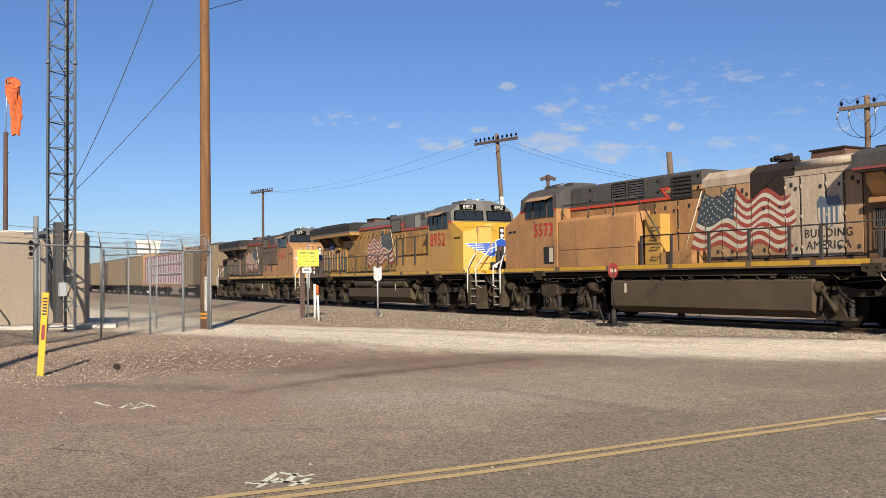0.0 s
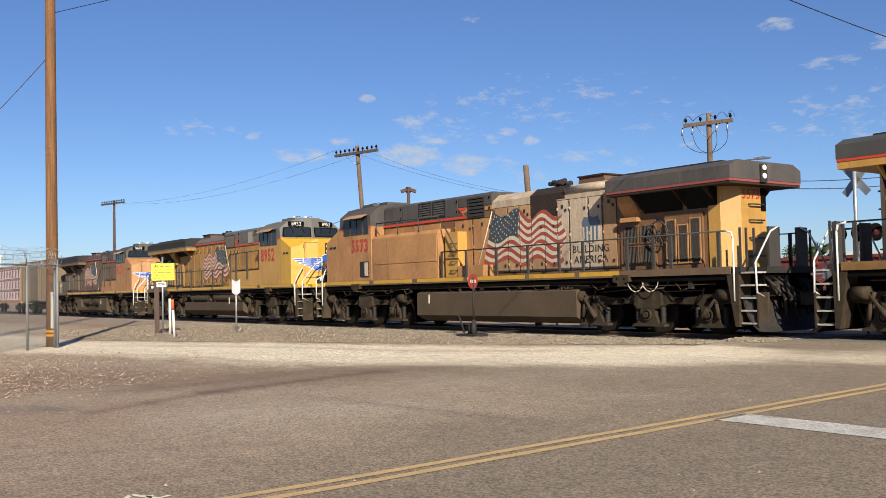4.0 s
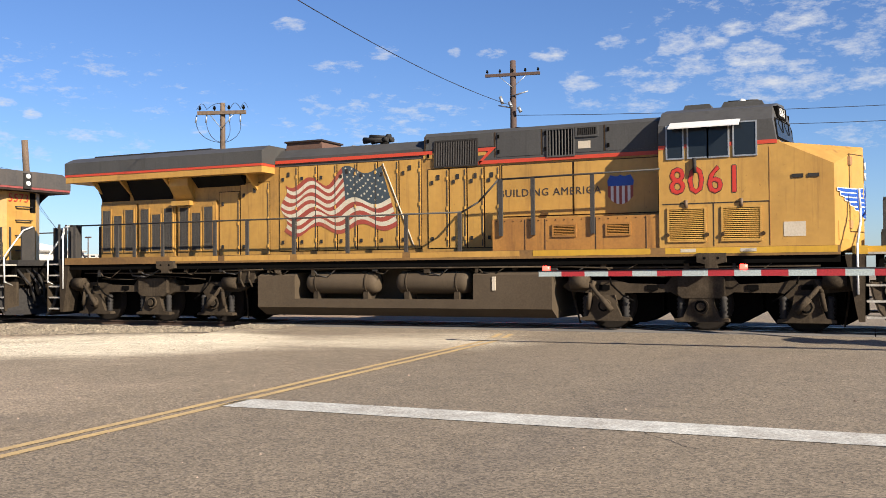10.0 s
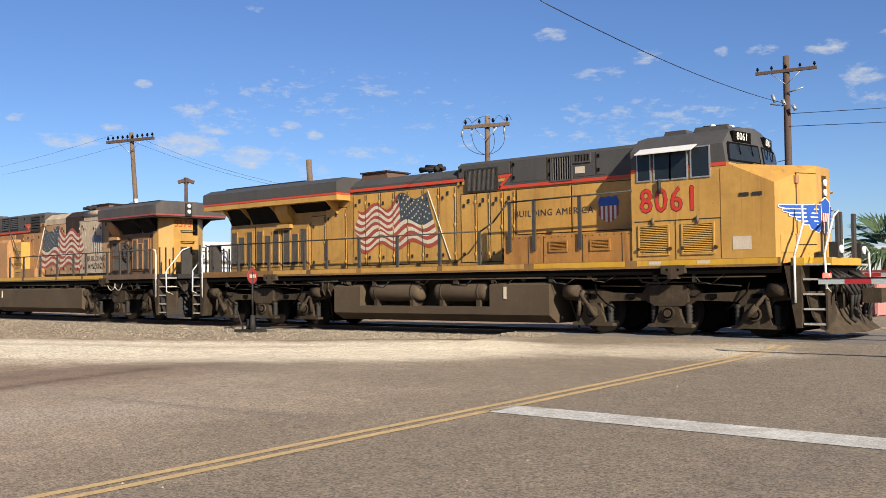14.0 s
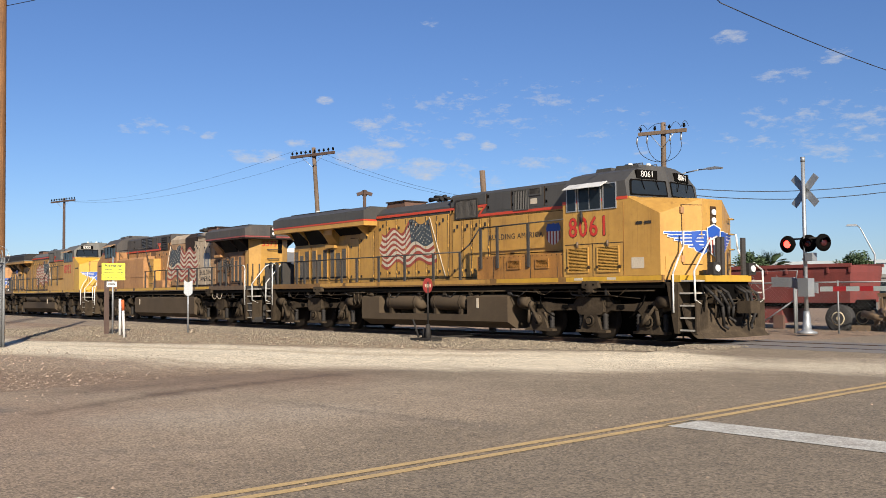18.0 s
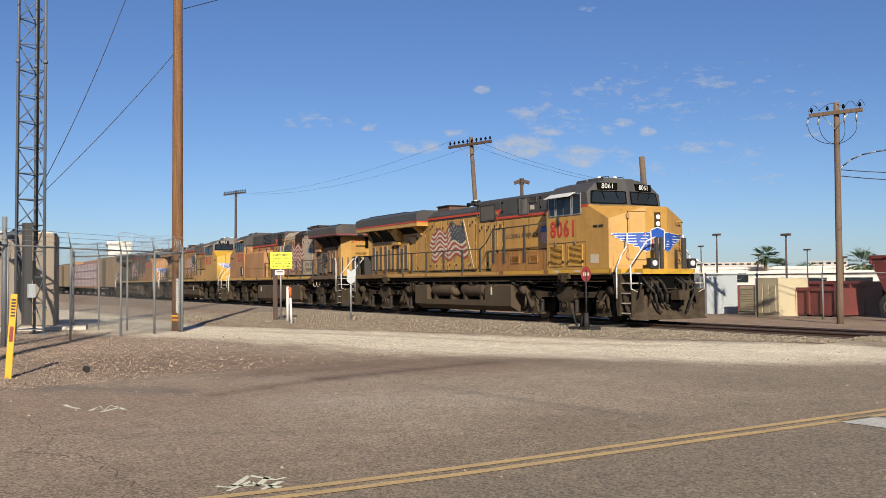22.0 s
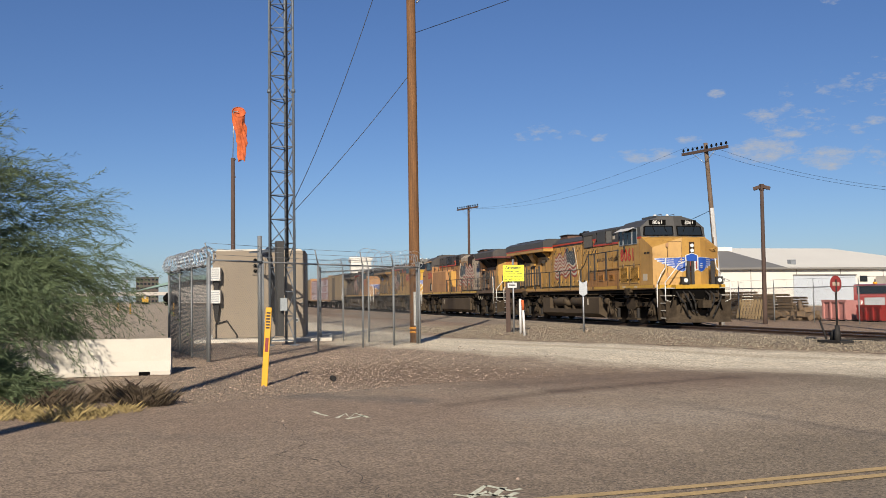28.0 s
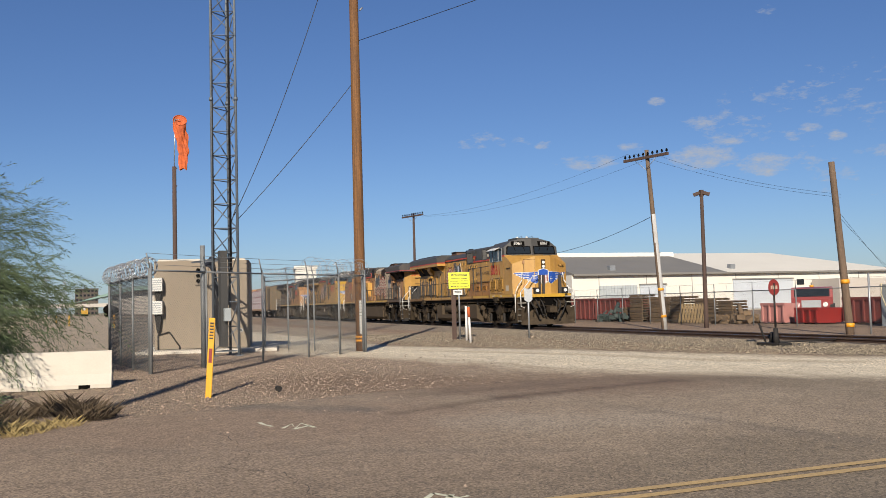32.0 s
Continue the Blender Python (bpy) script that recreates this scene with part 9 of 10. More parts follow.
def warehouse():
    """A long shed whose eaves run away from the line; grey roofing on one half, white on the other."""
    w = thing("warehouse", "long low white warehouse with shallow grey and white roof", "warehouse")
    xf, xr, xb = -84.0, -96.0, -108.0
    y0, y1, yg = 44.0, 85.0, 61.8
    ze, zr = 4.1, 6.8
    bm = bm_new()
    box(bm, xb, xf, y0, y1, 0.0, ze)
    part("wall", bm, M_WALLW, w, "white-painted block wall")
    for name, ya, yb, m, hip in (("grey_roof", y0, yg, M_ROOFG, 0.0), ("white_roof", yg, y1, M_WALLW, 8.0)):
        bm = bm_new()
        sec = [(xf + 0.4, ze), (xf + 0.4, ze + 0.1), (xr, zr), (xb - 0.4, ze + 0.1), (xb - 0.4, ze)]
        rings = [[bm.verts.new((x, ya, z)) for x, z in sec], [bm.verts.new((x, yb - (0.0 if z < zr - 1 else hip), z)) for x, z in sec]]
        for i in range(5):
            bm.faces.new((rings[0][i], rings[1][i], rings[1][(i + 1) % 5], rings[0][(i + 1) % 5]))
        bm.faces.new(rings[0][::-1])
        bm.faces.new((rings[1][1], rings[1][2], rings[1][3]))
        bm.faces.new((rings[1][0], rings[1][1], rings[1][3], rings[1][4]))
        part(name, bm, m, w)
    bm = bm_new()
    prism(bm, [(xr + 2.0, zr - 0.55), (xr + 1.9, zr + 0.02), (xr - 1.9, zr + 0.02), (xr - 2.0, zr - 0.55)], "y", y0, yg + 0.6)
    part("ridge_cap", bm, M_WALLW, w, "white ridge monitor")
    bm = bm_new()
    box(bm, xf + 0.4, xf + 0.46, y0, y1, ze - 0.1, ze + 0.08)
    part("eaves_trim", bm, M_ROOFG, w)
    bm = bm_new()
    box(bm, xf, xf + 0.1, 47.0, 51.2, 0.3, 3.0)
    d = part("loading_door", bm, M_SHEDB, w, "pale blue corrugated loading door")
    for i in range(14):
        q = 47.1 + 4.0 * i / 13
        b = bm_new()
        box(b, xf + 0.1, xf + 0.15, q, q + 0.14, 0.3, 3.0)
        part("corrugation", b, M_SHEDB, d)
    for ya, yb, zt in ((51.6, 54.6, 3.0), (62.8, 70.4, 3.35)):
        bm = bm_new()
        box(bm, xf, xf + 0.1, ya, yb, 0.3, zt)
        d = part("loading_door", bm, M_DOORW, w, "pale grey-white loading door")
        b = bm_new()
        box(b, xf + 0.1, xf + 0.2, ya - 0.1, yb + 0.1, zt, zt + 0.12)
        part("lintel", b, M_ROOFG, d)
    bm = bm_new()
    box(bm, xf, xf + 0.1, 71.0, 71.9, 2.7, 3.3)
    part("window", bm, M_GLASS, w, "dark window")
    for k in range(8):
        y = y0 + 3 + k * 5.4
        bm = bm_new()
        box(bm, xf - 0.02, xf + 0.02, y - 0.03, y + 0.03, 0, ze - 0.1)
        part("wall_joint", bm, M_ROOFG, w)
    for y in (49.0, 63.5):
        bm = bm_new()
        box(bm, xf - 1.8, xf - 1.2, y, y + 0.6, ze + 0.3, ze + 0.95)
        part("roof_vent", bm, M_GALV, w)
    bm = bm_new()
    box(bm, xf + 0.5, xf + 4.5, 72.6, 79.5, 0, 3.2)
    part("annexe", bm, M_FARPALE, w, "lower cream annexe")


warehouse()


def far_block(at, sx, sy, sz, m, label, floors, bays, rz=0, gm=None):
    b = thing("building", label, "building", "distant buildings", at=at, rz=rz)
    bm = bm_new()
    box(bm, -sx / 2, sx / 2, 0, sy, 0, sz)
    part("wall", bm, m, b)
    bm = bm_new()
    box(bm, -sx / 2 - 0.2, sx / 2 + 0.2, -0.2, sy + 0.2, sz, sz + 0.5)
    part("roof", bm, m, b)
    for f in range(floors):
        for k in range(bays):
            bm = bm_new()
            w = sx / bays
            z = sz * (f + 0.35) / floors
            box(bm, -sx / 2 + w * (k + 0.2), -sx / 2 + w * (k + 0.8), -0.08, 0, z, z + sz / floors * 0.45)
            part("window", bm, gm or M_GLASS, b)


far_block((-610, 792, 0), 34, 25, 20, M_FARPALE, "far pale tan office block", 5, 5, 38)
far_block((-640, 770, 0), 22, 25, 15, M_FARBLUE, "far dark glass office block", 4, 4, 38)
far_block((-690, 745, 0), 70, 25, 20, M_FARPALE, "far pale grey multi-storey building", 6, 10, 40)
far_block((-120, 150, 0), 60, 20, 3.8, M_WALLW, "low white building behind the yard", 1, 8, 38)
far_block((-86, 118, 0), 30, 20, 2.5, M_WALLW, "low white building behind the yard", 1, 5, 30)
far_block((-60, 130, 0), 26, 20, 3.2, M_ROOFG, "low grey-roofed shed behind the yard", 1, 4, 20)
far_block((-56, 140, 0), 56, 20, 5.4, M_SHEDB, "long pale grey shed beyond the crossing", 0, 6, 18)
far_block((-22, 200, 0), 24, 20, 5.0, M_WALLW, "far white shop beside the road", 1, 5, 4)
far_block((-700, -4, 0), 15, 15, 18, M_BRICKB, "dark brown office tower with orange-brown top", 6, 6, 90)
far_block((-156.5, 33, 0), 3.4, 8, 8.0, M_WALLW, "pale boxy building behind the train", 0, 3, 80)


def canopy_building():
    c = thing("canopy_building", "pale green sloping canopy roof on a white building", "building", at=(-560, -2, 0))
    bm = bm_new()
    prism(bm, [(-8, 7.0), (22, 15.5), (60, 15.5), (60, 14.5), (22, 13.0)], "x", -20, 20)
    part("canopy", bm, M_CANOPY, c, "pale green canopy")
    bm = bm_new()
    box(bm, -15, 15, 12, 60, 0, 13)
    part("wall", bm, M_FARPALE, c)


canopy_building()


def overpass():
    o = thing("overpass", "pale concrete road overpass far down the yard", "bridge", at=(-480, 0, 0))
    bm = bm_new()
    box(bm, -6, 6, -60, 90, 4.4, 6.0)
    part("deck", bm, M_FARPALE, o, "", 0.1)
    for y in (-50, -28, 30, 55, 80):
        bm = bm_new()
        box(bm, -3, 3, y, y + 2, -1, 4.5)
        part("pier", bm, M_FARPALE, o)


overpass()


def far_train():
    f = thing("locomotive", "far yellow locomotive standing in the yard", "locomotive", at=(-470, -3.6, -0.1))
    bm = bm_new()
    box(bm, -8, 8, -1.5, 1.5, 0.4, 1.3)
    part("underframe", bm, M_BLACK, f)
    bm = bm_new()
    box(bm, -8, 8, -1.45, 1.45, 1.3, 3.9)
    part("body", bm, M_YEL_NEW, f, "", 0.1)
    bm = bm_new()
    box(bm, 4, 7.5, -1.4, 1.4, 3.9, 4.5)
    part("cab_roof", bm, M_GREY, f, "", 0.1)
    bm = bm_new()
    rod(bm, (8, 0, 3.5), (8.1, 0, 3.5), 0.5, 12)
    part("headlight", bm, M_LAMP, f)
    for k in range(9):
        t = thing("tank_car", "black tank car standing in a yard siding", "tank car", "tank cars in the yard", at=(-330 - k * 16, 4.6 + k * 0.6, -0.1))
        bm = bm_new()
        lathe(bm, [(0.2, -7), (1.2, -6.8), (1.5, -6.3), (1.5, 6.3), (1.2, 6.8), (0.2, 7)], 16, Matrix.Translation((0, 0, 2.6)) @ Matrix.Rotation(radians(90), 4, "Y"))
        part("tank", bm, M_BLACK, t, "black cylindrical tank")
        bm = bm_new()
        rod(bm, (0, 0, 4.0), (0, 0, 4.4), 0.5, 10)
        part("dome", bm, M_BLACK, t)
        bm = bm_new()
        box(bm, -7.2, 7.2, -1.2, 1.2, 0.8, 1.1)
        part("frame", bm, M_BLACK, t)
        for x in (-5, 5):
            bm = bm_new()
            for q in (-0.9, 0.9):
                rod(bm, (x + q, -0.8, 0.45), (x + q, 0.8, 0.45), 0.45, 12)
            part("wheels", bm, M_WHEEL, t)


far_train()


def mast_lamp(at, h, label):
    m = thing("lamp_mast", label, "lamp post", "distant lamp masts", at=at)
    bm = bm_new()
    rod(bm, (0, 0, 0), (0, 0, h), 0.12, 8, 0.07)
    part("mast", bm, M_WOODD, m)
    bm = bm_new()
    box(bm, -0.5, 0.5, -0.15, 0.15, h - 0.1, h + 0.12)
    part("lamp_head", bm, M_WOODD, m)


for d, k, e in (((-0.689, 0.7247), 110, 0.0464), ((-0.70, 0.714), 150, 0.035), ((-0.64, 0.768), 95, 0.045), ((-0.66, 0.751), 170, 0.025), ((-0.625, 0.78), 140, 0.03), ((-0.60, 0.80), 120, 0.022), ((-0.49, 0.871), 130, 0.03)):
    mast_lamp((d[0] * k, d[1] * k, 0), 1.6 + e * k, "tall dark lamp mast")


def road_lamp(at, h, reach, turn):
    m = thing("street_lamp", "far grey street lamp with a bent arm", "street lamp", at=at, rz=turn)
    bm = bm_new()
    skin(bm, [(0, 0, 0), (0, 0, h * 0.6), (0, 0, h * 0.68), (-reach * 0.8, 0, h * 0.97), (-reach, 0, h)], [0.07, 0.055, 0.05, 0.035, 0.03], 8)
    part("mast", bm, M_GALV, m)
    bm = bm_new()
    prism(bm, [(-reach - 0.6, h - 0.04), (-reach, h - 0.06), (-reach, h + 0.06), (-reach - 0.5, h + 0.06)], "y", -0.12, 0.12)
    part("lamp_head", bm, M_GALV, m)


road_lamp((-26.2, 54.0, 0), 5.3, 0.9, 26)


def lattice_far(at, h):
    t = thing("transmission_tower", "far pale steel transmission tower", "tower", "far transmission towers", at=at)
    bm = bm_new()
    for s in (-1, 1):
        for q in (-1, 1):
            rod(bm, (s * 2, q * 2, 0), (s * 0.4, q * 0.4, h), 0.25, 5)
    for i in range(6):
        z = h * (i + 0.5) / 6
        w = 2 - 1.6 * z / h
        rod(bm, (0, -w, z), (0, w, z + h / 12), 0.15, 4)
        rod(bm, (0, w, z), (0, -w, z + h / 12), 0.15, 4)
    for z in (0.75, 0.88):
        rod(bm, (0, -3, h * z), (0, 3, h * z), 0.2, 4)
    part("lattice", bm, M_GALV, t)


lattice_far((-600, -26, 0), 24)
lattice_far((-700, -18, 0), 24)
lattice_far((-760, -22, 0), 20)

for x, y in ((-120, -2.6), (-150, -5.0), (-92, 1.8)):
    bm = bm_new()
    rod(bm, (0, 0, -0.1), (0, 0, 1.3), 0.08, 8)
    solid("bollard", bm, M_MARKER, "small yellow bollard in the yard", "bollard", "yellow yard bollards", at=(x, y, 0.1))

# ---- plants ----


def leaf_cloud(name, centres, leaf, count, material, seed, droop=0.25, long=1.0):
    """Sprays of many small narrow leaves about the given points."""
    rnd = random.Random(seed)
    verts, faces = [], []
    for c, r in centres:
        for _ in range(count):
            while True:
                p = Vector((rnd.uniform(-1, 1), rnd.uniform(-1, 1), rnd.uniform(-1, 1)))
                if p.length < 1:
                    break
            p = p * r + c
            d = Vector((rnd.uniform(-1, 1), rnd.uniform(-1, 1), rnd.uniform(-0.8, 0.5) - droop)).normalized()
            s = d.cross(Vector((rnd.uniform(-1, 1), rnd.uniform(-1, 1), rnd.uniform(-1, 1)))).normalized() * leaf * 0.32
            d = d * leaf * long * rnd.uniform(0.6, 1.5)
            i = len(verts)
            verts += [p - s * 0.4, p + d * 0.5 - s, p + d, p + d * 0.5 + s]
            faces.append((i, i + 1, i + 2, i + 3))
    me = bpy.data.meshes.new(name)
    me.from_pydata(verts, [], faces)
    me.materials.append(material)
    return me


def palo_verde(at, name="palo_verde_tree", label="dense grey-green desert tree with long drooping needle sprays", limbs=46, reach=1.0, per=24, seed=5):
    """A wide desert tree: limbs that arch outwards, each carrying layers of long drooping needle sprays."""
    t = thing(name, label, "tree" if reach > 0.6 else "shrub", at=at)
    rnd = random.Random(seed)
    bm = bm_new()
    skin(bm, [(0, 0, -0.2), (0.05 * reach, 0.0, 0.7 * reach), (0.1 * reach, 0.1 * reach, 2.0 * reach)], [0.24 * reach, 0.2 * reach, 0.16 * reach], 10)
    part("trunk", bm, M_BARK, t, "greenish bark trunk")
    starts = []
    for k in range(limbs):
        az, el = k * 2.4 + rnd.uniform(-0.4, 0.4), rnd.uniform(0.05, 1.35)
        L = reach * rnd.uniform(3.0, 4.3) * (1.22 if el < 0.45 else 1.0)
        d = Vector((math.cos(az) * math.cos(el), math.sin(az) * math.cos(el), math.sin(el)))
        p = Vector((0.1, 0.1, rnd.uniform(1.2, 2.1))) * reach
        pts, rad = [p.copy()], [0.07 * reach]
        for i in range(9):
            p = p + d * L / 9
            d = (d + Vector((rnd.uniform(-0.2, 0.2), rnd.uniform(-0.2, 0.2), -0.085))).normalized()
            pts.append(p.copy())
            rad.append(0.07 * reach * 0.72 ** (i + 1))
            if i >= 1:
                starts.append((*p, *d))
        bm = bm_new()
        skin(bm, pts, rad, 5)
        part("limb", bm, M_BARK, t)
    gen = np.random.default_rng(seed + 3)
    st = np.array(starts)
    nodes, step = 15, 0.062 * min(1, reach + 0.25)
    org = np.repeat(st[:, :3], per, 0) + gen.normal(0, 0.26 * reach, (len(st) * per, 3))
    out = np.repeat(st[:, 3:], per, 0) + gen.normal(0, 0.45, (len(st) * per, 3)) + np.array([0, 0, -0.05])
    out /= np.linalg.norm(out, axis=1)[:, None]
    droop = gen.uniform(0.1, 0.5, len(org))
    length = gen.uniform(0.6, 1.5, len(org))
    quads = []
    for i in range(nodes):
        s = i * step * length
        cen = org + out * s[:, None] - np.array([0, 0, 1]) * (droop * s * s)[:, None]
        tan = out - np.array([0, 0, 2]) * (droop * s)[:, None]
        tan /= np.linalg.norm(tan, axis=1)[:, None]
        for side in (-1, 1):
            rv = gen.normal(0, 1, cen.shape)
            sv = np.cross(tan, rv)
            sv /= np.linalg.norm(sv, axis=1)[:, None]
            e = tan * 0.9 + sv * 0.6 * side
            ln = gen.uniform(0.09, 0.17, len(cen))[:, None]
            wd = np.cross(tan, sv) * 0.008
            quads.append(np.stack([cen - wd * 0.4, cen + e * ln * 0.5 - wd, cen + e * ln, cen + e * ln * 0.5 + wd], 1))
    v = np.concatenate(quads).reshape(-1, 3)
    v = v[: len(v) // 4 * 4]
    n = len(v) // 4
    me = bpy.data.meshes.new("crown")
    me.vertices.add(n * 4)
    me.vertices.foreach_set("co", v.astype(np.float32).ravel())
    me.loops.add(n * 4)
    me.loops.foreach_set("vertex_index", np.arange(n * 4, dtype=np.int32))
    me.polygons.add(n)
    me.polygons.foreach_set("loop_start", np.arange(0, n * 4, 4, dtype=np.int32))
    me.update(calc_edges=True)
    me.materials.append(M_LEAF)
    crown = new("crown", me)
    crown.parent = t
    tagged(crown, "dense needle-like green foliage", kind="stuff")


palo_verde((-23.4, -5.7, 0.05), reach=1.1, limbs=56, per=38)
palo_verde((-17.2, -3.0, 0.0), "green_shrub", "low spreading green needle-leaved shrub before the barrier", 22, 0.27, 9, 11)


def tuft(name, at, n, h, spread, material, label, seed, category="grass"):
    rnd = random.Random(seed)
    verts, faces = [], []
    for _ in range(n):
        a = rnd.uniform(0, 2 * math.pi)
        r = spread * math.sqrt(rnd.random())
        b = Vector((r * math.cos(a), r * math.sin(a), 0))
        d = Vector((rnd.uniform(-1.0, 1.0), rnd.uniform(-1.0, 1.0), 1)) * h * (0.25 + 0.75 * rnd.random() ** 1.8) * (1.15 - 0.6 * r / spread)
        s = Vector((-d.y, d.x, 0)).normalized() * 0.005
        i = len(verts)
        verts += [b - s, b + s, b + d * 0.6 + s * 0.7, b + d + Vector((d.x, d.y, 0)) * 0.3]
        faces.append((i, i + 1, i + 2, i + 3))
    me = bpy.data.meshes.new(name)
    me.from_pydata(verts, [], faces)
    me.materials.append(material)
    ob = new(name, me)
    tagged(ob, label, category, kind="stuff")
    ob.matrix_world = pose(*at)
    return ob


tuft("dry_grass", (-14.3, -1.15, 0.0), 900, 0.24, 0.6, M_DRY, "straw-yellow dry grass clump at the road edge", 3)
tuft("dry_grass", (-14.8, -2.2, 0.0), 900, 0.26, 0.7, M_DRY, "straw-yellow dry grass clump at the road edge", 4)
tuft("dry_grass", (-14.8, -0.5, 0.0), 350, 0.18, 0.4, M_DRY, "straw-yellow dry grass clump at the road edge", 14)
tuft("dry_shrub", (-15.7, -0.1, 0.0), 800, 0.40, 0.42, M_BUSH, "dark brown dried shrub in the tree's shade", 5, "shrub")
tuft("dry_shrub", (-16.7, -0.5, 0.0), 600, 0.36, 0.55, M_BUSH, "dark brown dried shrub in the tree's shade", 6, "shrub")
tuft("dry_shrub", (-16.2, -1.5, 0.0), 800, 0.34, 0.7, M_BUSH, "dark brown dried shrub in the tree's shade", 7, "shrub")


def palm(at, h, label):
    p = thing("palm_tree", label, "palm tree", "palms beyond the yard", at=at)
    bm = bm_new()
    rod(bm, (0, 0, 0), (0, 0, h), 0.35, 8, 0.28)
    part("trunk", bm, M_WOODG, p)
    rnd = random.Random(int(abs(at[0])))
    verts, faces = [], []
    for k in range(46):
        az, el = rnd.uniform(0, 6.28), rnd.uniform(-0.7, 1.3)
        d = Vector((math.cos(az) * math.cos(el), math.sin(az) * math.cos(el), math.sin(el)))
        s = d.cross(Vector((0, 0, 1))).normalized()
        L = rnd.uniform(1.6, 2.4)
        base = Vector((0, 0, h))
        for j in range(9):
            a = (j - 4) * 0.16
            e = (d + s * a).normalized()
            i = len(verts)
            q = base + d * 0.7
            verts += [q, q + e * L * 0.6 + Vector((0, 0, 0.06)), q + e * L + Vector((0, 0, -0.35)), q + e * L * 0.6 - s * 0.12]
            faces.append((i, i + 1, i + 2, i + 3))
    me = bpy.data.meshes.new("crown")
    me.from_pydata(verts, [], faces)
    me.materials.append(M_LEAFD)
    c = new("crown", me)
    c.parent = p


palm((-0.6551 * 190, 0.7556 * 190, 0), 6.2, "tall fan palm behind the sheds")
palm((-0.645 * 210, 0.764 * 210, 0), 4.4, "fan palm behind the sheds")
palm((-0.585 * 150, 0.811 * 150, 0), 4.0, "fan palm behind the sheds")
palm((-0.5204 * 115, 0.8539 * 115, 0), 3.9, "bushy fan palm beyond the trailer")
palm((-0.2588 * 60, 0.9659 * 60, 0), 3.2, "low fan palm beside the far road")


def broad_tree(at, h, r, seed, label):
    t = thing("tree", label, "tree", "trees beyond the yard", at=at)
    rnd = random.Random(seed)
    bm = bm_new()
    rod(bm, (0, 0, 0), (0, 0, h * 0.5), 0.3, 8, 0.2)
    for k in range(8):
        a = rnd.uniform(0, 6.28)
        rod(bm, (0, 0, h * 0.35), (math.cos(a) * r * 0.6, math.sin(a) * r * 0.6, h * rnd.uniform(0.55, 0.85)), 0.12, 5, 0.04)
    part("trunk", bm, M_WOODG, t)
    cs = []
    for k in range(34):
        a, e = rnd.uniform(0, 6.28), rnd.uniform(-0.5, 1.4)
        q = Vector((math.cos(a) * math.cos(e) * r, math.sin(a) * math.cos(e) * r, h * 0.62 + math.sin(e) * h * 0.36)) * rnd.uniform(0.8, 1.0)
        cs.append((q, r * rnd.uniform(0.2, 0.36)))
    c = new("crown", leaf_cloud("crown", cs, 0.28, 130, M_LEAFD, seed, 0.1))
    c.parent = t


broad_tree((-0.535 * 105, 0.845 * 105, 0), 5.4, 1.9, 21, "dense green tree behind the trailer")
broad_tree((-0.625 * 200, 0.78 * 200, 0), 4.5, 4.0, 23, "rounded dark tree behind the sheds")
broad_tree((-58.6, 116, 0), 6.2, 2.4, 27, "rounded green tree behind the grey shed")
broad_tree((-0.13 * 150, 0.991 * 150, 0), 5.2, 3.6, 24, "roadside green tree in the distance")
broad_tree((-0.20 * 170, 0.979 * 170, 0), 5.5, 4.4, 25, "roadside green tree in the distance")


def parked_car(at, m, label, rz=0):
    c = thing("car", label, "car", "cars beyond the crossing", at=at, rz=rz)
    bm = bm_new()
    prism(bm, [(-2.2, 0.35), (2.2, 0.35), (2.25, 0.8), (1.2, 0.92), (0.6, 1.45), (-1.2, 1.45), (-2.0, 0.95), (-2.25, 0.85)], "y", -0.88, 0.88)
    part("body", bm, m, c, "", 0.06)
    bm = bm_new()
    prism(bm, [(1.05, 0.95), (0.58, 1.38), (-1.1, 1.38), (-1.7, 0.97)], "y", -0.89, 0.89)
    part("windows", bm, M_GLASS, c)
    for x in (-1.35, 1.35):
        for s in (-1, 1):
            bm = bm_new()
            rod(bm, (x, s * 0.7, 0.33), (x, s * 0.92, 0.33), 0.33, 14)
            part("wheel", bm, M_TYRE, c)


parked_car((-9.9, 150, 0.0), M_WHITE, "white car waiting beyond the crossing", 90)
parked_car((-13.0, 140, 0.0), M_WHITE, "white car parked beyond the crossing", 80)
parked_car((-17.0, 142, 0.0), M_GREY, "dark car parked beyond the crossing", 20)

# ---- stones, marks, cracks ----


def pebbles(name, n, area, smin, smax, material, label, seed, lift=0.0):
    rnd = random.Random(seed)
    verts, faces = [], []
    for _ in range(n):
        x, y = area(rnd)
        s = rnd.uniform(smin, smax) * (0.6 + rnd.random() ** 3)
        z = (road_z(y) if x > -14 else ground_z(x, y)) + lift
        i = len(verts)
        for a in range(4):
            an = a * math.pi / 2 + rnd.uniform(-0.4, 0.4)
            verts.append((x + s * math.cos(an) * rnd.uniform(0.7, 1.2), y + s * math.sin(an) * rnd.uniform(0.7, 1.2), z))
        verts.append((x + rnd.uniform(-0.2, 0.2) * s, y + rnd.uniform(-0.2, 0.2) * s, z + s * rnd.uniform(0.5, 0.9)))
        for a in range(4):
            faces.append((i + a, i + (a + 1) % 4, i + 4))
    me = bpy.data.meshes.new(name)
    me.from_pydata(verts, [], faces)
    me.materials.append(material)
    ob = new(name, me)
    tagged(ob, label, "stones", kind="stuff")


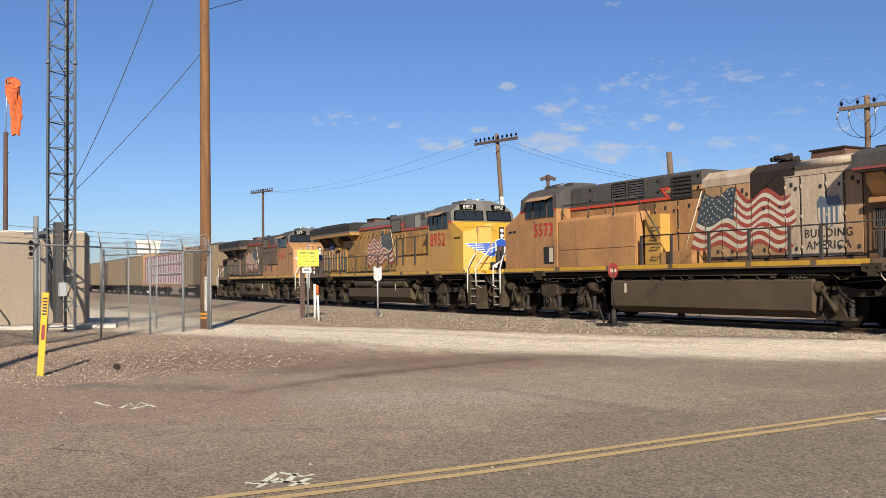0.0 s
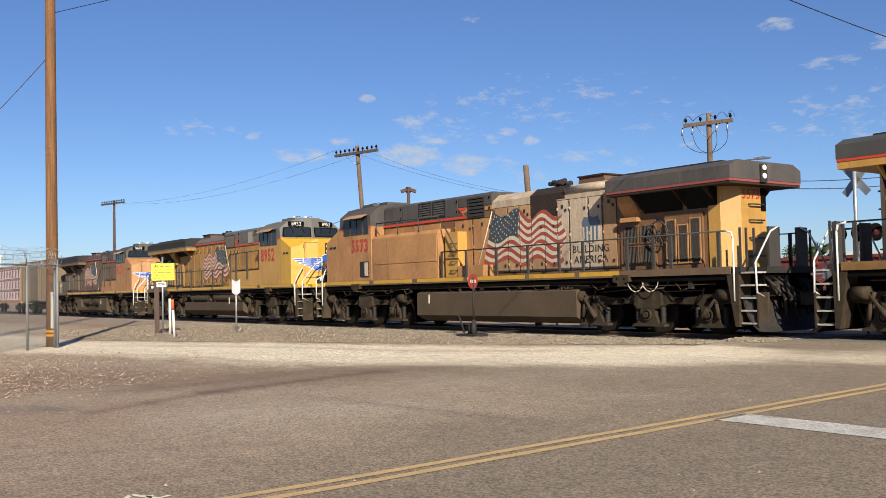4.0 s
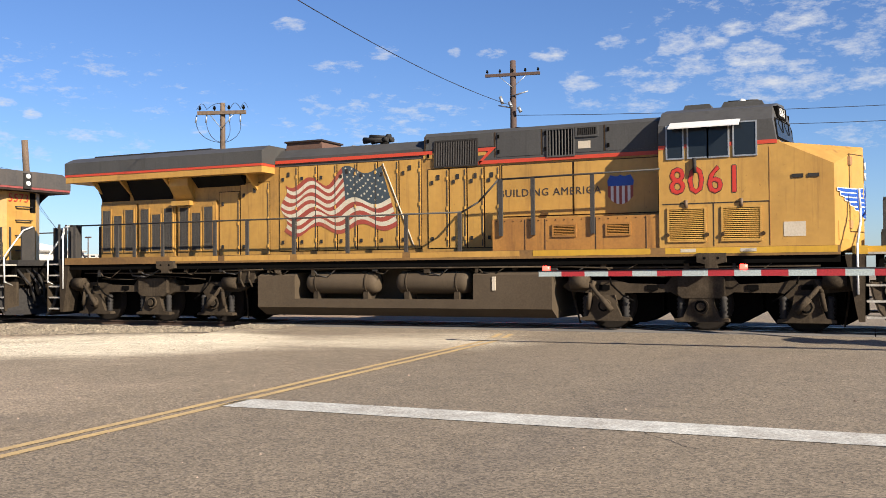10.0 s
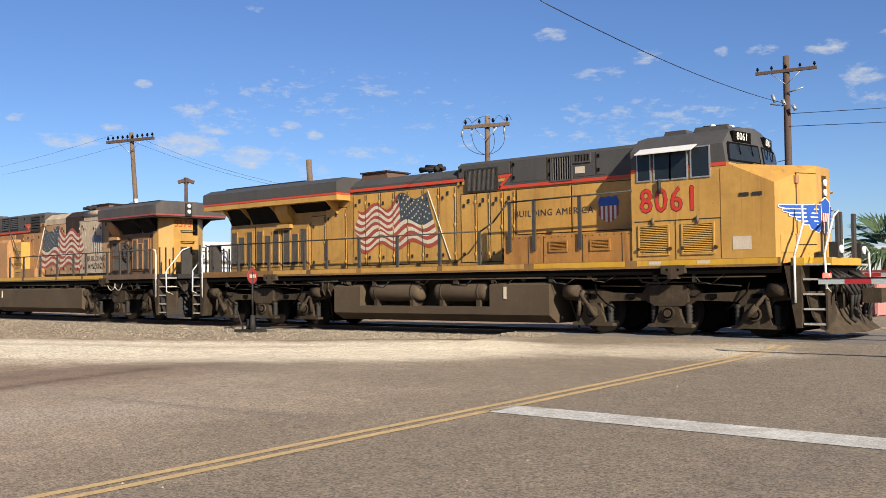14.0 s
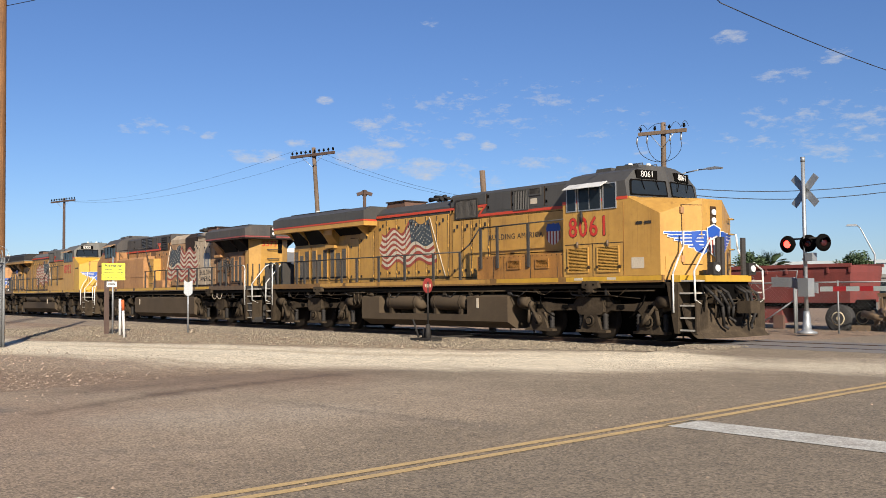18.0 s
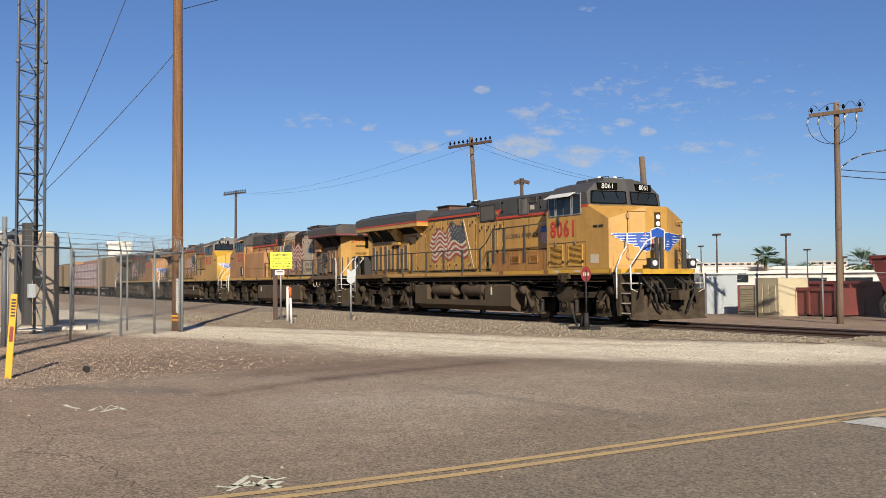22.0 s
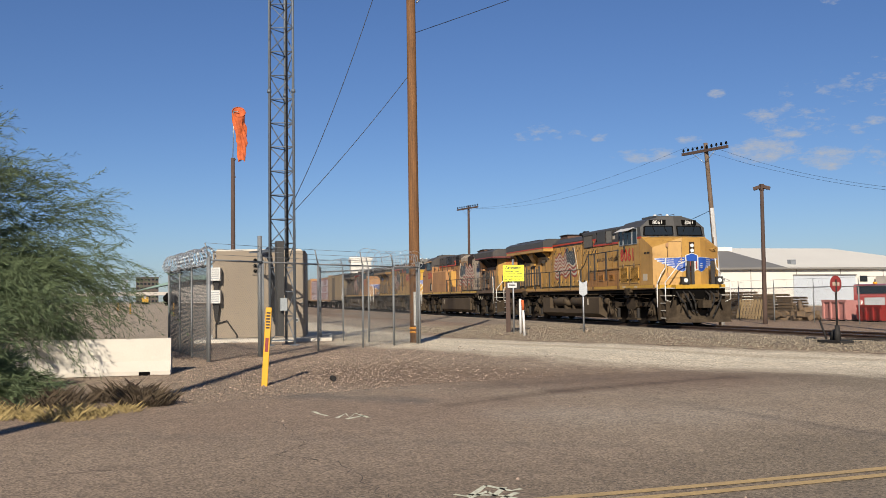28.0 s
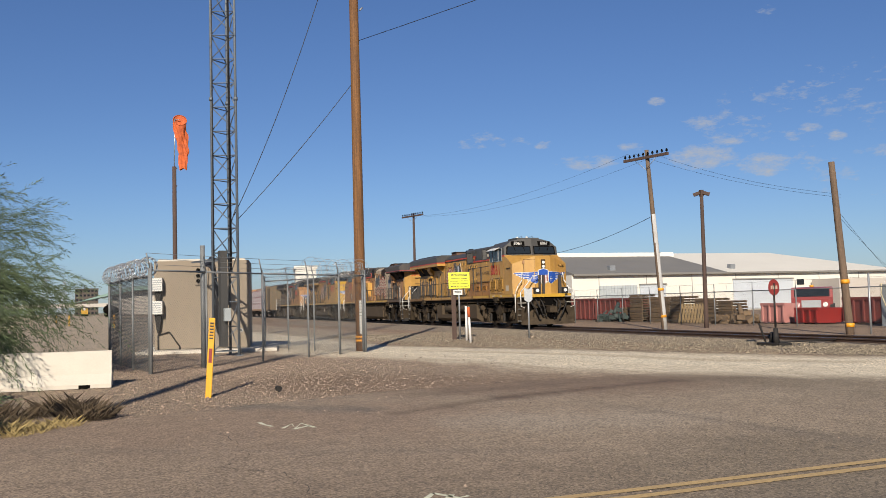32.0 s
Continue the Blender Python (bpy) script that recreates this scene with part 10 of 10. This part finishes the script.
M_PEBB = mat("mixed_pebbles", (0.27, 0.203, 0.15), (0.135, 0.09, 0.0675), 0.95, 0, 6, 0.9, 30, 0.2)
M_PEBL = mat("pale_pebbles", (0.215, 0.178, 0.125), (0.12, 0.098, 0.068), 0.95, 0, 6, 0.9, 30, 0.2)
for _m in (M_PEBB, M_PEBL):
    _n, _l = _m.node_tree.nodes, _m.node_tree.links
    _b = _n["Principled BSDF"]
    _s = _b.inputs["Base Color"].links[0].from_socket
    _g, _r, _v = _n.new("ShaderNodeNewGeometry"), _n.new("ShaderNodeMapRange"), _n.new("ShaderNodeVectorMath")
    _r.inputs[3].default_value, _r.inputs[4].default_value = 0.45, 1.4
    _v.operation = "SCALE"
    _l.new(_g.outputs["Random Per Island"], _r.inputs[0])
    _l.new(_s, _v.inputs[0])
    _l.new(_r.outputs[0], _v.inputs["Scale"])
    _l.new(_v.outputs[0], _b.inputs["Base Color"])
pebbles("gravel_stones", 26000, lambda r: (r.triangular(-36, -11, -22), r.gauss(3.0, 2.3)), 0.008, 0.028, M_PEBB, "scattered brown pebbles on bare dirt", 31)
def shoulder_spot(r):
    x = r.uniform(-46, -12.5)
    return x, r.uniform(min(max(10.5, 8.0 + 0.425 * (x + 31) + 3.2), 18.6), 19.6)


pebbles("ballast_stones", 30000, shoulder_spot, 0.012, 0.04, M_PEBL, "loose ballast stones beside the rails", 32, 0.01)
pebbles("road_grit", 1300, lambda r: (r.triangular(-16, 1, -13.5), r.triangular(1.5, 17.5, 15)), 0.005, 0.018, M_PEBB, "loose grit on the asphalt", 33, 0.014)


def mark_strokes(name, strokes, w, label):
    bm = bm_new()
    for pts in strokes:
        prev = None
        for i, (x, y) in enumerate(pts):
            a, b = pts[max(0, i - 1)], pts[min(len(pts) - 1, i + 1)]
            d = Vector((b[0] - a[0], b[1] - a[1], 0)).normalized()
            n_ = Vector((-d.y, d.x, 0)) * w * random.uniform(0.7, 1.2)
            z = (road_z(y) if x > -14 else ground_z(x, y)) + 0.017
            ring = (bm.verts.new(Vector((x, y, z)) - n_), bm.verts.new(Vector((x, y, z)) + n_))
            if prev:
                bm.faces.new((prev[0], ring[0], ring[1], prev[1]))
            prev = ring
    return bm


bm = mark_strokes("m", [[(-7.47, 2.32), (-7.36, 2.40), (-7.5, 2.52), (-7.73, 2.68)], [(-7.24, 2.34), (-7.5, 2.62), (-7.3, 2.6), (-7.6, 2.8)], [(-7.73, 2.68), (-7.45, 2.8), (-7.49, 2.91)], [(-7.42, 2.42), (-7.3, 2.66), (-7.15, 2.73)], [(-7.15, 2.58), (-7.36, 2.82)]], 0.026, "")
solid("survey_mark", bm, M_SPRAY, "pale spray-painted survey marks on the asphalt", "road mark", kind="structure")
bm = mark_strokes("m", [[(-13.61, 2.17), (-13.3, 2.20), (-13.06, 2.26)], [(-12.78, 2.35), (-13.2, 2.55), (-12.7, 2.5), (-13.2, 2.68), (-12.64, 2.75)], [(-12.6, 2.45), (-12.9, 2.75)]], 0.03, "")
solid("survey_mark", bm, M_SPRAY, "small pale spray-painted survey mark near the dirt edge", "road mark", kind="structure")


def cracks():
    rnd = random.Random(12)
    runs = [((-12.72, 1.53), (-10.64, 1.62)), ((-10.64, 1.62), (-9.96, 1.19)), ((-9.96, 1.19), (-9.36, 1.70)), ((-9.36, 1.70), (-7.45, 1.79)), ((-9.52, -1.34), (-9.96, 1.19)), ((-10.23, 1.86), (-10.35, 2.99)), ((-12.95, 7.18), (-8.72, 7.48)), ((-2.53, 9.5), (-3.31, 11.23)), ((-1.42, 8.3), (-2.53, 9.5)), ((-4.28, 15.13), (-4.65, 12.14)), ((-4.2, 13.4), (-2.6, 16.2)), ((-9.2, 9.5), (-13.0, 8.6))]
    strokes = []
    for a, b in runs:
        n = 16
        pts = []
        for i in range(n + 1):
            k = i / n
            pts.append((a[0] + (b[0] - a[0]) * k + rnd.uniform(-0.06, 0.06), a[1] + (b[1] - a[1]) * k + rnd.uniform(-0.06, 0.06)))
        strokes.append(pts)
    bm_ = mark_strokes("c", strokes, 0.0042, "")
    solid("asphalt_cracks", bm_, M_TAR, "thin dark cracks in the asphalt", "crack", kind="structure")


M_TAR = mat("crack_dark", (0.055, 0.046, 0.038), None, 0.95)
cracks()
bm = bm_new()
rod(bm, (-0.06, 0, 0.05), (0.08, 0.02, 0.05), 0.05, 10)
solid("drink_can", bm, M_DARK, "dark discarded can lying on the dirt", "can", at=(-18.4, 3.3, 0.03))


def motions():
    for ob, off, turned in TRAIN:
        rows = []
        for t, s in SHIFT:
            x = off + s
            rows.append((t, pose(x, track_y(x), RAIL_Z, 0, 0, track_turn(x) + turned)))
        walk(ob, rows)


motions()
